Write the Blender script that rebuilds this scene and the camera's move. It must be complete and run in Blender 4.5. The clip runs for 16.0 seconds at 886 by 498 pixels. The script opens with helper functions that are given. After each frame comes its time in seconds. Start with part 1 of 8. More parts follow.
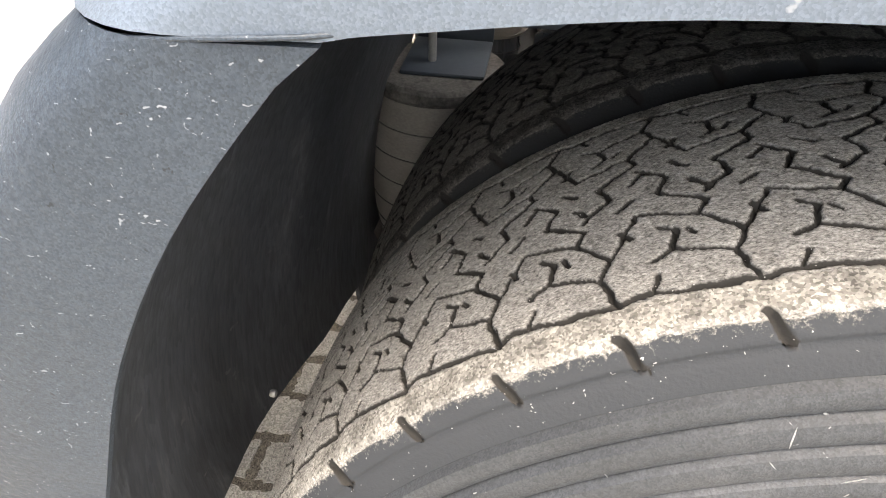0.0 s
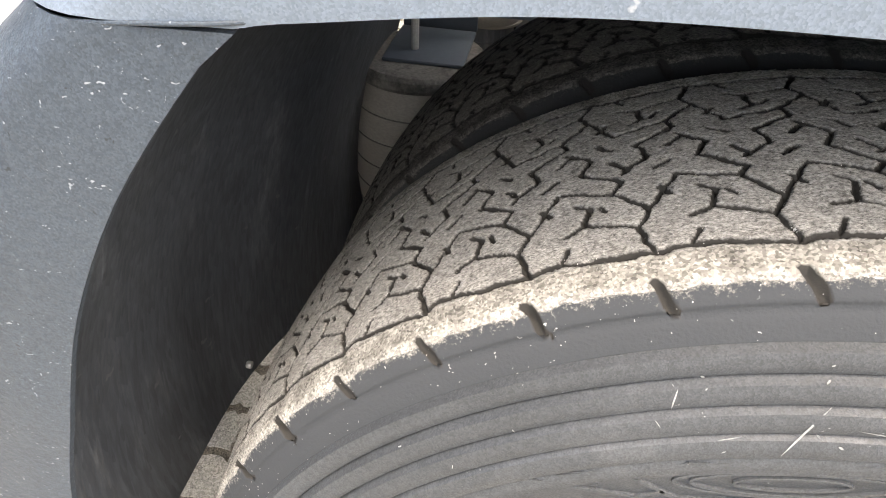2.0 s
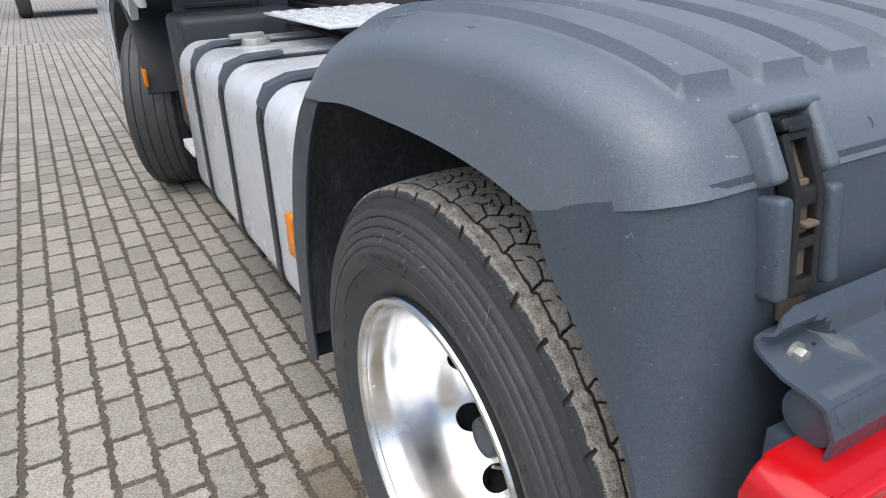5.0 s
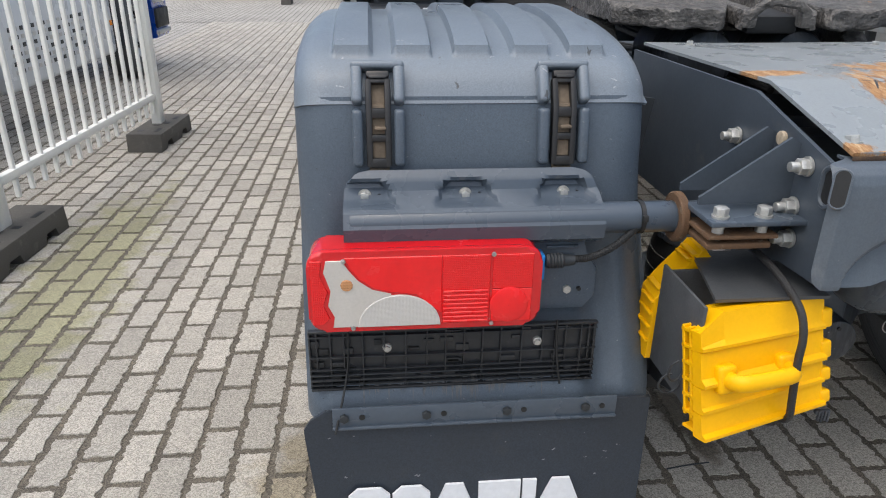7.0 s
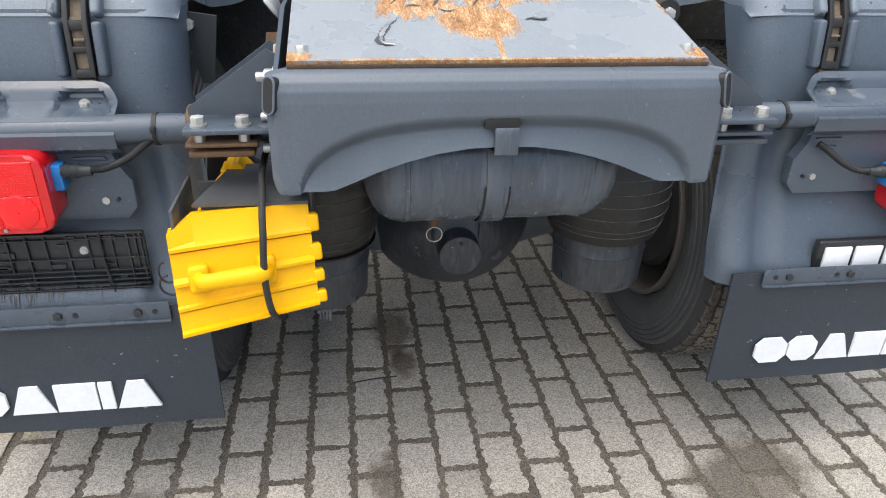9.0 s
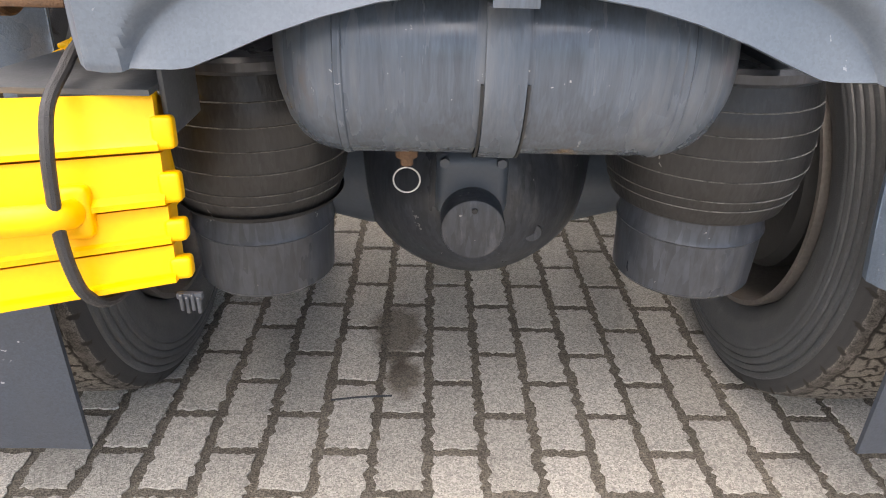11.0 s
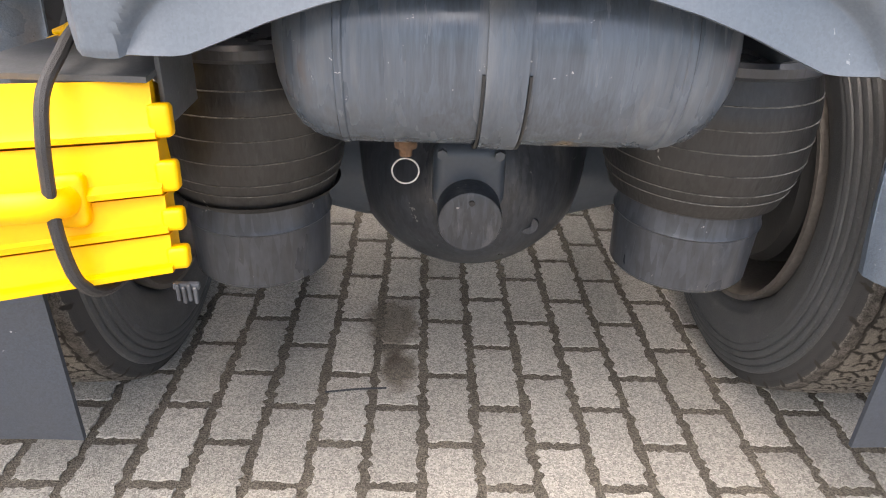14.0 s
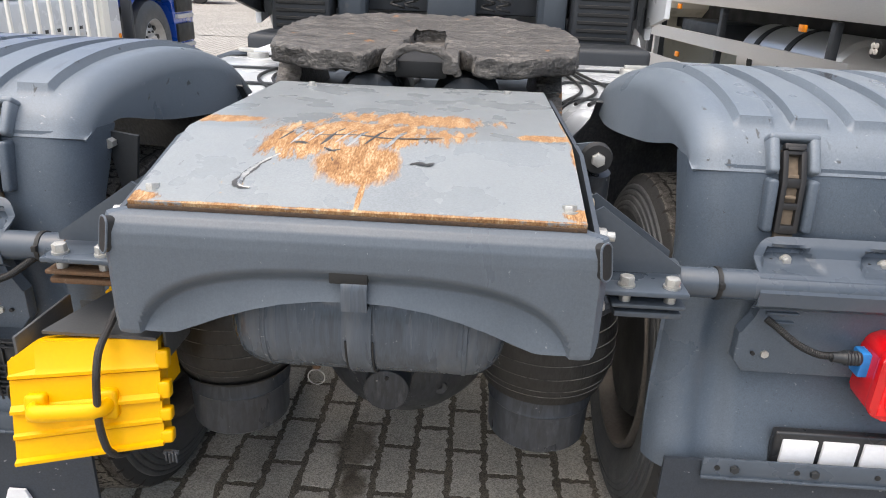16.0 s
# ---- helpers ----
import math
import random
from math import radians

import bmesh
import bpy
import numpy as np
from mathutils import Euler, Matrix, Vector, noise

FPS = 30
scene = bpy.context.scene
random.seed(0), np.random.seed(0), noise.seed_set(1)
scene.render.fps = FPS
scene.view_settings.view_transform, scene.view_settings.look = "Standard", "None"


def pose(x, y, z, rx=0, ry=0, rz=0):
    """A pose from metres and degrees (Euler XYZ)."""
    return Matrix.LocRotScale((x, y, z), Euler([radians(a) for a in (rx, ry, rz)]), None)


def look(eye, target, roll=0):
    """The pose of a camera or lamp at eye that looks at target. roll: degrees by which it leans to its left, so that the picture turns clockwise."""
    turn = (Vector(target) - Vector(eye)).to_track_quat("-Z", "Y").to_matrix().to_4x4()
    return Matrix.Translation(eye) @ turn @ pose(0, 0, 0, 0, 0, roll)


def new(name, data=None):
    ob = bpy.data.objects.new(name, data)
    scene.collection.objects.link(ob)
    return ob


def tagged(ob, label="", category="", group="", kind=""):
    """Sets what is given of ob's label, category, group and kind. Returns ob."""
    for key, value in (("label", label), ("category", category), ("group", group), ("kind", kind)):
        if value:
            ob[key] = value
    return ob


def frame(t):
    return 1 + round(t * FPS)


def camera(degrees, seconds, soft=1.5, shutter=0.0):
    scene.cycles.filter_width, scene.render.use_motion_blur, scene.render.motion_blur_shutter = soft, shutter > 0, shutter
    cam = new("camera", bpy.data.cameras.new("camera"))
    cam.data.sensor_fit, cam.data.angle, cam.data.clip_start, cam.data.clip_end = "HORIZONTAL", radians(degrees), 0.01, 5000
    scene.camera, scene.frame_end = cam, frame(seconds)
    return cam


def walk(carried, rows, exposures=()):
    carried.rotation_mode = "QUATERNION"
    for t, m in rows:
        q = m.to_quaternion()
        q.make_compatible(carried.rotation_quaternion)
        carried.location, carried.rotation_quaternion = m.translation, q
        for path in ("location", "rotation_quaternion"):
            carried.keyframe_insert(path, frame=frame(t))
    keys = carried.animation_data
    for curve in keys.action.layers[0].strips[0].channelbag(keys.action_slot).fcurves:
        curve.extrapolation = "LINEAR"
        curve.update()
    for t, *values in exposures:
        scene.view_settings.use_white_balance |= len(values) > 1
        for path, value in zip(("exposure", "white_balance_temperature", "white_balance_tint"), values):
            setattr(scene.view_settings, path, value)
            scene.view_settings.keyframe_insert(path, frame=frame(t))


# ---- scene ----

# ---- camera ----
cam = camera(65.4, 16.0, soft=1.0)
PATH = [
    (0, (-1.468, 0.291, 1.155), (0.12, 0.499, -0.042), 1.8),
    (0.5, (-1.466, 0.292, 1.156), (0.112, 0.479, -0.059), 1.9),
    (1, (-1.463, 0.289, 1.155), (0.117, 0.457, -0.061), 2.0),
    (1.5, (-1.465, 0.282, 1.159), (0.114, 0.438, -0.059), 2.6),
    (2, (-1.493, 0.242, 1.169), (0.074, 0.467, -0.053), 2.9),
    (2.5, (-1.62, 0.125, 1.14), (-0.107, 0.61, -0.075), 1.3),
    (3, (-1.816, -0.024, 1.158), (-0.331, 0.541, -0.057), 0.8),
    (3.5, (-1.894, -0.173, 1.168), (-0.497, 0.563, -0.059), -0.2),
    (4, (-1.884, -0.376, 1.207), (-0.74, 0.668, -0.058), -1.9),
    (4.5, (-1.821, -0.614, 1.269), (-0.813, 0.776, 0.244), -2.8),
    (4.7, (-1.762, -0.718, 1.303), (-0.793, 0.793, 0.421), -3.1),
    (6.8, (-1.146, -1.622, 1.375), (-0.871, 0.22, 0.648), 1.0),
    (7, (-1.098, -1.716, 1.371), (-0.909, 0.109, 0.576), 0.8),
    (7.5, (-0.86, -1.934, 1.361), (-0.753, -0.128, 0.509), 0.6),
    (8, (-0.655, -2.071, 1.35), (-0.527, -0.288, 0.454), 0.2),
    (8.5, (-0.485, -2.05, 1.349), (-0.224, -0.294, 0.427), 0.6),
    (9, (-0.271, -1.903, 1.348), (-0.01, -0.151, 0.419), 1.5),
    (9.2, (-0.219, -1.839, 1.336), (0.024, -0.092, 0.394), 1.4),
    (11.3, (-0.071, -1.408, 1.017), (-0.037, 0.359, 0.081), 1.5),
    (12, (-0.079, -1.416, 1.023), (-0.04, 0.351, 0.086), 1.6),
    (12.5, (-0.08, -1.424, 1.024), (-0.045, 0.347, 0.094), 1.8),
    (13, (-0.079, -1.417, 1.026), (-0.04, 0.35, 0.09), 1.5),
    (13.5, (-0.08, -1.417, 1.025), (-0.027, 0.348, 0.085), 2.0),
    (14, (-0.079, -1.417, 1.027), (-0.015, 0.34, 0.074), 2.2),
    (14.5, (-0.08, -1.449, 1.111), (-0.012, 0.294, 0.132), 2.6),
    (15, (-0.081, -1.51, 1.301), (0.001, 0.274, 0.4), 2.1),
    (15.5, (-0.034, -1.61, 1.433), (0.043, 0.246, 0.694), 2.2),
    (16, (0.18, -1.767, 1.45), (0.109, 0.086, 0.702), 2.4),
]
EXPOSURES = [(0, 2.25, 7150, 10), (2.0, 2.3, 7100, 10), (2.5, 2.1, 6700, 10), (3.0, 1.15, 6550, 10), (3.5, 0.75, 6400, 10), (4.5, 0.42, 6300, 10), (6.8, 0.55, 6400, 8), (8.5, 0.8, 6450, 8), (9.2, 1.2, 6500, 8), (11.3, 2.02, 7000, 14), (14.2, 2.02, 7000, 14), (15.0, 1.55, 6850, 10), (15.5, 1.1, 6800, 10), (16.0, 1.02, 6800, 10)]
walk(cam, [(t, look(eye, target, roll)) for t, eye, target, roll in PATH], EXPOSURES)

# ---- sky and sun: overcast ----
world = bpy.data.worlds.new("sky")
scene.world = world
world.use_nodes = True
_nt = world.node_tree
_bg = _nt.nodes["Background"]
_sky = _nt.nodes.new("ShaderNodeTexSky")
_sky.sky_type = "NISHITA"
_sky.sun_disc = False
_sky.sun_elevation, _sky.sun_rotation = radians(69), radians(230)
_sky.air_density, _sky.dust_density, _sky.ozone_density = 1.0, 4.0, 1.0
_nt.links.new(_sky.outputs["Color"], _bg.inputs["Color"])
_bg.inputs["Strength"].default_value = 0.12
_sun = bpy.data.lights.new("sun", "SUN")
_sun.energy, _sun.angle, _sun.color = 1.9, radians(105), (1.0, 0.955, 0.895)
new("sun", _sun).matrix_world = look((-1.6, -1.35, 5.4), (0, 0, 0))

# ---- materials ----
def mat(name, color, rough=0.5, metal=0.0, var=0.12, scale=8.0, fine=120.0, bump=0.1, dirt=None, dirt_amount=0.0, dirt_scale=5.0, rough_var=0.12, streak=(1, 1, 1), coat=0.0, spec=0.5, dist=0.002):
    """A surface with broad and fine variation, an optional dirt colour in patches, and fine relief."""
    m = bpy.data.materials.new(name)
    m.use_nodes = True
    nt = m.node_tree
    b = nt.nodes["Principled BSDF"]
    N, L = nt.nodes.new, nt.links.new
    tc = N("ShaderNodeTexCoord")
    mp = N("ShaderNodeMapping")
    mp.inputs["Scale"].default_value = streak
    L(tc.outputs["Object"], mp.inputs["Vector"])
    n1, n2 = N("ShaderNodeTexNoise"), N("ShaderNodeTexNoise")
    for n, s, d in ((n1, scale, 6), (n2, fine, 4)):
        n.inputs["Scale"].default_value, n.inputs["Detail"].default_value = s, d
        L(mp.outputs["Vector"], n.inputs["Vector"])
    add = N("ShaderNodeMath")
    add.operation = "ADD"
    L(n1.outputs["Fac"], add.inputs[0]), L(n2.outputs["Fac"], add.inputs[1])
    ramp = N("ShaderNodeMapRange")
    ramp.inputs["From Min"].default_value, ramp.inputs["From Max"].default_value = 0.6, 1.4
    ramp.inputs["To Min"].default_value, ramp.inputs["To Max"].default_value = 1 - var, 1 + var
    L(add.outputs[0], ramp.inputs["Value"])
    hsv = N("ShaderNodeHueSaturation")
    hsv.inputs["Color"].default_value = (*color, 1)
    L(ramp.outputs["Result"], hsv.inputs["Value"])
    col = hsv.outputs["Color"]
    if dirt:
        n3 = N("ShaderNodeTexNoise")
        n3.inputs["Scale"].default_value, n3.inputs["Detail"].default_value, n3.inputs["Roughness"].default_value = dirt_scale, 8, 0.7
        L(mp.outputs["Vector"], n3.inputs["Vector"])
        r3 = N("ShaderNodeMapRange")
        lo = 0.75 - 0.5 * dirt_amount
        r3.inputs["From Min"].default_value, r3.inputs["From Max"].default_value = lo, lo + 0.18
        L(n3.outputs["Fac"], r3.inputs["Value"])
        mix = N("ShaderNodeMix")
        mix.data_type = "RGBA"
        L(r3.outputs["Result"], mix.inputs["Factor"])
        L(col, mix.inputs[6])
        mix.inputs[7].default_value = (*dirt, 1)
        col = mix.outputs[2]
    L(col, b.inputs["Base Color"])
    b.inputs["Metallic"].default_value = metal
    b.inputs["Specular IOR Level"].default_value = spec
    b.inputs["Coat Weight"].default_value = coat
    rr = N("ShaderNodeMapRange")
    rr.inputs["From Min"].default_value, rr.inputs["From Max"].default_value = 0.3, 0.7
    rr.inputs["To Min"].default_value, rr.inputs["To Max"].default_value = max(0.02, rough - rough_var), min(1, rough + rough_var)
    L(n1.outputs["Fac"], rr.inputs["Value"]), L(rr.outputs["Result"], b.inputs["Roughness"])
    if bump:
        bp = N("ShaderNodeBump")
        bp.inputs["Strength"].default_value, bp.inputs["Distance"].default_value = bump, dist
        L(n2.outputs["Fac"], bp.inputs["Height"]), L(bp.outputs["Normal"], b.inputs["Normal"])
    return m


def chips(m, pale, scale=26.0, stretch=(1, 1, 1), amount=0.35, size=0.13, turn=0.6):
    """Small pale nicks and short scratches over a surface."""
    nt = m.node_tree
    N, L = nt.nodes.new, nt.links.new
    b = nt.nodes["Principled BSDF"]
    tc, mp, wob = N("ShaderNodeTexCoord"), N("ShaderNodeMapping"), N("ShaderNodeTexNoise")
    mp.inputs["Scale"].default_value, mp.inputs["Rotation"].default_value = stretch, (turn, 0.3, 0.2)
    wob.inputs["Scale"].default_value, wob.inputs["Detail"].default_value = 90, 3
    L(tc.outputs["Object"], mp.inputs["Vector"]), L(tc.outputs["Object"], wob.inputs["Vector"])
    ad = N("ShaderNodeMix")
    ad.data_type, ad.blend_type = "RGBA", "LINEAR_LIGHT"
    ad.inputs["Factor"].default_value = 0.018
    L(mp.outputs["Vector"], ad.inputs[6]), L(wob.outputs["Color"], ad.inputs[7])
    vo = N("ShaderNodeTexVoronoi")
    vo.inputs["Scale"].default_value = scale
    L(ad.outputs[2], vo.inputs["Vector"])
    near_, pick, both = N("ShaderNodeMapRange"), N("ShaderNodeMapRange"), N("ShaderNodeMath")
    near_.inputs["From Min"].default_value, near_.inputs["From Max"].default_value = size, size * 0.7
    pick.inputs["From Min"].default_value, pick.inputs["From Max"].default_value = 1 - amount, 1 - amount + 0.05
    sep = N("ShaderNodeSeparateColor")
    L(vo.outputs["Color"], sep.inputs["Color"])
    L(vo.outputs["Distance"], near_.inputs["Value"]), L(sep.outputs["Red"], pick.inputs["Value"])
    both.operation = "MULTIPLY"
    L(near_.outputs["Result"], both.inputs[0]), L(pick.outputs["Result"], both.inputs[1])
    mix = N("ShaderNodeMix")
    mix.data_type = "RGBA"
    L(both.outputs[0], mix.inputs["Factor"]), L(b.inputs["Base Color"].links[0].from_socket, mix.inputs[6])
    mix.inputs[7].default_value = (*pale, 1)
    L(mix.outputs[2], b.inputs["Base Color"])
    return m


def grain(m, amount=0.2, scale=500.0, stretch=(1, 1, 1), relief=0.0):
    """Fine grit over a surface: every small cell a little lighter or darker, with an optional relief."""
    nt = m.node_tree
    N, L = nt.nodes.new, nt.links.new
    b = nt.nodes["Principled BSDF"]
    tc, mp = N("ShaderNodeTexCoord"), N("ShaderNodeMapping")
    mp.inputs["Scale"].default_value = stretch
    vo, sep, rg, hs = N("ShaderNodeTexVoronoi"), N("ShaderNodeSeparateColor"), N("ShaderNodeMapRange"), N("ShaderNodeHueSaturation")
    vo.inputs["Scale"].default_value = scale
    rg.inputs["To Min"].default_value, rg.inputs["To Max"].default_value = 1 - amount, 1 + amount
    L(tc.outputs["Object"], mp.inputs["Vector"]), L(mp.outputs["Vector"], vo.inputs["Vector"])
    L(vo.outputs["Color"], sep.inputs["Color"]), L(sep.outputs["Red"], rg.inputs["Value"])
    L(b.inputs["Base Color"].links[0].from_socket, hs.inputs["Color"]), L(rg.outputs["Result"], hs.inputs["Value"])
    L(hs.outputs["Color"], b.inputs["Base Color"])
    if relief:
        bp = N("ShaderNodeBump")
        bp.inputs["Strength"].default_value, bp.inputs["Distance"].default_value = relief, 0.001
        L(vo.outputs["Distance"], bp.inputs["Height"])
        if b.inputs["Normal"].links:
            L(b.inputs["Normal"].links[0].from_socket, bp.inputs["Normal"])
        L(bp.outputs["Normal"], b.inputs["Normal"])
    return m


GREY_DULL = mat("grey_plastic", (0.075, 0.092, 0.115), 0.5, var=0.08, bump=0.15, fine=300)
DARK = mat("dark_plastic", (0.022, 0.026, 0.03), 0.55, var=0.2, bump=0.3, dirt=(0.08, 0.08, 0.078), dirt_amount=0.3, dirt_scale=9)
BLACK = mat("black_parts", (0.012, 0.013, 0.014), 0.6, var=0.2, bump=0.3)
RUBBER = mat("tyre_rubber", (0.03, 0.03, 0.031), 0.7, var=0.2, bump=0.3, fine=200)
WHITE = mat("white_paint", (0.68, 0.71, 0.74), 0.3, var=0.05, bump=0.03, dirt=(0.55, 0.57, 0.58), dirt_amount=0.25, dirt_scale=4)
STEEL = mat("steel", (0.5, 0.5, 0.5), 0.35, 1.0)
ALU = mat("polished_aluminium", (0.86, 0.865, 0.87), 0.23, 1.0, var=0.06, scale=14, fine=160, bump=0.06, rough_var=0.07)
GROUND = mat("joint_dirt", (0.125, 0.11, 0.087), 0.95, var=0.45, scale=9, fine=260, bump=1.0, dist=0.004)
RED = mat("red_lens", (0.6, 0.01, 0.012), 0.2, var=0.06, bump=0.1)
ORANGE = mat("orange_lens", (0.8, 0.25, 0.01), 0.25, var=0.1, bump=0.2)
RUST = mat("rusty_steel", (0.13, 0.075, 0.042), 0.8, 0.3, var=0.35, scale=60, fine=400, bump=0.5, dirt=(0.42, 0.36, 0.28), dirt_amount=0.35, dirt_scale=70)
NUTM = mat("rusty_nut", (0.27, 0.2, 0.125), 0.5, 0.5, var=0.35, scale=60, fine=400, bump=0.4, dirt=(0.16, 0.09, 0.045), dirt_amount=0.4, dirt_scale=70)
EDGE = mat("rusty_edge", (0.07, 0.045, 0.03), 0.85, 0.1, var=0.5, scale=30, fine=300, bump=0.5, dirt=(0.3, 0.17, 0.07), dirt_amount=0.34, dirt_scale=14)
ZINC = mat("zinc_bolt", (0.5, 0.5, 0.48), 0.45, 0.7, var=0.2, scale=60, fine=400, bump=0.3, dirt=(0.3, 0.26, 0.2), dirt_amount=0.2, dirt_scale=60)
SIDEWALL = mat("tyre_sidewall", (0.058, 0.0615, 0.065), 0.55, var=0.18, scale=9, fine=160, bump=0.2, dirt=(0.1, 0.102, 0.105), dirt_amount=0.42, dirt_scale=6)
HUB = mat("hub_grey", (0.06, 0.072, 0.085), 0.5, var=0.15, scale=20, bump=0.15, dirt=(0.1, 0.1, 0.1), dirt_amount=0.25, dirt_scale=14)
HUBBLACK = mat("hub_black", (0.018, 0.02, 0.023), 0.5, var=0.3, scale=40, bump=0.3, dirt=(0.08, 0.07, 0.055), dirt_amount=0.25, dirt_scale=30)
COVER = mat("weathered_grey_cover", (0.145, 0.175, 0.21), 0.36, var=0.1, scale=5, fine=260, bump=0.12, dirt=(0.2, 0.222, 0.24), dirt_amount=0.32, dirt_scale=4)
SHELL = mat("mudguard_shell", (0.05, 0.063, 0.078), 0.4, var=0.16, scale=5, fine=230, bump=0.3, dirt=(0.083, 0.096, 0.107), dirt_amount=0.3, dirt_scale=6)
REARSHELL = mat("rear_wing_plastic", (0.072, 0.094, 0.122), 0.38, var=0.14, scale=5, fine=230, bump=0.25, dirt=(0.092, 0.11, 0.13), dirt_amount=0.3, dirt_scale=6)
LINER = mat("black_liner", (0.06, 0.065, 0.072), 0.42, var=0.45, scale=7, bump=0.25, dirt=(0.17, 0.175, 0.18), dirt_amount=0.36, dirt_scale=14, streak=(1, 1, 0.16))
LATCH = mat("rubber_latch", (0.016, 0.016, 0.017), 0.5, var=0.2, bump=0.2)
LATCHIN = mat("dusty_recess", (0.16, 0.125, 0.09), 0.9, var=0.3, scale=50, bump=0.3)
FLAP = mat("rubber_flap", (0.026, 0.034, 0.046), 0.55, var=0.14, scale=6, bump=0.15, dirt=(0.038, 0.042, 0.047), dirt_amount=0.28, dirt_scale=10)
HOLDER = mat("black_holder", (0.02, 0.022, 0.025), 0.3, var=0.3, bump=0.2, dirt=(0.13, 0.127, 0.12), dirt_amount=0.3, dirt_scale=25)
BRACKET = mat("grey_steel_bracket", (0.064, 0.082, 0.106), 0.3, var=0.08, scale=8, bump=0.06, dirt=(0.13, 0.145, 0.16), dirt_amount=0.25, dirt_scale=10)
LOGOWHITE = mat("white_print", (0.72, 0.74, 0.77), 0.6, var=0.06, scale=30)


def plate_material():
    """Grey painted steel with rust where the paint is worn off: a patch in the middle, along the fold and at the edges."""
    m = mat("worn_cover_plate", (0.235, 0.258, 0.272), 0.3, var=0.1, scale=7, fine=200, bump=0.1, dirt=(0.3, 0.305, 0.3), dirt_amount=0.3, dirt_scale=6)
    nt = m.node_tree
    N, L = nt.nodes.new, nt.links.new
    b = nt.nodes["Principled BSDF"]
    base = b.inputs["Base Color"].links[0].from_socket
    rough = b.inputs["Roughness"].links[0].from_socket
    tc = N("ShaderNodeTexCoord")
    ns = N("ShaderNodeTexNoise")
    ns.inputs["Scale"].default_value, ns.inputs["Detail"].default_value, ns.inputs["Roughness"].default_value = 22, 9, 0.7
    drag = N("ShaderNodeMapping")
    drag.inputs["Scale"].default_value = (1.7, 0.4, 1)
    L(tc.outputs["Object"], drag.inputs["Vector"]), L(drag.outputs["Vector"], ns.inputs["Vector"])

    def spot(cx, cy, sx, sy, gain):
        """A blot about a place, ragged by the noise: over 0 where it lies."""
        mp = N("ShaderNodeMapping")
        mp.vector_type = "TEXTURE"
        mp.inputs["Location"].default_value = (cx, cy, 0)
        mp.inputs["Scale"].default_value = (sx, sy, 1000)
        L(tc.outputs["Object"], mp.inputs["Vector"])
        ln = N("ShaderNodeVectorMath")
        ln.operation = "LENGTH"
        L(mp.outputs["Vector"], ln.inputs[0])
        a = N("ShaderNodeMath")
        a.operation = "MULTIPLY_ADD"
        L(ns.outputs["Fac"], a.inputs[0])
        a.inputs[1].default_value, a.inputs[2].default_value = gain, 1 - gain * 0.5
        s = N("ShaderNodeMath")
        s.operation = "SUBTRACT"
        L(a.outputs[0], s.inputs[0]), L(ln.outputs["Value"], s.inputs[1])
        return s.outputs[0]

    spots = [spot(-0.02, -0.6, 0.085, 0.085, 0.9), spot(-0.02, -0.45, 0.2, 0.085, 3.0), spot(-0.33, -0.4, 0.08, 0.04, 2.0), spot(0.32, -0.44, 0.07, 0.03, 2.2), spot(0.0, -0.7, 0.006, 0.06, 0.9),
             spot(-0.14, -0.53, 0.09, 0.06, 3.0), spot(0.05, -0.33, 0.16, 0.08, 3.2), spot(-0.38, -0.45, 0.014, 0.2, 2.6), spot(0.372, -0.4, 0.013, 0.2, 2.6), spot(0.36, -0.725, 0.03, 0.02, 2.6), spot(-0.35, -0.735, 0.04, 0.016, 2.6), spot(0.0, -0.747, 0.5, 0.004, 2.6)]
    top = spots[0]
    for s in spots[1:]:
        mx = N("ShaderNodeMath")
        mx.operation = "MAXIMUM"
        L(top, mx.inputs[0]), L(s, mx.inputs[1])
        top = mx.outputs[0]
    ramp = N("ShaderNodeMapRange")
    ramp.inputs["From Min"].default_value, ramp.inputs["From Max"].default_value = 0.0, 0.22
    L(top, ramp.inputs["Value"])
    rust = N("ShaderNodeValToRGB")
    e = rust.color_ramp.elements
    e[0].position, e[0].color = 0.33, (0.16, 0.075, 0.032, 1)
    e[1].position, e[1].color = 0.7, (0.56, 0.43, 0.27, 1)
    mid = rust.color_ramp.elements.new(0.5)
    mid.color = (0.34, 0.18, 0.075, 1)
    n2 = N("ShaderNodeTexNoise")
    n2.inputs["Scale"].default_value, n2.inputs["Detail"].default_value, n2.inputs["Roughness"].default_value = 26, 10, 0.75
    n4 = N("ShaderNodeTexNoise")
    n4.inputs["Scale"].default_value, n4.inputs["Detail"].default_value = 210, 4
    mm = N("ShaderNodeMath")
    mm.operation = "MULTIPLY_ADD"
    mm.inputs[1].default_value = 0.55
    half = N("ShaderNodeMath")
    half.operation = "MULTIPLY_ADD"
    half.inputs[1].default_value, half.inputs[2].default_value = 0.9, -0.23
    L(drag.outputs["Vector"], n2.inputs["Vector"]), L(drag.outputs["Vector"], n4.inputs["Vector"])
    L(n2.outputs["Fac"], half.inputs[0]), L(n4.outputs["Fac"], mm.inputs[0]), L(half.outputs[0], mm.inputs[2]), L(mm.outputs[0], rust.inputs["Fac"])
    mix = N("ShaderNodeMix")
    mix.data_type = "RGBA"
    L(ramp.outputs["Result"], mix.inputs["Factor"]), L(base, mix.inputs[6]), L(rust.outputs["Color"], mix.inputs[7])
    L(mix.outputs[2], b.inputs["Base Color"])
    mr = N("ShaderNodeMix")
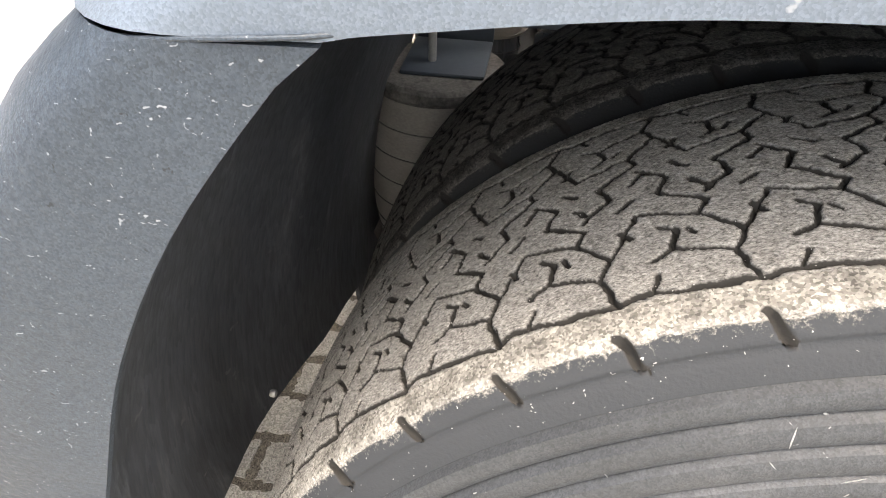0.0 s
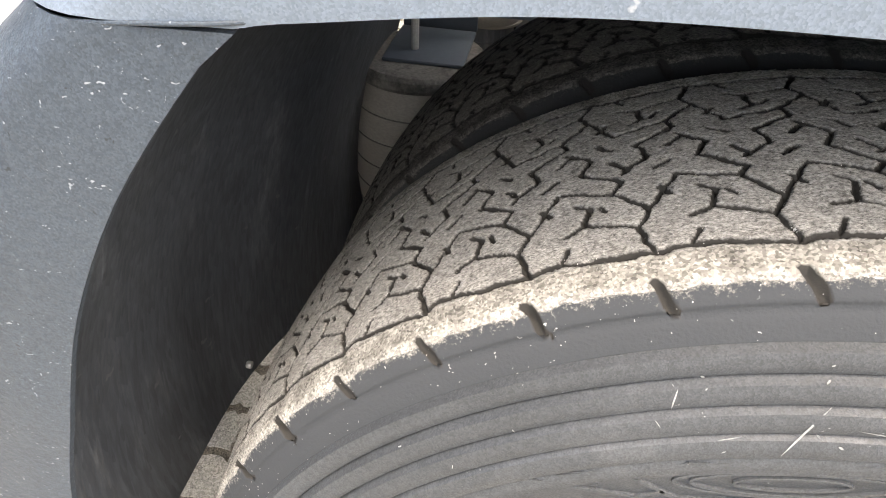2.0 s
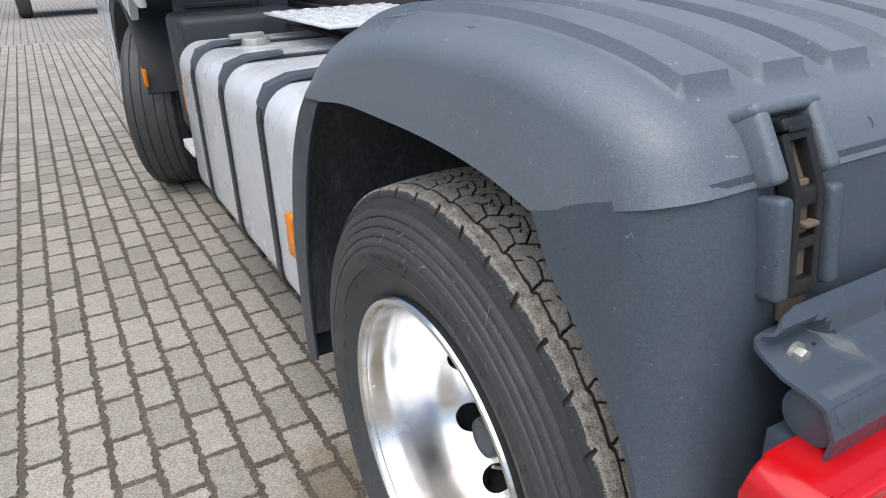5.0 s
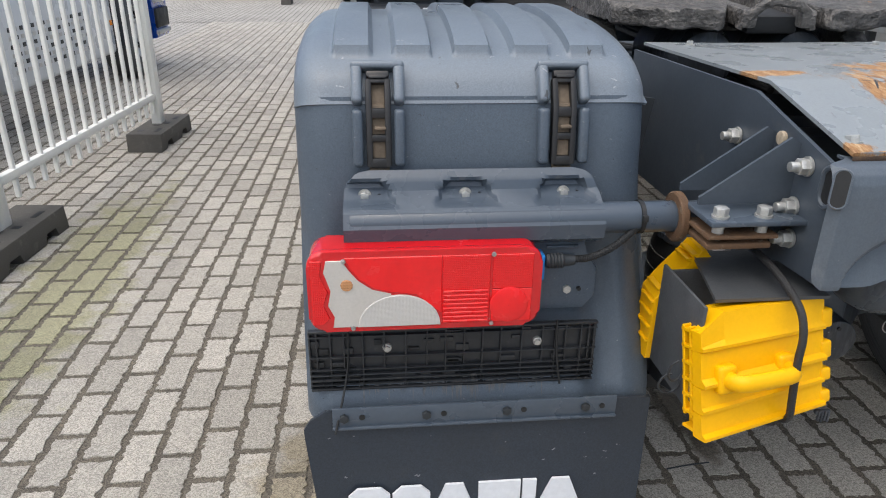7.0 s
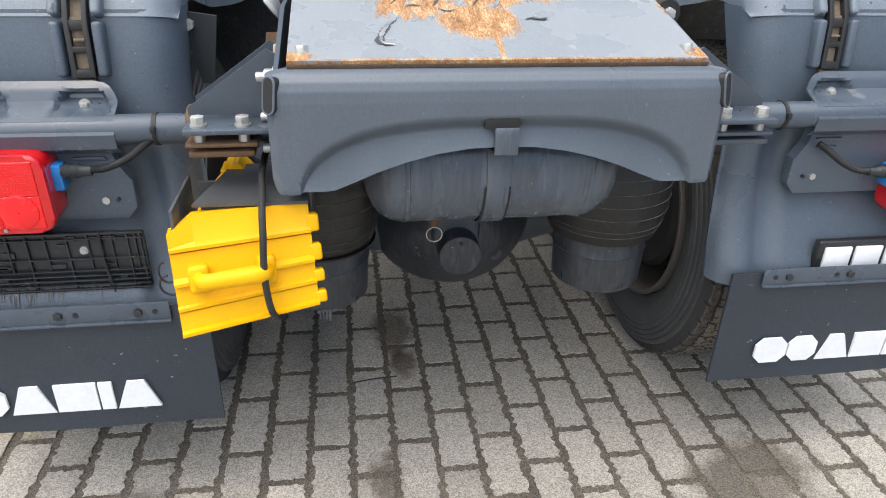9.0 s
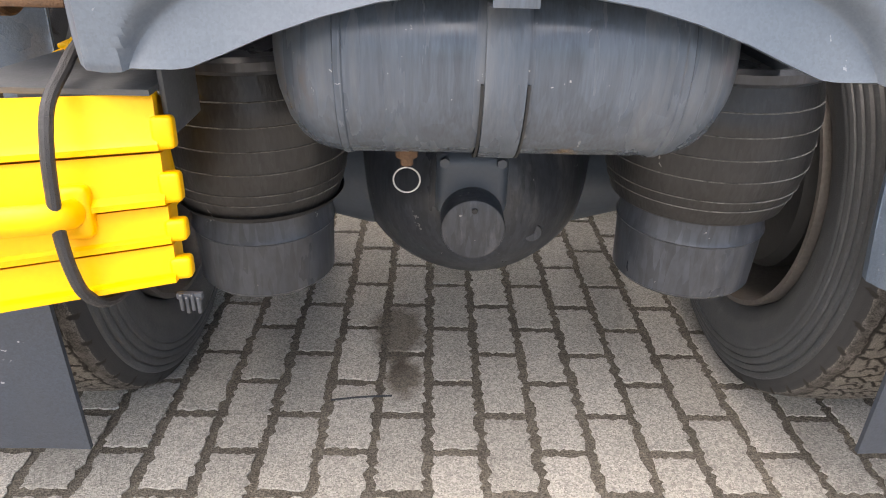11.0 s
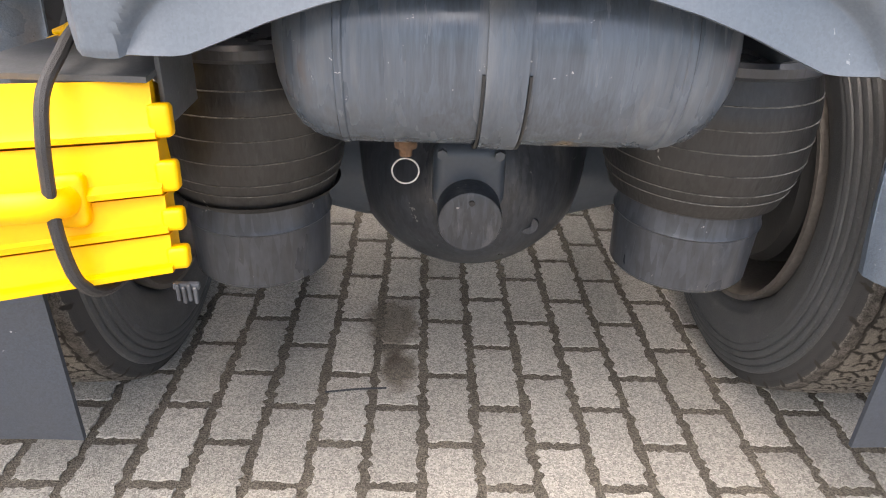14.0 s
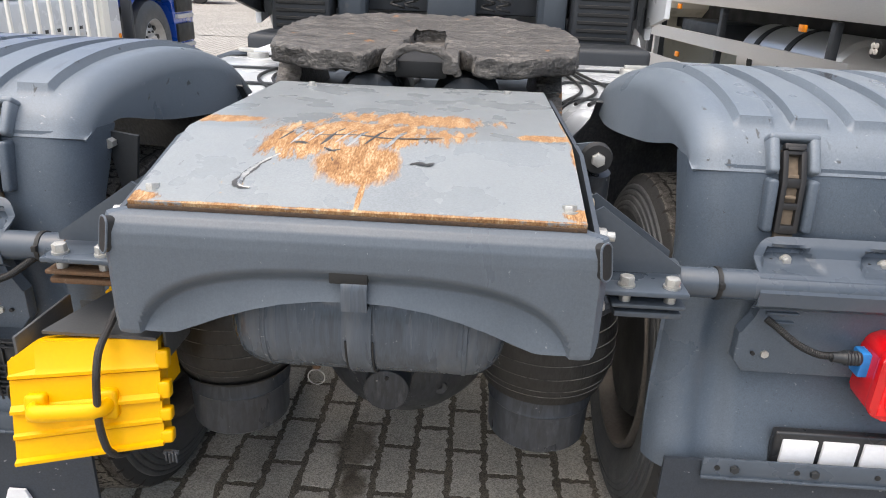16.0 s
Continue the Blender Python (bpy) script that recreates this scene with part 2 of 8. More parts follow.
    L(ramp.outputs["Result"], mr.inputs[0]), L(rough, mr.inputs[2])
    mr.inputs[3].default_value = 0.9
    L(mr.outputs[0], b.inputs["Roughness"])
    bp = N("ShaderNodeBump")
    bp.inputs["Strength"].default_value, bp.inputs["Distance"].default_value = 0.5, 0.002
    L(ramp.outputs["Result"], bp.inputs["Height"])
    L(b.inputs["Normal"].links[0].from_socket, bp.inputs["Normal"])
    L(bp.outputs["Normal"], b.inputs["Normal"])
    return m


PLATE = plate_material()
chips(PLATE, (0.07, 0.07, 0.07), 14, (2.4, 0.8, 1), 0.18, 0.1, 0.1)
chips(PLATE, (0.36, 0.25, 0.12), 30, (1, 1, 1), 0.3, 0.1, 0.5)
PANEL = mat("rear_panel_paint", (0.088, 0.108, 0.132), 0.36, var=0.08, scale=6, fine=200, bump=0.08, dirt=(0.19, 0.21, 0.23), dirt_amount=0.28, dirt_scale=5, streak=(1.6, 1, 0.4))
AIRTANK = mat("air_tank_paint", (0.066, 0.082, 0.103), 0.26, var=0.3, scale=9, fine=160, bump=0.1, dirt=(0.125, 0.133, 0.142), dirt_amount=0.42, dirt_scale=9, streak=(2.2, 1, 0.16))
BAG = mat("air_spring_rubber", (0.012, 0.0122, 0.0125), 0.42, var=0.4, scale=10, fine=150, bump=0.3, dirt=(0.036, 0.0355, 0.035), dirt_amount=0.4, dirt_scale=7, streak=(1, 1, 0.4))
# dusty rubber of the front springs, with the light they lack put into its colour
BAG_DUSTY_LIT = mat("dusty_lightened_air_spring_rubber", (0.23, 0.214, 0.192), 0.8, var=0.25, scale=12, fine=180, bump=0.3, dirt=(0.15, 0.14, 0.127), dirt_amount=0.3, dirt_scale=9, streak=(1, 1, 2.5))
PISTON = mat("air_spring_piston", (0.034, 0.039, 0.047), 0.35, var=0.35, scale=10, bump=0.1, dirt=(0.1, 0.102, 0.106), dirt_amount=0.36, dirt_scale=9, streak=(1, 1, 0.4))
FRAMEP = mat("chassis_paint", (0.056, 0.07, 0.088), 0.45, var=0.12, scale=6, bump=0.1, dirt=(0.12, 0.12, 0.118), dirt_amount=0.28, dirt_scale=8)
GREASE = mat("greasy_steel", (0.085, 0.08, 0.075), 0.5, 0.15, var=0.55, scale=14, fine=60, bump=0.9, dist=0.012, dirt=(0.21, 0.195, 0.175), dirt_amount=0.42, dirt_scale=26, streak=(0.5, 1.5, 1))

grain(SHELL, 0.26, 950, (1, 1, 1), 0.12)
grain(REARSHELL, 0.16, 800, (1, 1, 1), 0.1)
grain(COVER, 0.16, 950, (1, 1, 1), 0.1)
grain(SIDEWALL, 0.26, 1000, (1, 1, 1), 0.15)
grain(PANEL, 0.07, 420)
grain(PLATE, 0.08, 420)
grain(LINER, 0.25, 240, (1, 1, 0.15), 0.2)
grain(AIRTANK, 0.1, 90, (1, 1, 0.06))
grain(BAG, 0.3, 220, (1, 1, 0.3), 0.2)
grain(PISTON, 0.25, 140, (1, 1, 0.15), 0.1)
grain(GROUND, 0.5, 330, (1, 1, 1), 0.8)
grain(FLAP, 0.14, 420, (1, 1, 1), 0.15)
grain(GREASE, 0.35, 130, (1, 1, 1), 0.8)
chips(SHELL, (0.24, 0.26, 0.28), 75, (1, 1, 3.2), 0.75, 0.12)
chips(SHELL, (0.27, 0.29, 0.31), 48, (1, 0.3, 2.4), 0.6, 0.1, 1.4)
chips(SHELL, (0.24, 0.26, 0.28), 44, (1, 2.2, 0.35), 0.5, 0.09, 0.3)
chips(SHELL, (0.026, 0.03, 0.036), 60, (1, 1, 1), 0.45, 0.1, 2.1)
chips(SHELL, (0.2, 0.22, 0.24), 130, (1, 1, 1), 0.5, 0.1, 3.3)
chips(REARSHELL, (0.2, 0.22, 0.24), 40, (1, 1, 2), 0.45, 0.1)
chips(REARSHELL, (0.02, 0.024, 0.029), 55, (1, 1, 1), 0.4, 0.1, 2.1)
chips(COVER, (0.3, 0.32, 0.34), 32, (1, 2.6, 1), 0.5, 0.11, 0.2)
chips(COVER, (0.06, 0.066, 0.072), 16, (2.6, 0.6, 1), 0.35, 0.15, 0.4)
chips(FLAP, (0.2, 0.21, 0.22), 24, (1, 1, 2), 0.4, 0.12)
chips(LINER, (0.12, 0.12, 0.12), 18, (1, 1, 2), 0.5, 0.13)
chips(LINER, (0.09, 0.092, 0.095), 16, (1, 1, 0.2), 0.4, 0.14)
chips(SIDEWALL, (0.3, 0.3, 0.3), 90, (1, 1, 1), 0.3, 0.08)
chips(HUB, (0.17, 0.11, 0.06), 22, (1, 1, 1), 0.35, 0.22, 0.9)
chips(BAG, (0.2, 0.195, 0.185), 26, (1, 1, 0.25), 0.35, 0.09)
chips(PISTON, (0.2, 0.2, 0.195), 22, (1, 1, 0.25), 0.4, 0.1)
chips(GREASE, (0.3, 0.15, 0.06), 12, (1, 1, 1), 0.25, 0.2, 0.0)
chips(COVER, (0.055, 0.06, 0.066), 9, (2.4, 0.45, 1), 0.3, 0.17, 0.1)
chips(PANEL, (0.2, 0.22, 0.24), 34, (2, 1, 1), 0.25, 0.09)
chips(AIRTANK, (0.13, 0.09, 0.05), 9, (1, 1, 0.5), 0.3, 0.22, 0.0)
chips(AIRTANK, (0.4, 0.4, 0.4), 60, (1, 1, 1), 0.35, 0.08)
chips(PISTON, (0.22, 0.22, 0.21), 45, (1, 1, 1), 0.3, 0.1)

# ---- mesh helpers ----
def bm_new():
    return bmesh.new()


def add_box(bm, c, s, bevel=0.0, seg=2, m=None):
    """A box of size s about c, with rounded edges."""
    r = bmesh.ops.create_cube(bm, size=1.0)
    vs = r["verts"]
    bmesh.ops.scale(bm, vec=s, verts=vs)
    if bevel > 0:
        es = list({e for v in vs for e in v.link_edges})
        out = bmesh.ops.bevel(bm, geom=es, offset=bevel, segments=seg, profile=0.5, affect="EDGES")
        vs = list({v for f in out["faces"] for v in f.verts} | {v for v in vs if v.is_valid})
    mm = Matrix.Translation(c) @ (m if m else Matrix())
    bmesh.ops.transform(bm, matrix=mm, verts=vs)
    return vs


AX = {"x": Matrix.Rotation(radians(90), 4, "Y"), "y": Matrix.Rotation(radians(-90), 4, "X"), "z": Matrix()}


def add_cyl(bm, c, r, h, axis="z", n=24, r2=None, bevel=0.0, m=None):
    """A cylinder or cone about c."""
    out = bmesh.ops.create_cone(bm, cap_ends=True, segments=n, radius1=r, radius2=r if r2 is None else r2, depth=h)
    vs = out["verts"]
    if bevel > 0:
        es = [e for e in {e for v in vs for e in v.link_edges} if abs(e.verts[0].co.z - e.verts[1].co.z) < 1e-6]
        o2 = bmesh.ops.bevel(bm, geom=es, offset=bevel, segments=2, profile=0.5, affect="EDGES")
        vs = list({v for f in o2["faces"] for v in f.verts} | {v for v in vs if v.is_valid})
    mm = Matrix.Translation(c) @ (m if m else AX[axis])
    bmesh.ops.transform(bm, matrix=mm, verts=vs)
    return vs


def add_lathe(bm, prof, axis="x", c=(0, 0, 0), n=64, closed=True):
    """Turns a profile of (along, radius) about an axis through c."""
    rings = []
    for k in range(n):
        a = 2 * math.pi * k / n
        ca, sa = math.cos(a), math.sin(a)
        ring = []
        for u, r in prof:
            p = {"x": (u, r * ca, r * sa), "y": (r * ca, u, r * sa), "z": (r * ca, r * sa, u)}[axis]
            ring.append(bm.verts.new((p[0] + c[0], p[1] + c[1], p[2] + c[2])))
        rings.append(ring)
    m = len(prof)
    for k in range(n):
        a, b = rings[k], rings[(k + 1) % n]
        for i in range(m if closed else m - 1):
            j = (i + 1) % m
            bm.faces.new((a[i], a[j], b[j], b[i]))
    return rings


def add_prism(bm, pts, axis, lo, hi, bevel=0.0, seg=2):
    """An outline pulled straight along an axis from lo to hi. pts: pairs of the two other coordinates in x, y, z order."""
    def at(p, v):
        return {"x": (v, p[0], p[1]), "y": (p[0], v, p[1]), "z": (p[0], p[1], v)}[axis]
    va = [bm.verts.new(at(p, lo)) for p in pts]
    vb = [bm.verts.new(at(p, hi)) for p in pts]
    n = len(pts)
    fs = [bm.faces.new(va[::-1]), bm.faces.new(vb)]
    fs += [bm.faces.new((va[i], va[(i + 1) % n], vb[(i + 1) % n], vb[i])) for i in range(n)]
    if bevel > 0:
        es = list({e for f in fs[:2] for e in f.edges})
        bmesh.ops.bevel(bm, geom=es, offset=bevel, segments=seg, profile=0.5, affect="EDGES")
    return va + vb


def add_tube(bm, path, r, n=8, ridges=0.0):
    """A round rod or hose along a path of points; ridges: corrugation depth."""
    ps = [Vector(p) for p in path]
    prev, rings = None, []
    side = None
    for i, p in enumerate(ps):
        d = (ps[min(i + 1, len(ps) - 1)] - ps[max(i - 1, 0)]).normalized()
        if side is None:
            side = d.orthogonal().normalized()
        side = (side - d * side.dot(d)).normalized()
        up = d.cross(side)
        rr = r + (ridges if i % 2 else 0)
        rings.append([bm.verts.new(p + (side * math.cos(2 * math.pi * k / n) + up * math.sin(2 * math.pi * k / n)) * rr) for k in range(n)])
    for a, b in zip(rings, rings[1:]):
        for k in range(n):
            bm.faces.new((a[k], a[(k + 1) % n], b[(k + 1) % n], b[k]))
    bm.faces.new(rings[0][::-1]), bm.faces.new(rings[-1])


def curve(pts, steps=8):
    """A smooth path through points."""
    ps = [Vector(p) for p in pts]
    ps = [2 * ps[0] - ps[1]] + ps + [2 * ps[-1] - ps[-2]]
    out = []
    for a, b, c, d in zip(ps, ps[1:], ps[2:], ps[3:]):
        for k in range(steps):
            t = k / steps
            out.append(0.5 * (2 * b + (c - a) * t + (2 * a - 5 * b + 4 * c - d) * t * t + (3 * b - a - 3 * c + d) * t ** 3))
    out.append(ps[-2])
    return out


def add_grid(bm, fn, nu, nv, thick=0.0):
    """A sheet fn(u, v) for u, v in 0..1; thick: a second skin that far behind it, joined at the rim."""
    g = [[bm.verts.new(fn(i / nu, j / nv)) for j in range(nv + 1)] for i in range(nu + 1)]
    fs = [bm.faces.new((g[i][j], g[i + 1][j], g[i + 1][j + 1], g[i][j + 1])) for i in range(nu) for j in range(nv)]
    if thick:
        bm.normal_update()
        bmesh.ops.solidify(bm, geom=fs, thickness=thick)
    return g


def finish(name, bm, material, smooth=30):
    """A mesh object from a bmesh, smooth across edges flatter than so many degrees."""
    bmesh.ops.recalc_face_normals(bm, faces=bm.faces)
    me = bpy.data.meshes.new(name)
    bm.to_mesh(me)
    bm.free()
    me.materials.append(material)
    if smooth:
        me.polygons.foreach_set("use_smooth", [True] * len(me.polygons))
        me.set_sharp_from_angle(angle=radians(smooth))
    return new(name, me)


def part(name, bm, material, parent, label="", smooth=30):
    ob = finish(name, bm, material, smooth)
    ob.parent = parent
    return tagged(ob, label)


def thing(name, label, category, at=(0, 0, 0), group="", kind=""):
    ob = new(name)
    ob.empty_display_size = 0.1
    ob.location = at
    return tagged(ob, label, category, group, kind)


def box(name, c, s, material, parent=None, bevel=0.004, label=""):
    bm = bm_new()
    add_box(bm, c, s, bevel)
    return part(name, bm, material, parent, label)

# ---- the truck: one thing, its parts below it ----
AXLE_Z = 0.49
truck = thing("tractor_truck", "grey and white two-axle tractor truck parked on block paving", "truck")
FLIP = Matrix.Diagonal((-1, 1, 1, 1))


def tpart(name, bm, material, parent=None, label="", right=False, smooth=30):
    """A part of the truck; right: mirrored to the other side."""
    if right:
        bmesh.ops.transform(bm, matrix=Matrix.Translation({2: (0.015, 0, 0.004), 3: (0.118, 0, -0.05)}.get(int(right), (0, 0, 0))) @ FLIP, verts=bm.verts)
    return part(name, bm, material, parent or truck, label, smooth)


def share(ob, name, at, parent, rot=None, label=""):
    """Another object on the same mesh."""
    o = new(name, ob.data)
    o.parent = parent
    o.location = at
    if rot is not None:
        o.rotation_euler = rot
    return tagged(o, label)


def mesh_of(bm, name, material, smooth=30):
    ob = finish(name, bm, material, smooth)
    me = ob.data
    bpy.data.objects.remove(ob)
    return me


# -- tyres --
def tread_material(name, dust, dust2, sand, rubber):
    """Worn tread: dusty blocks, bare grooves darkened over their lit lips, sand on the shoulder, plain wall beyond it.
    """
    m = mat(name, dust, 0.95, var=0.28, scale=30, fine=420, bump=0.35, dist=0.002, dirt=dust2, dirt_amount=0.44, dirt_scale=110, spec=0.12)
    nt = m.node_tree
    N, L = nt.nodes.new, nt.links.new
    b = nt.nodes["Principled BSDF"]
    col = b.inputs["Base Color"].links[0].from_socket
    gr = N("ShaderNodeTexNoise")
    gr.inputs["Scale"].default_value, gr.inputs["Detail"].default_value, gr.inputs["Roughness"].default_value = 300, 6, 0.75
    L(N("ShaderNodeTexCoord").outputs["Object"], gr.inputs["Vector"])
    g2 = N("ShaderNodeTexNoise")
    g2.inputs["Scale"].default_value, g2.inputs["Detail"].default_value, g2.inputs["Roughness"].default_value = 900, 3, 0.8
    long_ = N("ShaderNodeMapping")
    long_.inputs["Scale"].default_value = (1, 0.4, 0.4)
    L(N("ShaderNodeTexCoord").outputs["Object"], long_.inputs["Vector"]), L(long_.outputs["Vector"], g2.inputs["Vector"])
    spark = N("ShaderNodeMapRange")
    spark.inputs["From Min"].default_value, spark.inputs["From Max"].default_value = 0.32, 0.68
    spark.inputs["To Min"].default_value, spark.inputs["To Max"].default_value = 0.3, 1.75
    L(g2.outputs["Fac"], spark.inputs["Value"])
    hs = N("ShaderNodeHueSaturation")
    L(col, hs.inputs["Color"]), L(spark.outputs["Result"], hs.inputs["Value"])
    col = hs.outputs["Color"]
    sandy = N("ShaderNodeHueSaturation")
    sandy.inputs["Color"].default_value = (*sand, 1)
    g3, pat = N("ShaderNodeTexNoise"), N("ShaderNodeMapRange")
    g3.inputs["Scale"].default_value, g3.inputs["Detail"].default_value = 55, 5
    L(N("ShaderNodeTexCoord").outputs["Object"], g3.inputs["Vector"]), L(g3.outputs["Fac"], pat.inputs["Value"])
    pat.inputs["From Min"].default_value, pat.inputs["From Max"].default_value = 0.35, 0.65
    pat.inputs["To Min"].default_value, pat.inputs["To Max"].default_value = 0.6, 1.2
    both = N("ShaderNodeMath")
    both.operation = "MULTIPLY"
    # single grains of sand
    gv, gs, gm = N("ShaderNodeTexVoronoi"), N("ShaderNodeSeparateColor"), N("ShaderNodeMapRange")
    gv.inputs["Scale"].default_value = 620
    gm.inputs["To Min"].default_value, gm.inputs["To Max"].default_value = 0.5, 1.55
    L(N("ShaderNodeTexCoord").outputs["Object"], gv.inputs["Vector"]), L(gv.outputs["Color"], gs.inputs["Color"]), L(gs.outputs["Green"], gm.inputs["Value"])
    L(gm.outputs["Result"], both.inputs[0]), L(pat.outputs["Result"], both.inputs[1]), L(both.outputs[0], sandy.inputs["Value"])
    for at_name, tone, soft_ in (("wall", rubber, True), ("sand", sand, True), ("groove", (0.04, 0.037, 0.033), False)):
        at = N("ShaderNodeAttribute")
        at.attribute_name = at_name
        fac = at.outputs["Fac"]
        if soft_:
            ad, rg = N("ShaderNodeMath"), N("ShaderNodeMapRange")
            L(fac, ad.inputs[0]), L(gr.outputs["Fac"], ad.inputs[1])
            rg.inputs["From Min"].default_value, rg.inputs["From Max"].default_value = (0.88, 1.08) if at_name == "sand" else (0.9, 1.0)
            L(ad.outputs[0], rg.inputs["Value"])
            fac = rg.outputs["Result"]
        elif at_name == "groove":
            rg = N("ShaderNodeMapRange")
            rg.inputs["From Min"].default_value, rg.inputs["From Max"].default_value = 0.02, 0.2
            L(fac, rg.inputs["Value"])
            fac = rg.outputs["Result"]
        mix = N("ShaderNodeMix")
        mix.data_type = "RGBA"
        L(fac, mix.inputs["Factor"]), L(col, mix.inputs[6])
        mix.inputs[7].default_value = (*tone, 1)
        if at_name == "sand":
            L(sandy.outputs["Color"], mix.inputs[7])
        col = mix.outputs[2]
    L(col, b.inputs["Base Color"])
    return m


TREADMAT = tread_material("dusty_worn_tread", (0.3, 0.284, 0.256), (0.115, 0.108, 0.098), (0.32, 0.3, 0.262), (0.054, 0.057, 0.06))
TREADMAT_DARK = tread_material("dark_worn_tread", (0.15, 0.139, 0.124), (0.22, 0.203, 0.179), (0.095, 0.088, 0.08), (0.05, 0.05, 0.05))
chips(TREADMAT, (0.46, 0.445, 0.415), 150, (1, 1, 1), 0.4, 0.13)
PITCHES, TYRE_R = 44, 0.497
PATTERN = [
    # start (part of a pitch, across), end, half width
    ((0.0, 0.099), (0.88, 0.0945), 0.00192), ((0.88, 0.0945), (1.0, 0.099), 0.00240),
    ((0.0, 0.099), (0.12, 0.076), 0.00176), ((0.12, 0.076), (0.02, 0.062), 0.00152), ((0.02, 0.062), (0.3, 0.04), 0.00168), ((0.3, 0.04), (0.22, 0.03), 0.00160),
    ((0.22, 0.03), (0.58, 0.012), 0.00176), ((0.58, 0.012), (0.48, -0.004), 0.00152), ((0.48, -0.004), (0.72, -0.02), 0.00168),
    ((0.12, 0.076), (0.55, 0.066), 0.00096), ((0.55, 0.066), (0.72, 0.072), 0.00136), ((0.3, 0.04), (0.78, 0.03), 0.00104), ((0.78, 0.03), (1.02, 0.062), 0.00112),
    ((0.55, 0.066), (0.5, 0.05), 0.00192), ((0.5, 0.05), (0.62, 0.044), 0.00144), ((0.74, 0.094), (0.68, 0.083), 0.00096),
    ((0.85, 0.05), (0.92, 0.042), 0.00208), ((0.2, 0.014), (0.3, 0.00480), 0.00192), ((0.8, 0.012), (0.93, 0.02), 0.00160), ((0.36, 0.056), (0.42, 0.05), 0.00128),
]


def tread_depth(u, w):
    """0 on the blocks, 1 in the grooves, at u pitches along and w metres across."""
    pitch = 2 * math.pi * TYRE_R / PITCHES
    d = np.full(u.shape, 1.0)
    for side in (1, -1):
        uu = (u + (0 if side > 0 else 0.5)) % 1.0
        ww = w * side
        for (a0, a1), (b0, b1), half in PATTERN:
            for sh in (-1, 0, 1):
                ax, ay, bx, by = (a0 + sh) * pitch, a1, (b0 + sh) * pitch, b1
                px, py = uu * pitch, ww
                t = np.clip(((px - ax) * (bx - ax) + (py - ay) * (by - ay)) / ((bx - ax) ** 2 + (by - ay) ** 2), 0, 1)
                dist = np.hypot(px - ax - t * (bx - ax), py - ay - t * (by - ay)) - half * 0.55
                d = np.minimum(d, dist)
        # notches that run over the shoulder
        k = np.abs(((uu + (ww - 0.122) * 11.0 + 0.5) % 1.0) - 0.5) * pitch - 0.0024
        d = np.minimum(d, np.where((ww > 0.1175) & (ww < 0.1285), k, 1.0))
    return np.clip(0.5 - d / 0.0019, 0, 1)


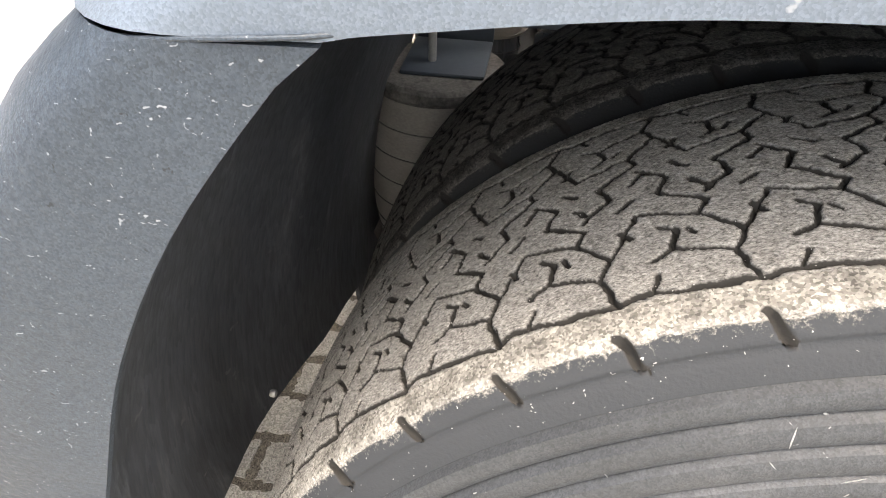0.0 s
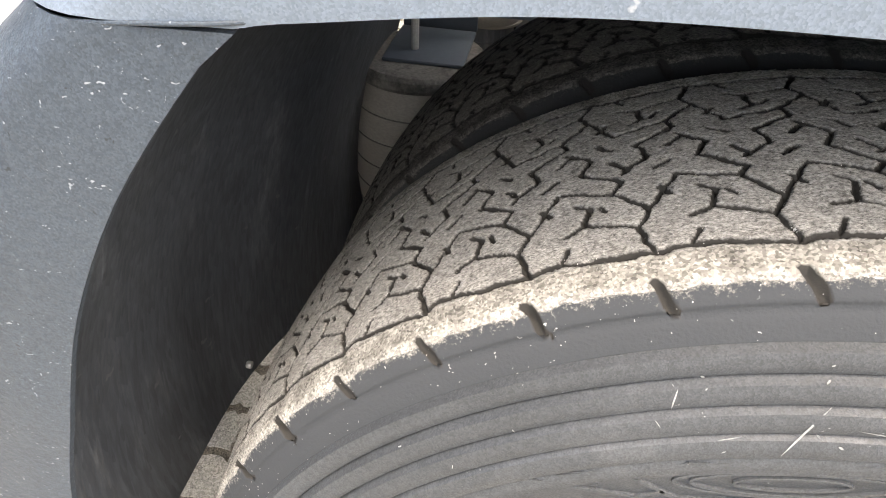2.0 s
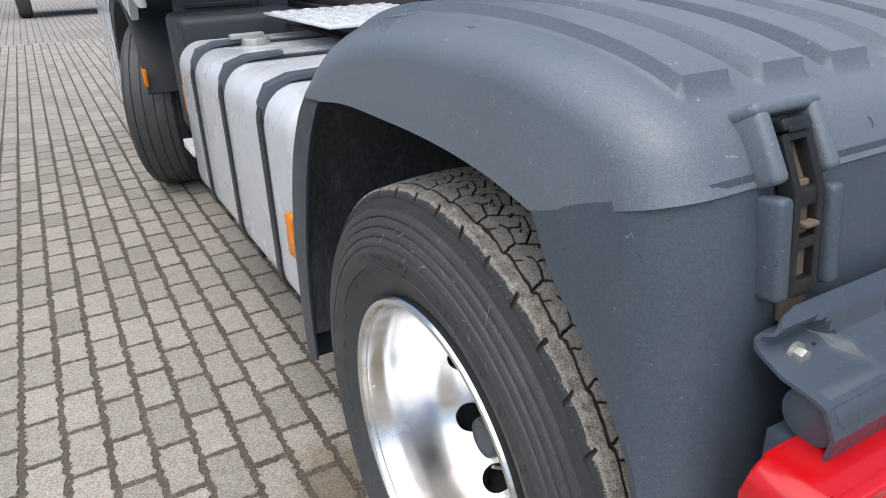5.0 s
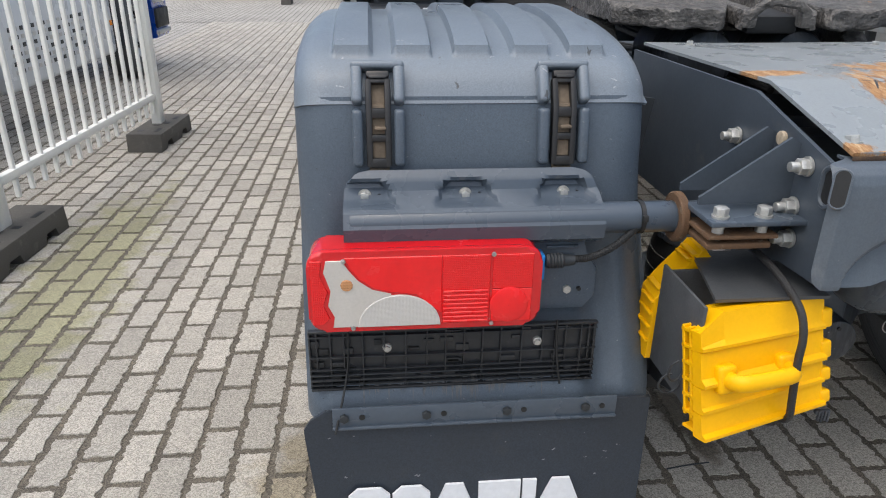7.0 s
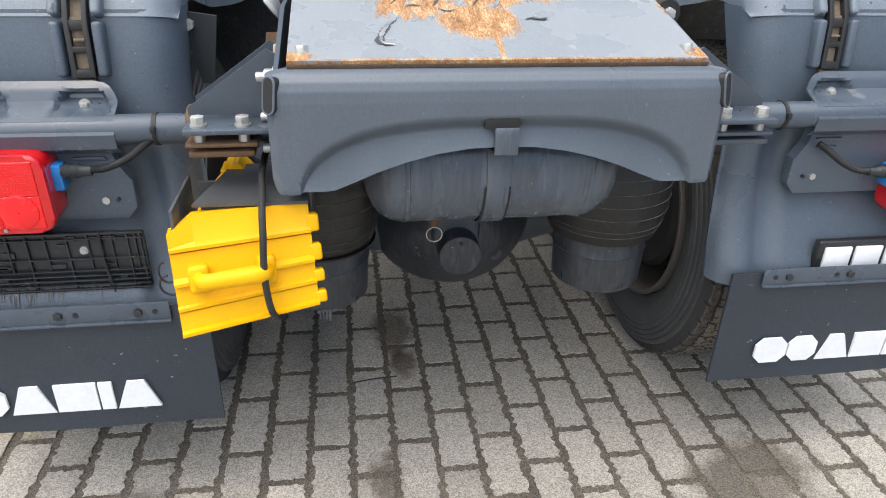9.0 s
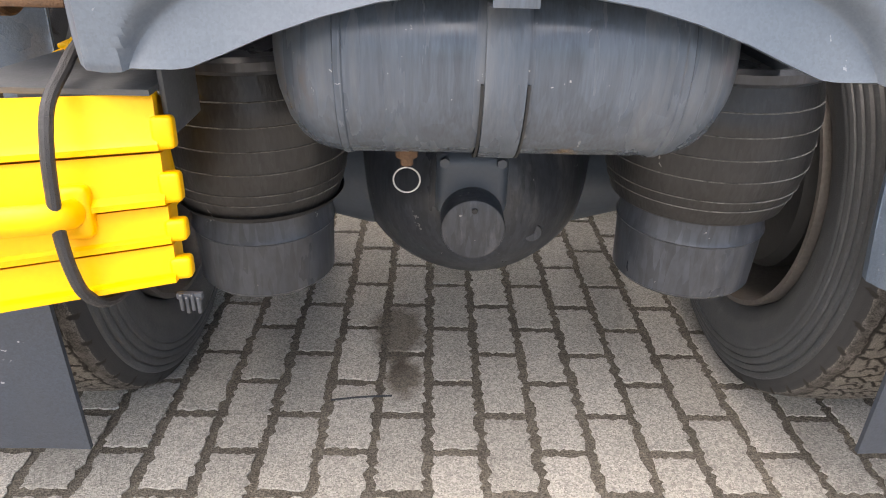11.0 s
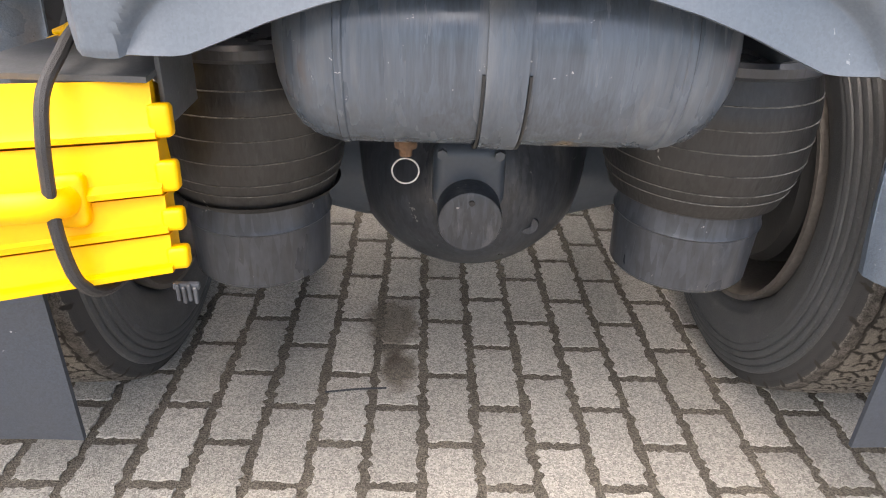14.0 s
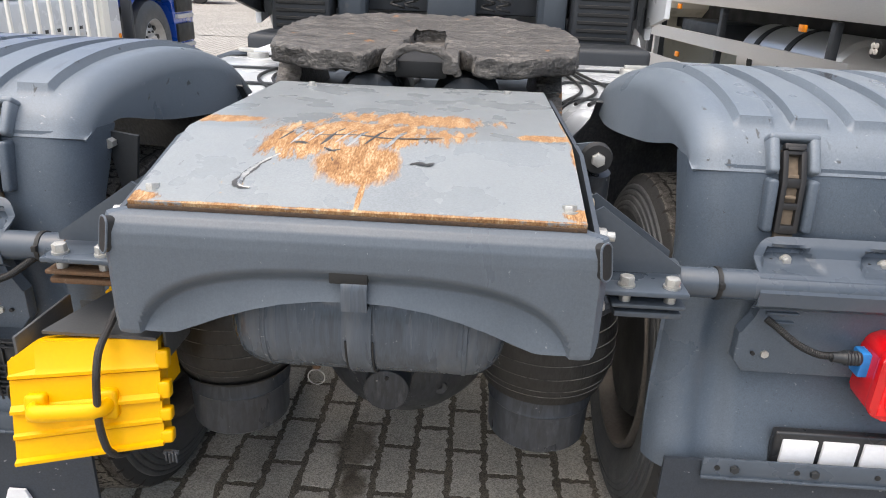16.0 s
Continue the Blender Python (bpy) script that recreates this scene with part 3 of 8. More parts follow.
def tyre_mesh(name, per_pitch, across, deep=0.0075, dusty=False):
    """The tread of a worn traction tyre: blocks and grooves as relief, dust on the blocks alone."""
    nu, nw = PITCHES * per_pitch, across
    u = np.arange(nu) / per_pitch
    w = np.linspace(-0.137, 0.137, nw + 1)
    U, W = np.meshgrid(u, w, indexing="ij")
    rng = np.random.RandomState(4)
    wob = rng.rand(nu) * 0.06
    wob = (wob + np.roll(wob, 1) + np.roll(wob, 2)) / 3
    # torn, uneven groove edges
    du, dw = np.zeros_like(U), np.zeros_like(W)
    for k in range(14):
        fu, fw_, ph = rng.uniform(3, 34), rng.uniform(60, 700), rng.uniform(0, 6.3)
        amp = 0.22 if k < 6 else 0.16
        du += amp * 0.012 * np.sin(U * fu + W * fw_ + ph)
        dw += amp * 0.0013 * np.sin(U * fu * 0.8 - W * fw_ * 0.9 + ph * 2)
    dep = tread_depth(U + du, W + dw)
    dep = dep * (0.55 + 0.45 * np.clip(0.5 + 0.8 * np.sin(U * 5.3 + W * 90) * np.sin(U * 2.7 - W * 150), 0, 1))
    crown = TYRE_R - 0.009 * (W / 0.125) ** 2 - 0.03 * np.clip((np.abs(W) - 0.117) / 0.02, 0, 1) ** 1.6
    rough = 0.0009 * (rng.rand(nu, nw + 1) - 0.5) * np.where(np.abs(W) < 0.119, 1.0, 0.12)
    R = crown - deep * dep + rough
    A = U * 2 * math.pi / PITCHES
    # a moulded step round the wall below the shoulder
    Wd = W - np.sign(W) * 0.0024 * np.exp(-((np.abs(W) - 0.1295) / 0.001) ** 2) + np.sign(W) * 0.001 * np.exp(-((np.abs(W) - 0.1268) / 0.0016) ** 2)
    co = np.stack([Wd, R * np.sin(A), R * np.cos(A)], -1).reshape(-1, 3)
    i, j = np.meshgrid(np.arange(nu), np.arange(nw), indexing="ij")
    i2 = (i + 1) % nu
    quad = np.stack([i * (nw + 1) + j, i2 * (nw + 1) + j, i2 * (nw + 1) + j + 1, i * (nw + 1) + j + 1], -1).reshape(-1, 4)
    me = bpy.data.meshes.new(name)
    me.vertices.add(len(co)), me.loops.add(quad.size), me.polygons.add(len(quad))
    me.vertices.foreach_set("co", co.ravel())
    me.loops.foreach_set("vertex_index", quad.ravel())
    me.polygons.foreach_set("loop_start", np.arange(0, quad.size, 4))
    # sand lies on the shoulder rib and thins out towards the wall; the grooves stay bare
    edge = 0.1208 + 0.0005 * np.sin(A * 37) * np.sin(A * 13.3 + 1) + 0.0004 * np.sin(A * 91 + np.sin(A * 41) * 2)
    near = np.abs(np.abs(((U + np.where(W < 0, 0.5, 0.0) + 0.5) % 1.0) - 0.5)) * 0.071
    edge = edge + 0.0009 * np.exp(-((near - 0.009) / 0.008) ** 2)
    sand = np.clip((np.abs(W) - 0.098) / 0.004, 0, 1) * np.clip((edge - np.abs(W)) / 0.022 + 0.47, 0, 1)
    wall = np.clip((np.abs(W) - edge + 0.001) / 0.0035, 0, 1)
    # dark groove colour spread over the block lips to paint out their lit edges
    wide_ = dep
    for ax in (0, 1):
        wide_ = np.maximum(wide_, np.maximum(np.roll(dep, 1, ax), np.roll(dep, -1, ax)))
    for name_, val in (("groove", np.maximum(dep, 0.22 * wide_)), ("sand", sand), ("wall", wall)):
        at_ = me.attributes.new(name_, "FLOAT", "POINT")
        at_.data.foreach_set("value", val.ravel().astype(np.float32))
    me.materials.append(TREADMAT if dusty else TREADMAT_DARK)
    me.polygons.foreach_set("use_smooth", np.ones(len(quad), dtype=bool))
    me.update()
    me.validate()
    return me


def sidewall_bm(n=144):
    """Both sidewalls and the bead, with the ribbed rings below the shoulder."""
    side = [(0.137, 0.462), (0.1385, 0.474)]
    prof = [(0.1365, 0.4585)]
    for k in range(4):
        r = 0.457 - k * 0.0158
        wid = 0.1385 + 0.0195 * math.sin((k + 0.6) / 4.6 * math.pi / 2)
        prof += [(wid + 0.0002, r), (wid + 0.0016, r - 0.004), (wid + 0.0022, r - 0.009), (wid + 0.0014, r - 0.0125), (wid - 0.0006, r - 0.0138)]
    prof += [(0.158, 0.392), (0.1582, 0.384), (0.1565, 0.381), (0.156, 0.36), (0.1545, 0.357), (0.149, 0.338), (0.1465, 0.3345), (0.139, 0.318), (0.132, 0.3055), (0.122, 0.299), (0.105, 0.292)]
    full = prof + [(-w, r) for w, r in prof[::-1]]
    bm = bm_new()
    add_lathe(bm, full, "x", n=n, closed=False)
    return bm


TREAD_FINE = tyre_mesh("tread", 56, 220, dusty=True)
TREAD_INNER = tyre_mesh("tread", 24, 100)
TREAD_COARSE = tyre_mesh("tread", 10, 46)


SIDE_ME = mesh_of(sidewall_bm(), "tyre", SIDEWALL, 40)


def ribbed_bm():
    """Worn steer tyre tread: plain ribs between four straight grooves."""
    prof = []
    for w in np.linspace(-0.137, 0.137, 93):
        g = 0.006 if min(abs(abs(w) - 0.03), abs(abs(w) - 0.085)) < 0.0035 else 0.0
        prof.append((w, TYRE_R - 0.009 * (w / 0.125) ** 2 - 0.03 * max(0, (abs(w) - 0.117) / 0.02) ** 1.6 - g))
    bm = bm_new()
    add_lathe(bm, prof, "x", n=96, closed=False)
    return bm


RIB_ME = mesh_of(ribbed_bm(), "tread", SIDEWALL, 40)


def tyre(x, y, fine=0, turn=0.0, flip=False, ribbed=False, worn=1.0):
    t = new("tyre", SIDE_ME)
    t.parent = truck
    t.location = (x, y, AXLE_Z - (1 - worn) * TYRE_R)
    t.scale = (1, worn, worn)
    t.rotation_euler = (radians(turn), 0, (math.pi if flip else 0) - (radians(22) if ribbed else 0))
    tagged(t, "worn black steer tyre" if ribbed else "worn black truck tyre with dusty traction tread")
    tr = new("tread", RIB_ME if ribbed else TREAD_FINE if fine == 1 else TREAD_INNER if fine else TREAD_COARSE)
    tr.parent = t
    tagged(tr, "worn ribbed tread" if ribbed else "dusty worn zigzag tread blocks")
    return t


outer = tyre(-1.092, 0, 1)
tyre(-0.775, 0, 2, turn=3, worn=0.985)
tyre(1.092, 0, flip=True)
tyre(0.775, 0, 2, flip=True, turn=5, worn=0.985)
front_left = tyre(-1.03, 3.68, turn=9, ribbed=True)
tyre(1.03, 3.68, flip=True, ribbed=True)


# -- raised marks on the outer sidewall: rings, an oval badge, plain bars for the lettering --
def arc_strip(bm, r0, r1, a0, a1, x, rise, n=24):
    """A raised strip between two radii and two angles (degrees from the top towards the front)."""
    g = []
    for k in range(n + 1):
        a = radians(a0 + (a1 - a0) * k / n)
        g.append([bm.verts.new((xx, r * math.sin(a), r * math.cos(a))) for xx, r in ((x, r0), (x - rise, r0 + 0.0006), (x - rise, r1 - 0.0006), (x, r1))])
    for p, q in zip(g, g[1:]):
        for i in range(3):
            bm.faces.new((p[i], q[i], q[i + 1], p[i + 1]))


bm = bm_new()
XS = -0.1562
arc_strip(bm, 0.3585, 0.36, -25, 60, XS, 0.0016, 60)
# oval badge and its hexagon frame, turned a little towards the front
badge = bm_new()
LOGO_FRAME = [(-0.062, 0.369), (-0.04, 0.384), (0.04, 0.384), (0.062, 0.369), (0.045, 0.352), (-0.045, 0.352), (-0.062, 0.369)]
FRAME_B = [(-0.115, 0.366), (-0.062, 0.352), (-0.05, 0.358)]
FRAME_C = [(0.115, 0.366), (0.062, 0.352), (0.05, 0.358)]


def bar_line(bm, pts, x, wid, rise):
    for (p, q), (p2, q2) in zip(pts, pts[1:]):
        d = Vector((q2 - q, -(p2 - p))).normalized() * wid
        a = [(p - d.x, q - d.y), (p + d.x, q + d.y), (p2 + d.x, q2 + d.y), (p2 - d.x, q2 - d.y)]
        add_prism(bm, a, "x", x - rise, x + 0.002)


for line in (LOGO_FRAME, FRAME_B, FRAME_C):
    bar_line(badge, line, XS, 0.0011, 0.0018)
for rad in (0.046, 0.039, 0.022):
    bar_line(badge, [(rad * math.cos(t), 0.368 + 0.011 * (rad / 0.046) * math.sin(t)) for t in np.linspace(0, 2 * math.pi, 41)], XS, 0.0008, 0.002)
# lettering that cannot be made out, and ribs of the badge field
for a in list(range(-116, -76, 8)) + list(range(30, 66, 7)) + list(range(78, 116, 9)):
    if a == 58:
        continue
    for r0, r1, da in ((0.345, 0.347, 1.6), (0.345, 0.366, 0.3), (0.364, 0.366, 1.6)):
        arc_strip(bm, r0, r1, a - da, a + da, -0.1545, 0.0014, 4)
for k in range(14):
    bar_line(badge, [(0.075 + k * 0.0003, 0.3735 - k * 0.0014), (0.098 - k * 0.0014, 0.3715 - k * 0.0013)], XS, 0.0003, 0.0014)
bmesh.ops.transform(badge, matrix=Matrix.Rotation(radians(-13), 4, "X") @ Matrix.Translation((0, 0, 0.006)) @ Matrix.Diagonal((1, 1.3, 1, 1)), verts=badge.verts)
tagged(part("badge", badge, SIDEWALL, outer), "raised oval badge moulded in rubber", kind="stuff")
tagged(part("moulded_relief", bm, SIDEWALL, outer), "raised ring and bars moulded in rubber", kind="stuff")


def glyphs(name, text, size, material, parent, extrude=0.001):
    """Mesh text lying in the local x-y plane, centred."""
    cu = bpy.data.curves.new(name, "FONT")
    cu.body, cu.size, cu.extrude, cu.align_x, cu.align_y = text, size, extrude, "CENTER", "CENTER"
    cu.resolution_u = 3
    ob = bpy.data.objects.new(name, cu)
    scene.collection.objects.link(ob)
    me = bpy.data.meshes.new_from_object(ob.evaluated_get(bpy.context.evaluated_depsgraph_get()))
    bpy.data.objects.remove(ob)
    me.materials.append(material)
    o = new(name, me)
    o.parent = parent
    return o


# the size marking that can be read, letter by letter round the wall
for k, ch in enumerate("315/70 R 22.5"):
    if ch == " ":
        continue
    o = glyphs("size_marking", ch, 0.026, SIDEWALL, None, 0.0011)
    a = radians(-13 - k * 4.1)
    # letters stand on the wall and face outward, their foot towards the hub
    right_hand = Vector((0, -math.cos(a), math.sin(a)))
    up = Vector((0, math.sin(a), math.cos(a)))
    m = Matrix((right_hand, up, Vector((-1, 0, 0)))).transposed().to_4x4()
    m.translation = Vector((-0.1562, 0.37 * math.sin(a), 0.37 * math.cos(a)))
    o.data.transform(m)
    o.parent = outer

# white scuffs on the shoulder of the sidewall
SCUFF = mat("scuffed_rubber", (0.5, 0.5, 0.49), 0.9, var=0.3, bump=0.3)
bm = bm_new()
rs = random.Random(5)
for k in range(64):
    a = radians(rs.gauss(-4, 20))
    r = rs.uniform(0.39, 0.458)
    ln, wd = rs.choice((0.001, 0.0012, 0.0016, 0.0025, 0.006, 0.012, 0.018)), rs.uniform(0.0003, 0.0009)
    wall = -(0.1385 + 0.0195 * math.sin((0.457 - r + 0.006) / 0.0693 * math.pi / 2)) - 0.0012
    t = radians(rs.uniform(-70, 70))
    c = Vector((wall, r * math.sin(a), r * math.cos(a)))
    e1 = (Vector((0, math.cos(a), -math.sin(a))) * math.cos(t) + Vector((0, math.sin(a), math.cos(a))) * math.sin(t) + Vector((0.35 * math.sin(t), 0, 0)))
    e2 = Vector((1, 0, 0)).cross(e1).normalized()
    vs = [bm.verts.new(c + e1 * (ln * s) + e2 * (wd * q)) for s, q in ((-1, -.2), (-.3, -1), (.6, -.6), (1, .1), (.4, .9), (-.5, .5))]
    f = bm.faces.new(vs)
    bmesh.ops.solidify(bm, geom=[f], thickness=0.0008)
tagged(part("scuffing", bm, SCUFF, outer), "pale scuffs and scratches in the rubber", kind="stuff")


# -- the polished rim of the outer wheels --
RIM = [(-1.205, 0.296), (-1.226, 0.3005), (-1.234, 0.302), (-1.2385, 0.2985), (-1.2385, 0.2905), (-1.234, 0.2865), (-1.2255, 0.2845), (-1.2235, 0.2815), (-1.205, 0.2775), (-1.198, 0.2735),
       (-1.18, 0.2685), (-1.15, 0.2655), (-1.12, 0.2625), (-1.09, 0.2565), (-1.068, 0.2465), (-1.05, 0.236), (-1.03, 0.2255), (-1.005, 0.2155), (-0.985, 0.2085), (-0.972, 0.2045), (-0.964, 0.199),
       (-0.9605, 0.193), (-0.9615, 0.1885), (-0.9585, 0.1855), (-0.9585, 0.1405), (-0.937, 0.1405), (-0.937, 0.2), (-0.955, 0.215), (-1.0, 0.235), (-1.05, 0.262), (-1.09, 0.272), (-1.18, 0.28), (-1.2, 0.289)]


def rim(right):
    bm = bm_new()
    add_lathe(bm, RIM, "x", (0, 0, AXLE_Z), n=120)
    if right:
        bmesh.ops.transform(bm, matrix=FLIP, verts=bm.verts)
    body = finish("rim", bm, ALU, 25)
    cut = bm_new()
    for k in range(10):
        a = radians(12.5 + 36 * k)
        d = Vector((0.72, 0.69 * math.sin(a), 0.69 * math.cos(a))).normalized()
        mm = Vector((0, 0, 1)).rotation_difference(d).to_matrix().to_4x4()
        add_cyl(cut, Vector((-1.027, 0.224 * math.sin(a), AXLE_Z + 0.224 * math.cos(a))), 0.0315, 0.12, n=32, m=mm)
    if right:
        bmesh.ops.transform(cut, matrix=FLIP, verts=cut.verts)
    tool = finish("tool", cut, ALU, 0)
    md = body.modifiers.new("holes", "BOOLEAN")
    md.operation, md.solver, md.object = "DIFFERENCE", "EXACT", tool
    me = bpy.data.meshes.new_from_object(body.evaluated_get(bpy.context.evaluated_depsgraph_get()))
    bpy.data.objects.remove(body), bpy.data.objects.remove(tool)
    me.polygons.foreach_set("use_smooth", [True] * len(me.polygons))
    me.set_sharp_from_angle(angle=radians(28))
    me.materials.clear()
    me.materials.append(ALU)
    ob = new("rim", me)
    ob.parent = truck
    return tagged(ob, "polished aluminium rim with round hand holes")


NUT = bm_new()
add_cyl(NUT, (-0.002, 0, 0), 0.0235, 0.006, "x", 24, bevel=0.0015)
add_cyl(NUT, (-0.008, 0, 0), 0.02, 0.008, "x", 24, r2=0.0185)
add_cyl(NUT, (-0.021, 0, 0), 0.0178, 0.02, "x", 6, bevel=0.0015)
add_cyl(NUT, (-0.038, 0, 0), 0.0105, 0.018, "x", 16, bevel=0.002)
NUT_ME = mesh_of(NUT, "wheel_nut", NUTM)
BOLT = bm_new()
add_cyl(BOLT, (-0.004, 0, 0), 0.0095, 0.01, "x", 6, bevel=0.001)
BOLT_ME = mesh_of(BOLT, "hub_bolt", NUTM)


def wheel_centre(right):
    s = 1 if right else -1
    r = rim(right)
    for k in range(10):
        a = radians(36 * k - 2.5)
        o = new("wheel_nut", NUT_ME)
        o.parent = r
        o.location = (s * 0.9585, 0.1675 * math.sin(a), AXLE_Z + 0.1675 * math.cos(a))
        o.rotation_euler = (radians(17 * k), 0, math.pi if right else 0)
    bm = bm_new()
    add_lathe(bm, [(-0.93, 0.0), (-0.93, 0.139), (-0.944, 0.139), (-0.949, 0.136), (-0.949, 0.118), (-0.953, 0.112), (-0.953, 0.0)], "x", (0, 0, AXLE_Z), 64)
    for k in range(10):
        a = radians(36 * k + 20)
        add_cyl(bm, (-0.953, 0.126 * math.sin(a), AXLE_Z + 0.126 * math.cos(a)), 0.008, 0.012, "x", 12)
    hub = tpart("hub_flange", bm, HUBBLACK, r, "black hub flange", right)
    bm = bm_new()
    add_lathe(bm, [(-0.945, 0.0), (-0.945, 0.108), (-0.975, 0.108), (-0.98, 0.105), (-0.982, 0.092), (-0.988, 0.087), (-1.012, 0.084), (-1.032, 0.079), (-1.047, 0.07), (-1.056, 0.055), (-1.061, 0.041),
                   (-1.116, 0.0385), (-1.1195, 0.0365), (-1.12, 0.034), (-1.1185, 0.033), (-1.1185, 0.0)], "x", (0, 0, AXLE_Z), 64)
    tpart("hub_cover", bm, HUB, r, "grey painted hub cover with protruding cap", right)
    bm = bm_new()
    add_box(bm, (-1.047, 0.012, AXLE_Z + 0.058), (0.003, 0.034, 0.02), 0.001, m=Matrix.Rotation(0.75, 4, "Y"))
    tpart("sticker", bm, mat("old_sticker", (0.33, 0.28, 0.18), 0.8, var=0.3, scale=60), r, "faded sticker", right)
    for k in range(12):
        a = radians(30 * k + 8)
        o = new("hub_bolt", BOLT_ME)
        o.parent = r
        o.location = (s * 0.979, 0.098 * math.sin(a), AXLE_Z + 0.098 * math.cos(a))
        o.rotation_euler = (radians(23 * k), 0, math.pi if right else 0)
    bm = bm_new()
    a = radians(156.5)
    p0 = Vector((-0.99, 0.205 * math.sin(a), AXLE_Z + 0.205 * math.cos(a)))
    add_tube(bm, [p0 + Vector((0.03, 0, 0)), p0 + Vector((-0.02, 0.0, 0.004)), p0 + Vector((-0.05, 0.006, 0.02))], 0.004, 8)
    tpart("valve_stem", bm, ZINC, r, "thin metal valve stem", right)


wheel_centre(False)
wheel_centre(True)
# inner rims: plain steel drums
for s in (-1, 1):
    bm = bm_new()
    add_lathe(bm, [(-0.632, 0.303), (-0.624, 0.301), (-0.624, 0.291), (-0.665, 0.283), (-0.69, 0.272), (-0.9, 0.262), (-0.93, 0.25), (-0.93, 0.27), (-0.9, 0.28), (-0.665, 0.296)], "x", (0, 0, AXLE_Z), 72)
    tpart("inner_rim", bm, mat("inner_rim_steel", (0.12, 0.11, 0.1), 0.6, 0.4, var=0.3, scale=15), None, "dirty inner rim", s > 0)
    bm = bm_new()
    add_lathe(bm, [(-0.65, 0.0), (-0.65, 0.2), (-0.67, 0.215), (-0.87, 0.215), (-0.9, 0.2), (-0.9, 0.0)], "x", (0, 0, AXLE_Z), 40)
    tpart("brake_drum", bm, BLACK, None, "", s > 0)
# front rims, seen from behind through the wheel arch
for s in (-1, 1):
    bm = bm_new()
    add_lathe(bm, [(-1.14, 0.3), (-1.15, 0.29), (-1.12, 0.27), (-1.1, 0.2), (-1.12, 0.12), (-1.12, 0.0), (-0.92, 0.0), (-0.92, 0.29), (-0.9, 0.3)], "x", (0, 3.68, AXLE_Z), 48)
    # steered a little to the right
    bmesh.ops.rotate(bm, verts=bm.verts, cent=(-1.03, 3.68, 0), matrix=Matrix.Rotation(radians(22 * s), 3, "Z"))
    tpart("front_rim", bm, ALU, None, "", s > 0)

# ---- mudguards: front wing, lift-off cover, rear wing, flap, each side ----
# side outline, as (y, z), of the outer skin
FRONT_LINE = [(0.672, 0.338), (0.686, 0.45), (0.686, 0.56), (0.678, 0.68), (0.65, 0.8), (0.601, 0.92), (0.53, 1.02), (0.48, 1.064)]
FRONT_ARCH = [(0.578, 0.385), (0.579, 0.5), (0.572, 0.6), (0.555, 0.69), (0.529, 0.775), (0.495, 0.874), (0.447, 0.966), (0.39, 1.043), (0.367, 1.065)]
COVER_LINE = [(0.484, 1.066), (0.43, 1.112), (0.345, 1.168), (0.23, 1.21), (0.1, 1.234), (-0.05, 1.241), (-0.19, 1.238), (-0.31, 1.224), (-0.4, 1.202), (-0.46, 1.168), (-0.491, 1.12)]
COVER_ARCH = [(0.367, 1.067), (0.34, 1.072), (0.231, 1.085), (0.083, 1.088), (-0.037, 1.088), (-0.136, 1.083), (-0.22, 1.073), (-0.291, 1.058)]
REAR_LINE = [(-0.4865, 1.132), (-0.503, 1.05), (-0.512, 0.96), (-0.525, 0.84), (-0.548, 0.73), (-0.585, 0.635), (-0.615, 0.57), (-0.622, 0.53)]
REAR_ARCH = [(-0.293, 1.062), (-0.334, 0.995), (-0.388, 0.945), (-0.429, 0.893), (-0.46, 0.845), (-0.49, 0.77), (-0.52, 0.68), (-0.548, 0.53)]
COVER_INNER = [(0.36, 1.062), (0.24, 1.052), (0.1, 1.056), (-0.05, 1.072), (-0.18, 1.098), (-0.3, 1.124), (-0.38, 1.12), (-0.45, 1.11)]
REAR_INNER = [(-0.335, 1.122), (-0.36, 1.075), (-0.385, 1.03), (-0.42, 0.975), (-0.45, 0.91), (-0.48, 0.82), (-0.51, 0.7), (-0.548, 0.53)]
X_OUT, X_IN = -1.243, -0.585


def resample(line, n):
    ps = curve([(0, y, z) for y, z in line], 10)
    acc = [0.0]
    for a, b in zip(ps, ps[1:]):
        acc.append(acc[-1] + (b - a).length)
    out = []
    for k in range(n + 1):
        t = acc[-1] * k / n
        i = max(j for j in range(len(acc) - 1) if acc[j] <= t + 1e-9)
        f = (t - acc[i]) / max(1e-9, acc[i + 1] - acc[i])
        p = ps[i].lerp(ps[i + 1], min(1, f))
        d = (ps[i + 1] - ps[i]).normalized()
        out.append((p.y, p.z, d.y, d.z))
    return out


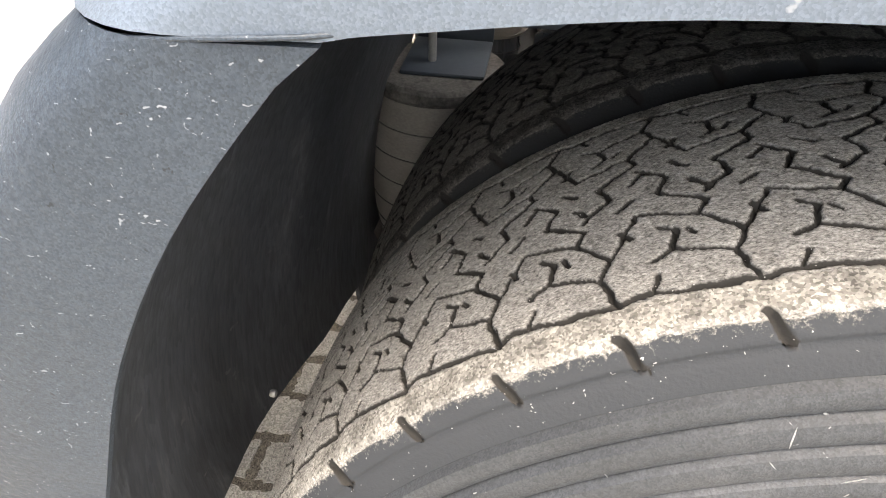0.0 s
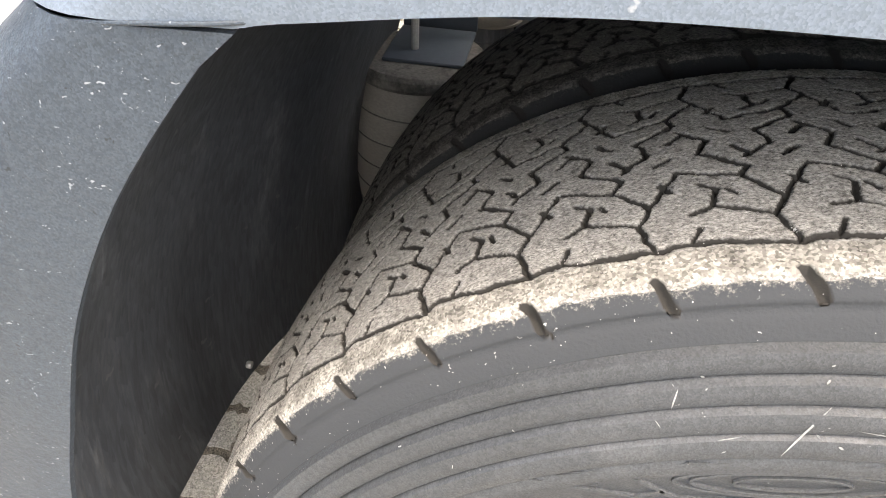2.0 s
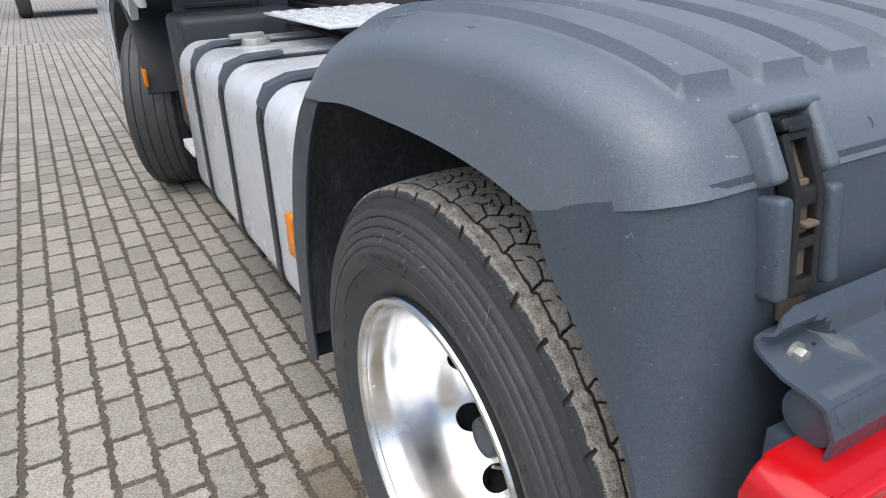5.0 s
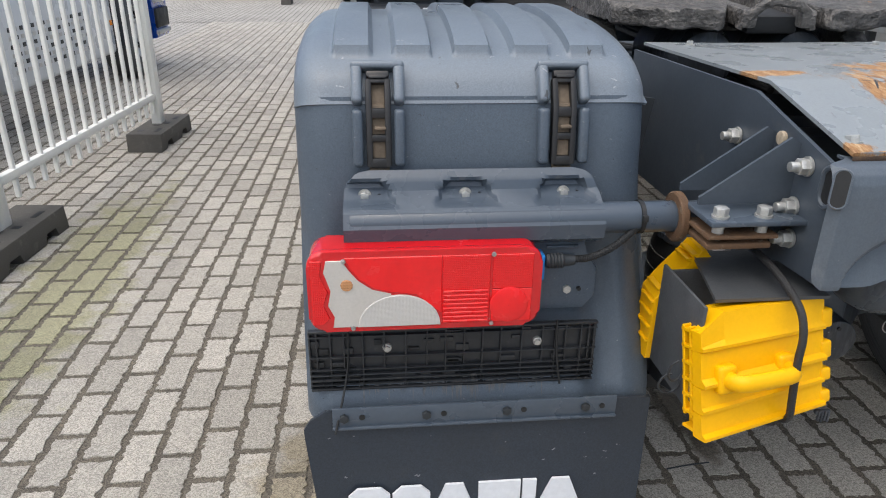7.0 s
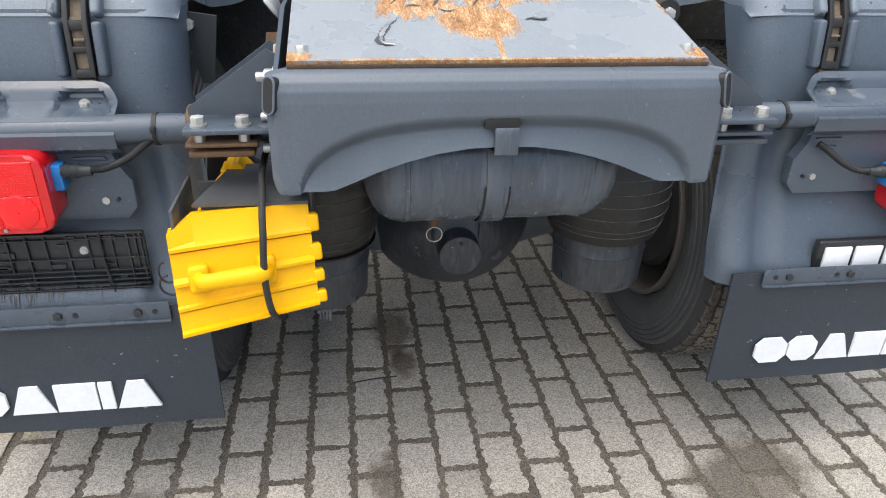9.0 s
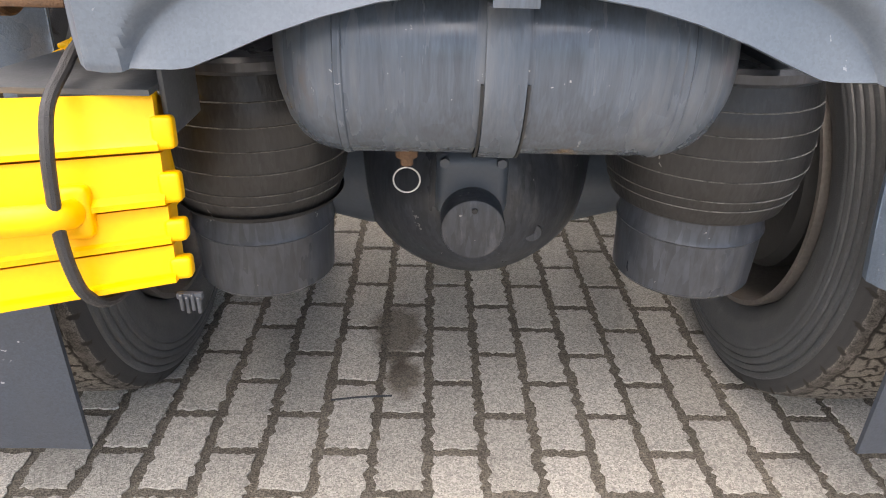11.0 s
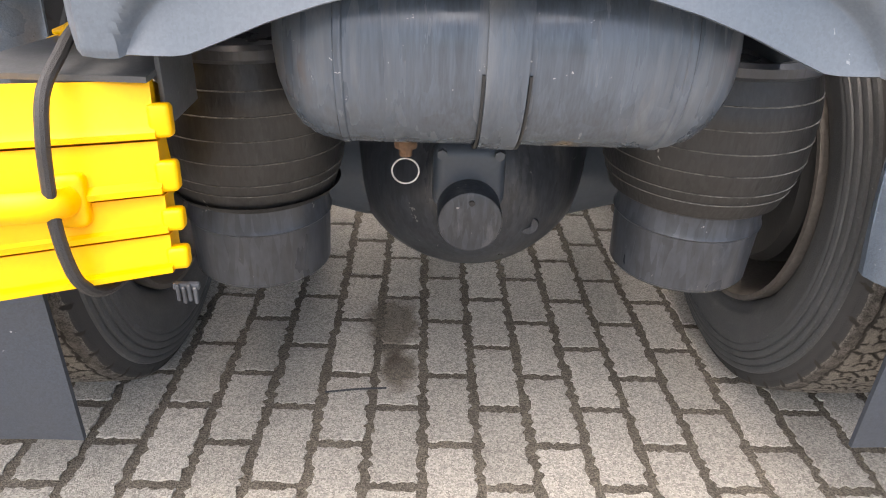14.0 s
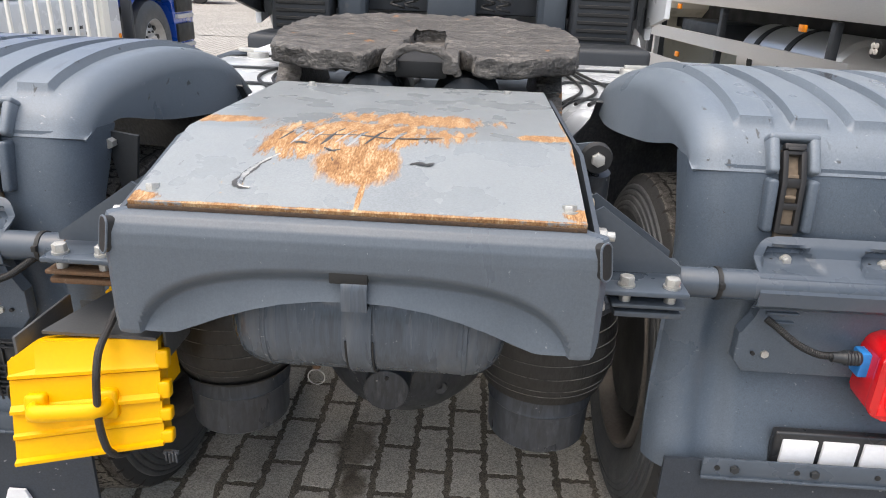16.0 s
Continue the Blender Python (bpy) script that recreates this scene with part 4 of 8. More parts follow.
def wing_bm(line, arch, n, r, thick=0.006, top=14, relief=None, inner=None, bulge=0.0, flare=0.0):
    """A wing: skin along line, sides down to the arch line, rounded between them."""
    ring, rim_line = resample(line, n), resample(arch, n)
    rim_inner = resample(inner or arch, n)
    xs, ds = [], []
    for k in range(8):
        a = k / 7 * math.pi / 2
        xs.append(X_OUT + r - r * math.cos(a)), ds.append(r - r * math.sin(a))
    for k in range(1, top):
        xs.append(X_OUT + r + (X_IN - X_OUT - 2 * r) * k / top), ds.append(0.0)
    for k in range(8):
        a = math.pi / 2 - k / 7 * math.pi / 2
        xs.append(X_IN - r + r * math.cos(a)), ds.append(r - r * math.sin(a))
    m = len(xs) + 2
    bm = bm_new()

    def fn(u, v):
        i, j = round(u * n), round(v * (m - 1))
        y, z, dy, dz = ring[i]
        ay, az = (rim_line if 2 * j < m else rim_inner)[i][:2]
        # the inner flank swells towards the frame over the front of the arch
        swell = bulge * smooth01((0.55 - u) / 0.45) * smooth01((j / (m - 1) - 0.7) / 0.3)
        swell += flare * smooth01((u - 0.15) / 0.8) * smooth01((j / (m - 1) - 0.6) / 0.4)
        if j in (0, m - 1):
            return (X_OUT + 0.003 if j == 0 else X_IN - 0.003 + swell, ay, az)
        # towards the arch
        w = Vector((ay - y, az - z))
        w.normalize()
        ny, nz = dz, -dy
        if ny * w.x + nz * w.y < 0:
            ny, nz = -ny, -nz
        d = min(ds[j - 1], 0.8 * math.hypot(ay - y, az - z))
        e = relief(u, xs[j - 1]) if relief and d == 0 else 0
        return (xs[j - 1] + swell, y + w.x * d - ny * e, z + w.y * d - nz * e)

    add_grid(bm, fn, n, m - 1, thick)
    return bm


def smooth01(t):
    t = max(0.0, min(1.0, t))
    return t * t * (3 - 2 * t)


RIB_X = [-1.135, -1.025, -0.915, -0.805, -0.7]


def mudguard(right):
    # front wing: grey outside, black liner behind it
    front = tpart("front_wing", wing_bm(FRONT_LINE, FRONT_ARCH, 30, 0.055), SHELL, None, "scuffed grey front wing of the mudguard", right)
    bm = bm_new()
    ring = resample([(0.592, 0.42), (0.596, 0.5), (0.588, 0.62), (0.572, 0.72), (0.547, 0.81), (0.51, 0.91), (0.44, 1.03), (0.36, 1.11)], 24)

    def liner(u, v):
        y, z, dy, dz = ring[round(u * 24)]
        x = X_OUT + 0.012 + (-0.43 - 0.1 * smooth01((u - 0.6) / 0.3) - X_OUT) * v
        dent = 0.012 * math.sin(v * 9) * math.sin(u * 3.1) + 0.01 * smooth01((v - 0.55) / 0.1)
        # the inner part leans towards the tyre and hangs lower
        return (x, y + dent - 0.075 * smooth01((v - 0.3) / 0.5), z + 0.035 * (1 - u) ** 3 - 0.2 * smooth01((v - 0.7) / 0.06) * (1 - u) ** 3)
    add_grid(bm, liner, 24, 20, 0.006)
    tpart("liner", bm, LINER, front, "black plastic wheel arch liner, streaked", right)
    for yy, zz, xx in ((0.588, 0.43, -1.17), (0.578, 0.5, -0.93)):
        bm = bm_new()
        add_cyl(bm, (xx, yy - 0.012, zz), 0.005, 0.008, "y", 12, bevel=0.002)
        tpart("rivet", bm, ZINC, front, "", right)
    bm = bm_new()
    add_tube(bm, curve([(-1.236, 0.446, 1.062), (-1.2405, 0.435, 1.0635), (-1.2425, 0.41, 1.066), (-1.242, 0.375, 1.069), (-1.236, 0.35, 1.071)], 8), 0.0011, 10)
    tpart("crease", bm, SHELL, front, "", right)
    # orange side marker on its bracket ahead of the wing
    bm = bm_new()
    add_box(bm, (-1.19, 0.705, 0.676), (0.045, 0.035, 0.115), 0.004)
    rb = tpart("marker_bracket", bm, BLACK, front, "black marker bracket", right)
    bm = bm_new()
    add_box(bm, (-1.222, 0.705, 0.676), (0.02, 0.056, 0.112), 0.005, 2)
    tpart("side_marker", bm, ORANGE, front, "orange side marker lamp", right)

    # cover with pressed ribs
    def ribs(u, x):
        e = 0.0
        if 0.1 < u < 0.93:
            for rx in RIB_X:
                w = smooth01((0.037 - abs(x - rx)) / 0.0055)
                e = max(e, w * smooth01((u - 0.11) / 0.03) * smooth01((0.905 - u) / 0.012))
        return 0.016 * e
    bm = wing_bm(COVER_LINE, COVER_ARCH, 130, 0.06, 0.005, 130, ribs, COVER_INNER, 0.05)
    cover = tpart("mudguard_cover", bm, COVER, None, "weathered grey lift-off mudguard cover with pressed ribs", right, 35)
    # dark slots where a rib end is cut open on the front slope
    for rx in RIB_X[:2] if not right else RIB_X[2:4]:
        bm = bm_new()
        add_box(bm, (rx + 0.02, 0.24, 1.2155), (0.006, 0.07, 0.012), 0.002, m=Matrix.Rotation(radians(-14), 4, "X"))
        tpart("slot", bm, BLACK, cover, "", right)

    # rear wing
    def flute(u, x):
        # an upright hollow beside the inner edge
        return -0.016 * smooth01((u - 0.35) / 0.15) * smooth01((0.04 - abs(x + 0.685)) / 0.03)
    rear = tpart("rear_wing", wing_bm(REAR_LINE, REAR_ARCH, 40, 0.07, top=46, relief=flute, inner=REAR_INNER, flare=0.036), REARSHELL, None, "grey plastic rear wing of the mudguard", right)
    # rubber latches that hold the cover
    for lx in (-1.09, -0.757):
        tilt = Matrix.Rotation(radians(-7), 4, "X")
        lean = Matrix.Rotation(radians(-30), 4, "X")
        # raised surround, upper half on the cover, lower on the wing
        for sx in (-1, 1):
            bm = bm_new()
            add_box(bm, (lx + sx * 0.037, -0.508, 1.064), (0.019, 0.034, 0.1), 0.007, 3, m=tilt)
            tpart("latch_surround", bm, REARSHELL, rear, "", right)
            bm = bm_new()
            add_box(bm, (lx + sx * 0.037, -0.481, 1.15), (0.019, 0.034, 0.068), 0.007, 3, m=lean)
            tpart("latch_surround", bm, COVER, cover, "", right)
        bm = bm_new()
        add_box(bm, (lx, -0.463, 1.18), (0.094, 0.034, 0.014), 0.006, 3, m=lean)
        tpart("latch_hood", bm, COVER, cover, "", right)
        bm = bm_new()
        add_box(bm, (lx, -0.482, 1.1685), (0.04, 0.016, 0.012), 0.003, m=lean)
        add_box(bm, (lx, -0.49, 1.1675), (0.03, 0.004, 0.006), 0.001, m=lean)
        tpart("latch_anchor", bm, LATCH, cover, "", right)
        # strap: two stiles that bend over the seam, four bars between them
        for sx in (-1, 1):
            bm = bm_new()
            add_prism(bm, [(-0.5245, 1.015), (-0.5135, 1.114), (-0.49, 1.164), (-0.477, 1.158), (-0.4995, 1.11), (-0.5095, 1.013)], "x", lx + sx * 0.0165 - 0.0055, lx + sx * 0.0165 + 0.0055, 0.003)
            tpart("latch_stile", bm, LATCH, rear, "black rubber latch strap", right)
        for yb, zb, h, mm in ((-0.5165, 1.02, 0.018, tilt), (-0.5115, 1.064, 0.013, tilt), (-0.5055, 1.107, 0.018, tilt), (-0.484, 1.159, 0.012, lean)):
            bm = bm_new()
            add_box(bm, (lx, yb, zb), (0.03, 0.0138, h), 0.003, 2, m=mm)
            tpart("latch_bar", bm, LATCH, rear, "", right)
        bm = bm_new()
        add_box(bm, (lx + 0.003, -0.514, 1.082), (0.02, 0.012, 0.005), 0.002)
        tpart("latch_pin", bm, LATCHIN, rear, "", right)
        bm = bm_new()
        add_box(bm, (lx, -0.504, 1.066), (0.036, 0.01, 0.11), 0.002, m=tilt)
        add_box(bm, (lx, -0.481, 1.138), (0.036, 0.01, 0.05), 0.002, m=lean)
        add_box(bm, (lx, -0.5135, 1.0), (0.036, 0.008, 0.03), 0.002, m=tilt)
        tpart("latch_recess", bm, LATCHIN, rear, "dusty brown latch recess", right)

    # pressed steel bracket that clasps the support tube
    bm = bm_new()
    front_face = [(-0.528, 1.008), (-0.54, 0.995), (-0.548, 0.975), (-0.575, 0.963), (-0.6, 0.952), (-0.612, 0.93), (-0.608, 0.905), (-0.59, 0.892)]

    def brk(u, v):
        i = v * (len(front_face) - 1)
        k = min(int(i), len(front_face) - 2)
        f = i - k
        y = front_face[k][0] * (1 - f) + front_face[k + 1][0] * f
        z = front_face[k][1] * (1 - f) + front_face[k + 1][1] * f
        half = 0.23 - 0.045 * (1 - math.sqrt(max(0.0, 1 - max(0.0, 1 - v / 0.4) ** 2)))
        x = -0.925 + (2 * u - 1) * half
        # three pressed pockets
        for px in (-1.118, -0.938, -0.758):
            hw = 0.026 + 0.036 * math.sqrt(max(0.0, v - 0.1) / 0.42)
            if abs(x - px) < hw and 0.12 < v < 0.52:
                y += 0.022 * smooth01((hw - abs(x - px)) / 0.014) * smooth01((v - 0.12) / 0.08) * smooth01((0.52 - v) / 0.05)
        return (x, y, z)
    add_grid(bm, brk, 64, 28, 0.004)
    tpart("tube_bracket", bm, BRACKET, rear, "grey pressed steel bracket round the support tube", right)
    for px in (-1.118, -0.938, -0.758):
        bm = bm_new()
        add_cyl(bm, (px, -0.545, 0.969), 0.0115, 0.004, "y", 16)
        add_cyl(bm, (px, -0.551, 0.969), 0.008, 0.01, "y", 6, bevel=0.001)
        tpart("bracket_bolt", bm, ZINC, rear, "", right)
        bm = bm_new()
        add_cyl(bm, (px + 0.026, -0.5455, 0.968), 0.004, 0.003, "y", 10)
        tpart("bracket_hole", bm, BLACK, rear, "", right)
    # support tube
    bm = bm_new()
    add_cyl(bm, (-0.845, -0.585, 0.932), 0.0285, 0.6, "x", 32, bevel=0.003)
    tube = tpart("support_tube", bm, BRACKET, None, "grey steel tube that carries the mudguard", right)
    bm = bm_new()
    add_lathe(bm, [(-0.004, 0.0283), (-0.004, 0.031), (0.004, 0.031), (0.004, 0.0283)], "x", (-0.625, -0.585, 0.932), 24)
    add_box(bm, (-0.625, -0.617, 0.94), (0.01, 0.01, 0.012), 0.002)
    tpart("cable_tie", bm, BLACK, tube, "black cable tie", right)
    # backing plate behind the lamp with its pressed outline
    bm = bm_new()
    add_prism(bm, [(-0.92, 0.9), (-0.72, 0.9), (-0.715, 0.86), (-0.69, 0.83), (-0.69, 0.77), (-0.71, 0.745), (-1.15, 0.745), (-1.15, 0.9)], "y", -0.578, -0.55, 0.003)
    add_box(bm, (-0.76, -0.58, 0.875), (0.06, 0.008, 0.006), 0.002)
    add_box(bm, (-0.76, -0.58, 0.856), (0.05, 0.008, 0.006), 0.002)
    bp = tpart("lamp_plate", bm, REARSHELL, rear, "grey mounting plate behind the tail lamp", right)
    for px, pz in ((-0.745, 0.787), (-0.722, 0.788)):
        bm = bm_new()
        add_cyl(bm, (px, -0.58, pz), 0.008 if px < -0.73 else 0.004, 0.008, "y", 6 if px < -0.73 else 10)
        tpart("plate_bolt", bm, ZINC if px < -0.73 else BLACK, rear, "", right)

    # mudflap with its clamping strip
    bm = bm_new()
    ys = lambda z: -0.632 - 0.01 * (0.55 - z) / 0.35

    def flap(u, v):
        z = 0.575 - 0.305 * v
        wob = 0.006 * math.sin(u * 7 + 1) * v
        x0, x1 = -1.25 + 0.028 * v, -0.575 + 0.002 * v
        if v < 0.15:
            x0 += 0.045 * (1 - v / 0.15) ** 2
        return (x0 + (x1 - x0) * u, ys(z) + wob, z + 0.008 * math.sin(u * math.pi) * v)
    add_grid(bm, flap, 40, 16, 0.008)
    fl = tpart("mudflap", bm, FLAP, rear, "dark grey rubber mudflap, frayed lower edge", right)
    bm = bm_new()
    add_box(bm, (-0.918, -0.646, 0.565), (0.545, 0.006, 0.046), 0.002)
    add_box(bm, (-0.918, -0.65, 0.545), (0.545, 0.008, 0.006), 0.002)
    st = tpart("clamp_strip", bm, BRACKET, rear, "grey steel clamping strip", right)
    for k in range(4):
        px = -1.168 + k * 0.1535
        bm = bm_new()
        add_cyl(bm, (px, -0.652, 0.568), 0.009, 0.008, "y", 6, bevel=0.001)
        tpart("strip_bolt", bm, DARK, rear, "", right)
        bm = bm_new()
        add_cyl(bm, (px + 0.033, -0.6496, 0.568), 0.0055, 0.003, "y", 12)
        tpart("strip_hole", bm, BLACK, rear, "", right)
    # maker's name on the flap, reduced to plain white shapes
    for k in range(6):
        w = (0.082, 0.075, 0.088, 0.085, 0.028, 0.09)[k]
        x0 = -1.168 + sum((0.082, 0.075, 0.088, 0.085, 0.028, 0.09)[:k]) + 0.0045 * k
        bm = bm_new()
        h0, h1 = 0.328, 0.398
        ylo = ys(0.36) - 0.0165
        if k in (2, 5):
            pts = [(x0, h0), (x0 + w * 0.3, h1), (x0 + w * 0.7, h1), (x0 + w, h0)]
        elif k in (0, 1):
            c, hh = 0.018, h1 - h0
            pts = [(x0 + c, h0), (x0 + w - c, h0), (x0 + w, h0 + c), (x0 + w, h1 - c), (x0 + w - c, h1), (x0 + c, h1), (x0, h1 - c), (x0, h0 + c)]
        else:
            pts = [(x0, h0), (x0, h1), (x0 + w, h1), (x0 + w, h0)]
        if right:
            pts = [(-1.84 - p, q) for p, q in pts]
        add_prism(bm, pts, "y", ylo, ylo + 0.006)
        tpart("flap_print", bm, LOGOWHITE, rear, "white print on the flap, plain block", right)

    # tail lamp
    tail_lamp(3 if right else 0, rear)
    if not right:
        plate_holder(rear)
    else:
        bm = bm_new()
        add_box(bm, (-0.988, -0.612, 0.598), (0.41, 0.022, 0.086), 0.006, 3)
        name_plate = tpart("name_plate", bm, HOLDER, truck, "black plate with white print", right)
        for k in range(5):
            bm = bm_new()
            add_box(bm, (-0.832 - k * 0.078, -0.626, 0.598), (0.068, 0.008, 0.058), 0.003, 2)
            tpart("name_bar", bm, LOGOWHITE, name_plate, "white print, plain block", right)


def lens_mat(name, color, size, depth):
    """Moulded lens: clear gloss over a grid of fine prisms."""
    m = mat(name, color, 0.15, var=0.05, scale=20, bump=0)
    nt = m.node_tree
    N, L = nt.nodes.new, nt.links.new
    b = nt.nodes["Principled BSDF"]
    tc = N("ShaderNodeTexCoord")
    waves = []
    for axis in ("X", "Z"):
        w = N("ShaderNodeTexWave")
        w.bands_direction = axis
        w.inputs["Scale"].default_value = size
        L(tc.outputs["Object"], w.inputs["Vector"])
        waves.append(w)
    mul = N("ShaderNodeMath")
    mul.operation = "MULTIPLY"
    L(waves[0].outputs["Fac"], mul.inputs[0]), L(waves[1].outputs["Fac"], mul.inputs[1])
    bp = N("ShaderNodeBump")
    bp.inputs["Strength"].default_value, bp.inputs["Distance"].default_value = 0.5, depth
    L(mul.outputs[0], bp.inputs["Height"]), L(bp.outputs["Normal"], b.inputs["Normal"])
    b.inputs["Coat Weight"].default_value = 0.3
    b.inputs["Coat Roughness"].default_value = 0.08
    return m


RED_GRID = lens_mat("red_lens_grid", (0.72, 0.006, 0.009), 95, 0.0012)
RED_LINES = mat("red_lens_smooth", (0.8, 0.008, 0.012), 0.22, var=0.08, scale=20, bump=0.12, fine=90, coat=0.3)
RED_DEEP = mat("red_lens_deep", (0.56, 0.004, 0.008), 0.2, var=0.1, bump=0.05, coat=0.6)
CLEAR = mat("clear_lens", (0.52, 0.49, 0.45), 0.15, var=0.08, scale=30, bump=0.15, fine=200, coat=0.6)
AMBER = lens_mat("amber_bulb", (0.5, 0.24, 0.1), 60, 0.002)
CLEAR_GRID = lens_mat("clear_lens_grid", (0.53, 0.51, 0.48), 130, 0.0008)


def tail_lamp(right, parent):
    x0, x1, z0, z1 = -1.218, -0.815, 0.758, 0.909
    def rounded(grow, rad):
        """Outline of the lamp with round corners."""
        c = []
        for cx, cz, a0 in ((x1, z1, 0), (x0, z1, 90), (x0, z0, 180), (x1, z0, 270)):
            sx, sz = (-1 if cx == x1 else 1), (-1 if cz == z1 else 1)
            c += [(cx + sx * (rad - grow) + rad * math.cos(radians(a0 + k * 15)), cz + sz * (rad - grow) + rad * math.sin(radians(a0 + k * 15))) for k in range(7)]
        return c
    bm = bm_new()
    add_prism(bm, rounded(-0.002, 0.028), "y", -0.647, -0.577, 0.006, 3)
    body = tpart("tail_lamp", bm, RED_DEEP, truck, "large red tail lamp with a clear reversing field", right)
    bm = bm_new()
    add_prism(bm, rounded(0.0, 0.028), "y", -0.658, -0.64, 0.007, 4)
    tpart("lens", bm, RED_DEEP, body, "glossy red outer lens", right)

    def field(name, pts, material, depth, label=""):
        bm = bm_new()
        add_prism(bm, [(x0 + p * (x1 - x0), z0 + q * (z1 - z0)) for p, q in pts], "y", -0.659 - depth, -0.652, 0.0012, 1)
        return tpart(name, bm, material, body, label, right)
    # fields of the lens, shares of its width and height
    wave = [(0.16, 0.93), (0.18, 0.8), (0.22, 0.665), (0.28, 0.545), (0.36, 0.49), (0.46, 0.47), (0.567, 0.2)]
    field("brake_field", wave + [(0.567, 0.93)], RED_LINES, 0.001)
    field("grid_field", [(0.57, 0.07), (0.57, 0.93), (0.775, 0.93), (0.775, 0.07)], RED_GRID, 0.0012)
    field("reflector_field", [(0.785, 0.5), (0.785, 0.93), (0.96, 0.93), (0.96, 0.5)], RED_GRID, 0.0016)
    field("fog_field", [(0.785, 0.07), (0.785, 0.49), (0.96, 0.49), (0.96, 0.07)], RED_LINES, 0.001)
    field("turn_field", [(0.1, 0.06), (0.112, 0.2), (0.082, 0.34), (0.1, 0.53), (0.07, 0.75), (0.082, 0.9), (0.15, 0.9), (0.17, 0.79), (0.21, 0.65), (0.27, 0.53), (0.35, 0.475), (0.36, 0.06)], CLEAR, 0.0014, "clear turn signal field")
    arc = [(0.385 + 0.178 * math.cos(math.pi - t), 0.06 + 0.4 * math.sin(t)) for t in np.linspace(0, math.pi, 15)]
    field("reversing_field", arc, CLEAR_GRID, 0.003, "clear domed reversing field")
    field("edge_field", [(0.015, 0.1), (0.015, 0.9), (0.065, 0.9), (0.05, 0.72), (0.085, 0.52), (0.06, 0.35), (0.09, 0.18), (0.06, 0.1)], RED_GRID, 0.001)
    bm = bm_new()
    add_cyl(bm, (x0 + 0.165 * (x1 - x0), -0.6612, z0 + 0.6 * (z1 - z0)), 0.0105, 0.003, "y", 20, bevel=0.001)
    tpart("amber_bulb", bm, AMBER, body, "amber bulb behind the clear field", right)
    bm = bm_new()
    add_lathe(bm, [(-0.658, 0.0), (-0.663, 0.001), (-0.664, 0.03), (-0.662, 0.034), (-0.658, 0.034)], "y", (x0 + 0.86 * (x1 - x0), 0, z0 + 0.29 * (z1 - z0)), 32)
    tpart("fog_dome", bm, RED_LINES, body, "", right)
    for k in range(8):
        bm = bm_new()
        add_box(bm, (x0 + 0.67 * (x1 - x0), -0.6612, z0 + (0.1 + k * 0.055) * (z1 - z0)), (0.078, 0.003, 0.004), 0.001, 1)
        tpart("prism_line", bm, RED_LINES, body, "", right)
    for p, q in ((0.155, 0.9), (0.785, 0.94), (0.185, 0.055), (0.785, 0.06)):
        bm = bm_new()
        add_cyl(bm, (x0 + p * (x1 - x0), -0.662, z0 + q * (z1 - z0)), 0.0042, 0.005, "y", 12, bevel=0.001)
        add_cyl(bm, (x0 + p * (x1 - x0), -0.6648, z0 + q * (z1 - z0)), 0.002, 0.002, "y", 6)
        tpart("lens_screw", bm, STEEL, body, "small steel screw", right)
    bm = bm_new()
    add_box(bm, (-0.812, -0.603, 0.85), (0.024, 0.035, 0.05), 0.004)
    tpart("connector_block", bm, mat("blue_plug", (0.02, 0.2, 0.55), 0.4) if not bpy.data.materials.get("blue_plug") else bpy.data.materials["blue_plug"], body, "blue plug socket", right)
    bm = bm_new()
    add_lathe(bm, [(-0.017, 0.0), (-0.017, 0.012)] + [(-0.015 + 0.003 * k, 0.0145 if k % 2 else 0.0125) for k in range(11)] + [(0.018, 0.011), (0.035, 0.0095), (0.036, 0.0)], "x", (-0.782, -0.615, 0.863), 20, closed=False)
    tpart("lamp_plug", bm, DARK, body, "black ribbed plug", right)
    bm = bm_new()
    pts = curve([(-0.752, -0.615, 0.865), (-0.72, -0.617, 0.868), (-0.68, -0.615, 0.885), (-0.645, -0.608, 0.91), (-0.622, -0.598, 0.925)], 20)
    add_tube(bm, pts, 0.0062, 10, 0.0012)
    tpart("lamp_cable", bm, BLACK, body, "black corrugated cable sleeve", right)


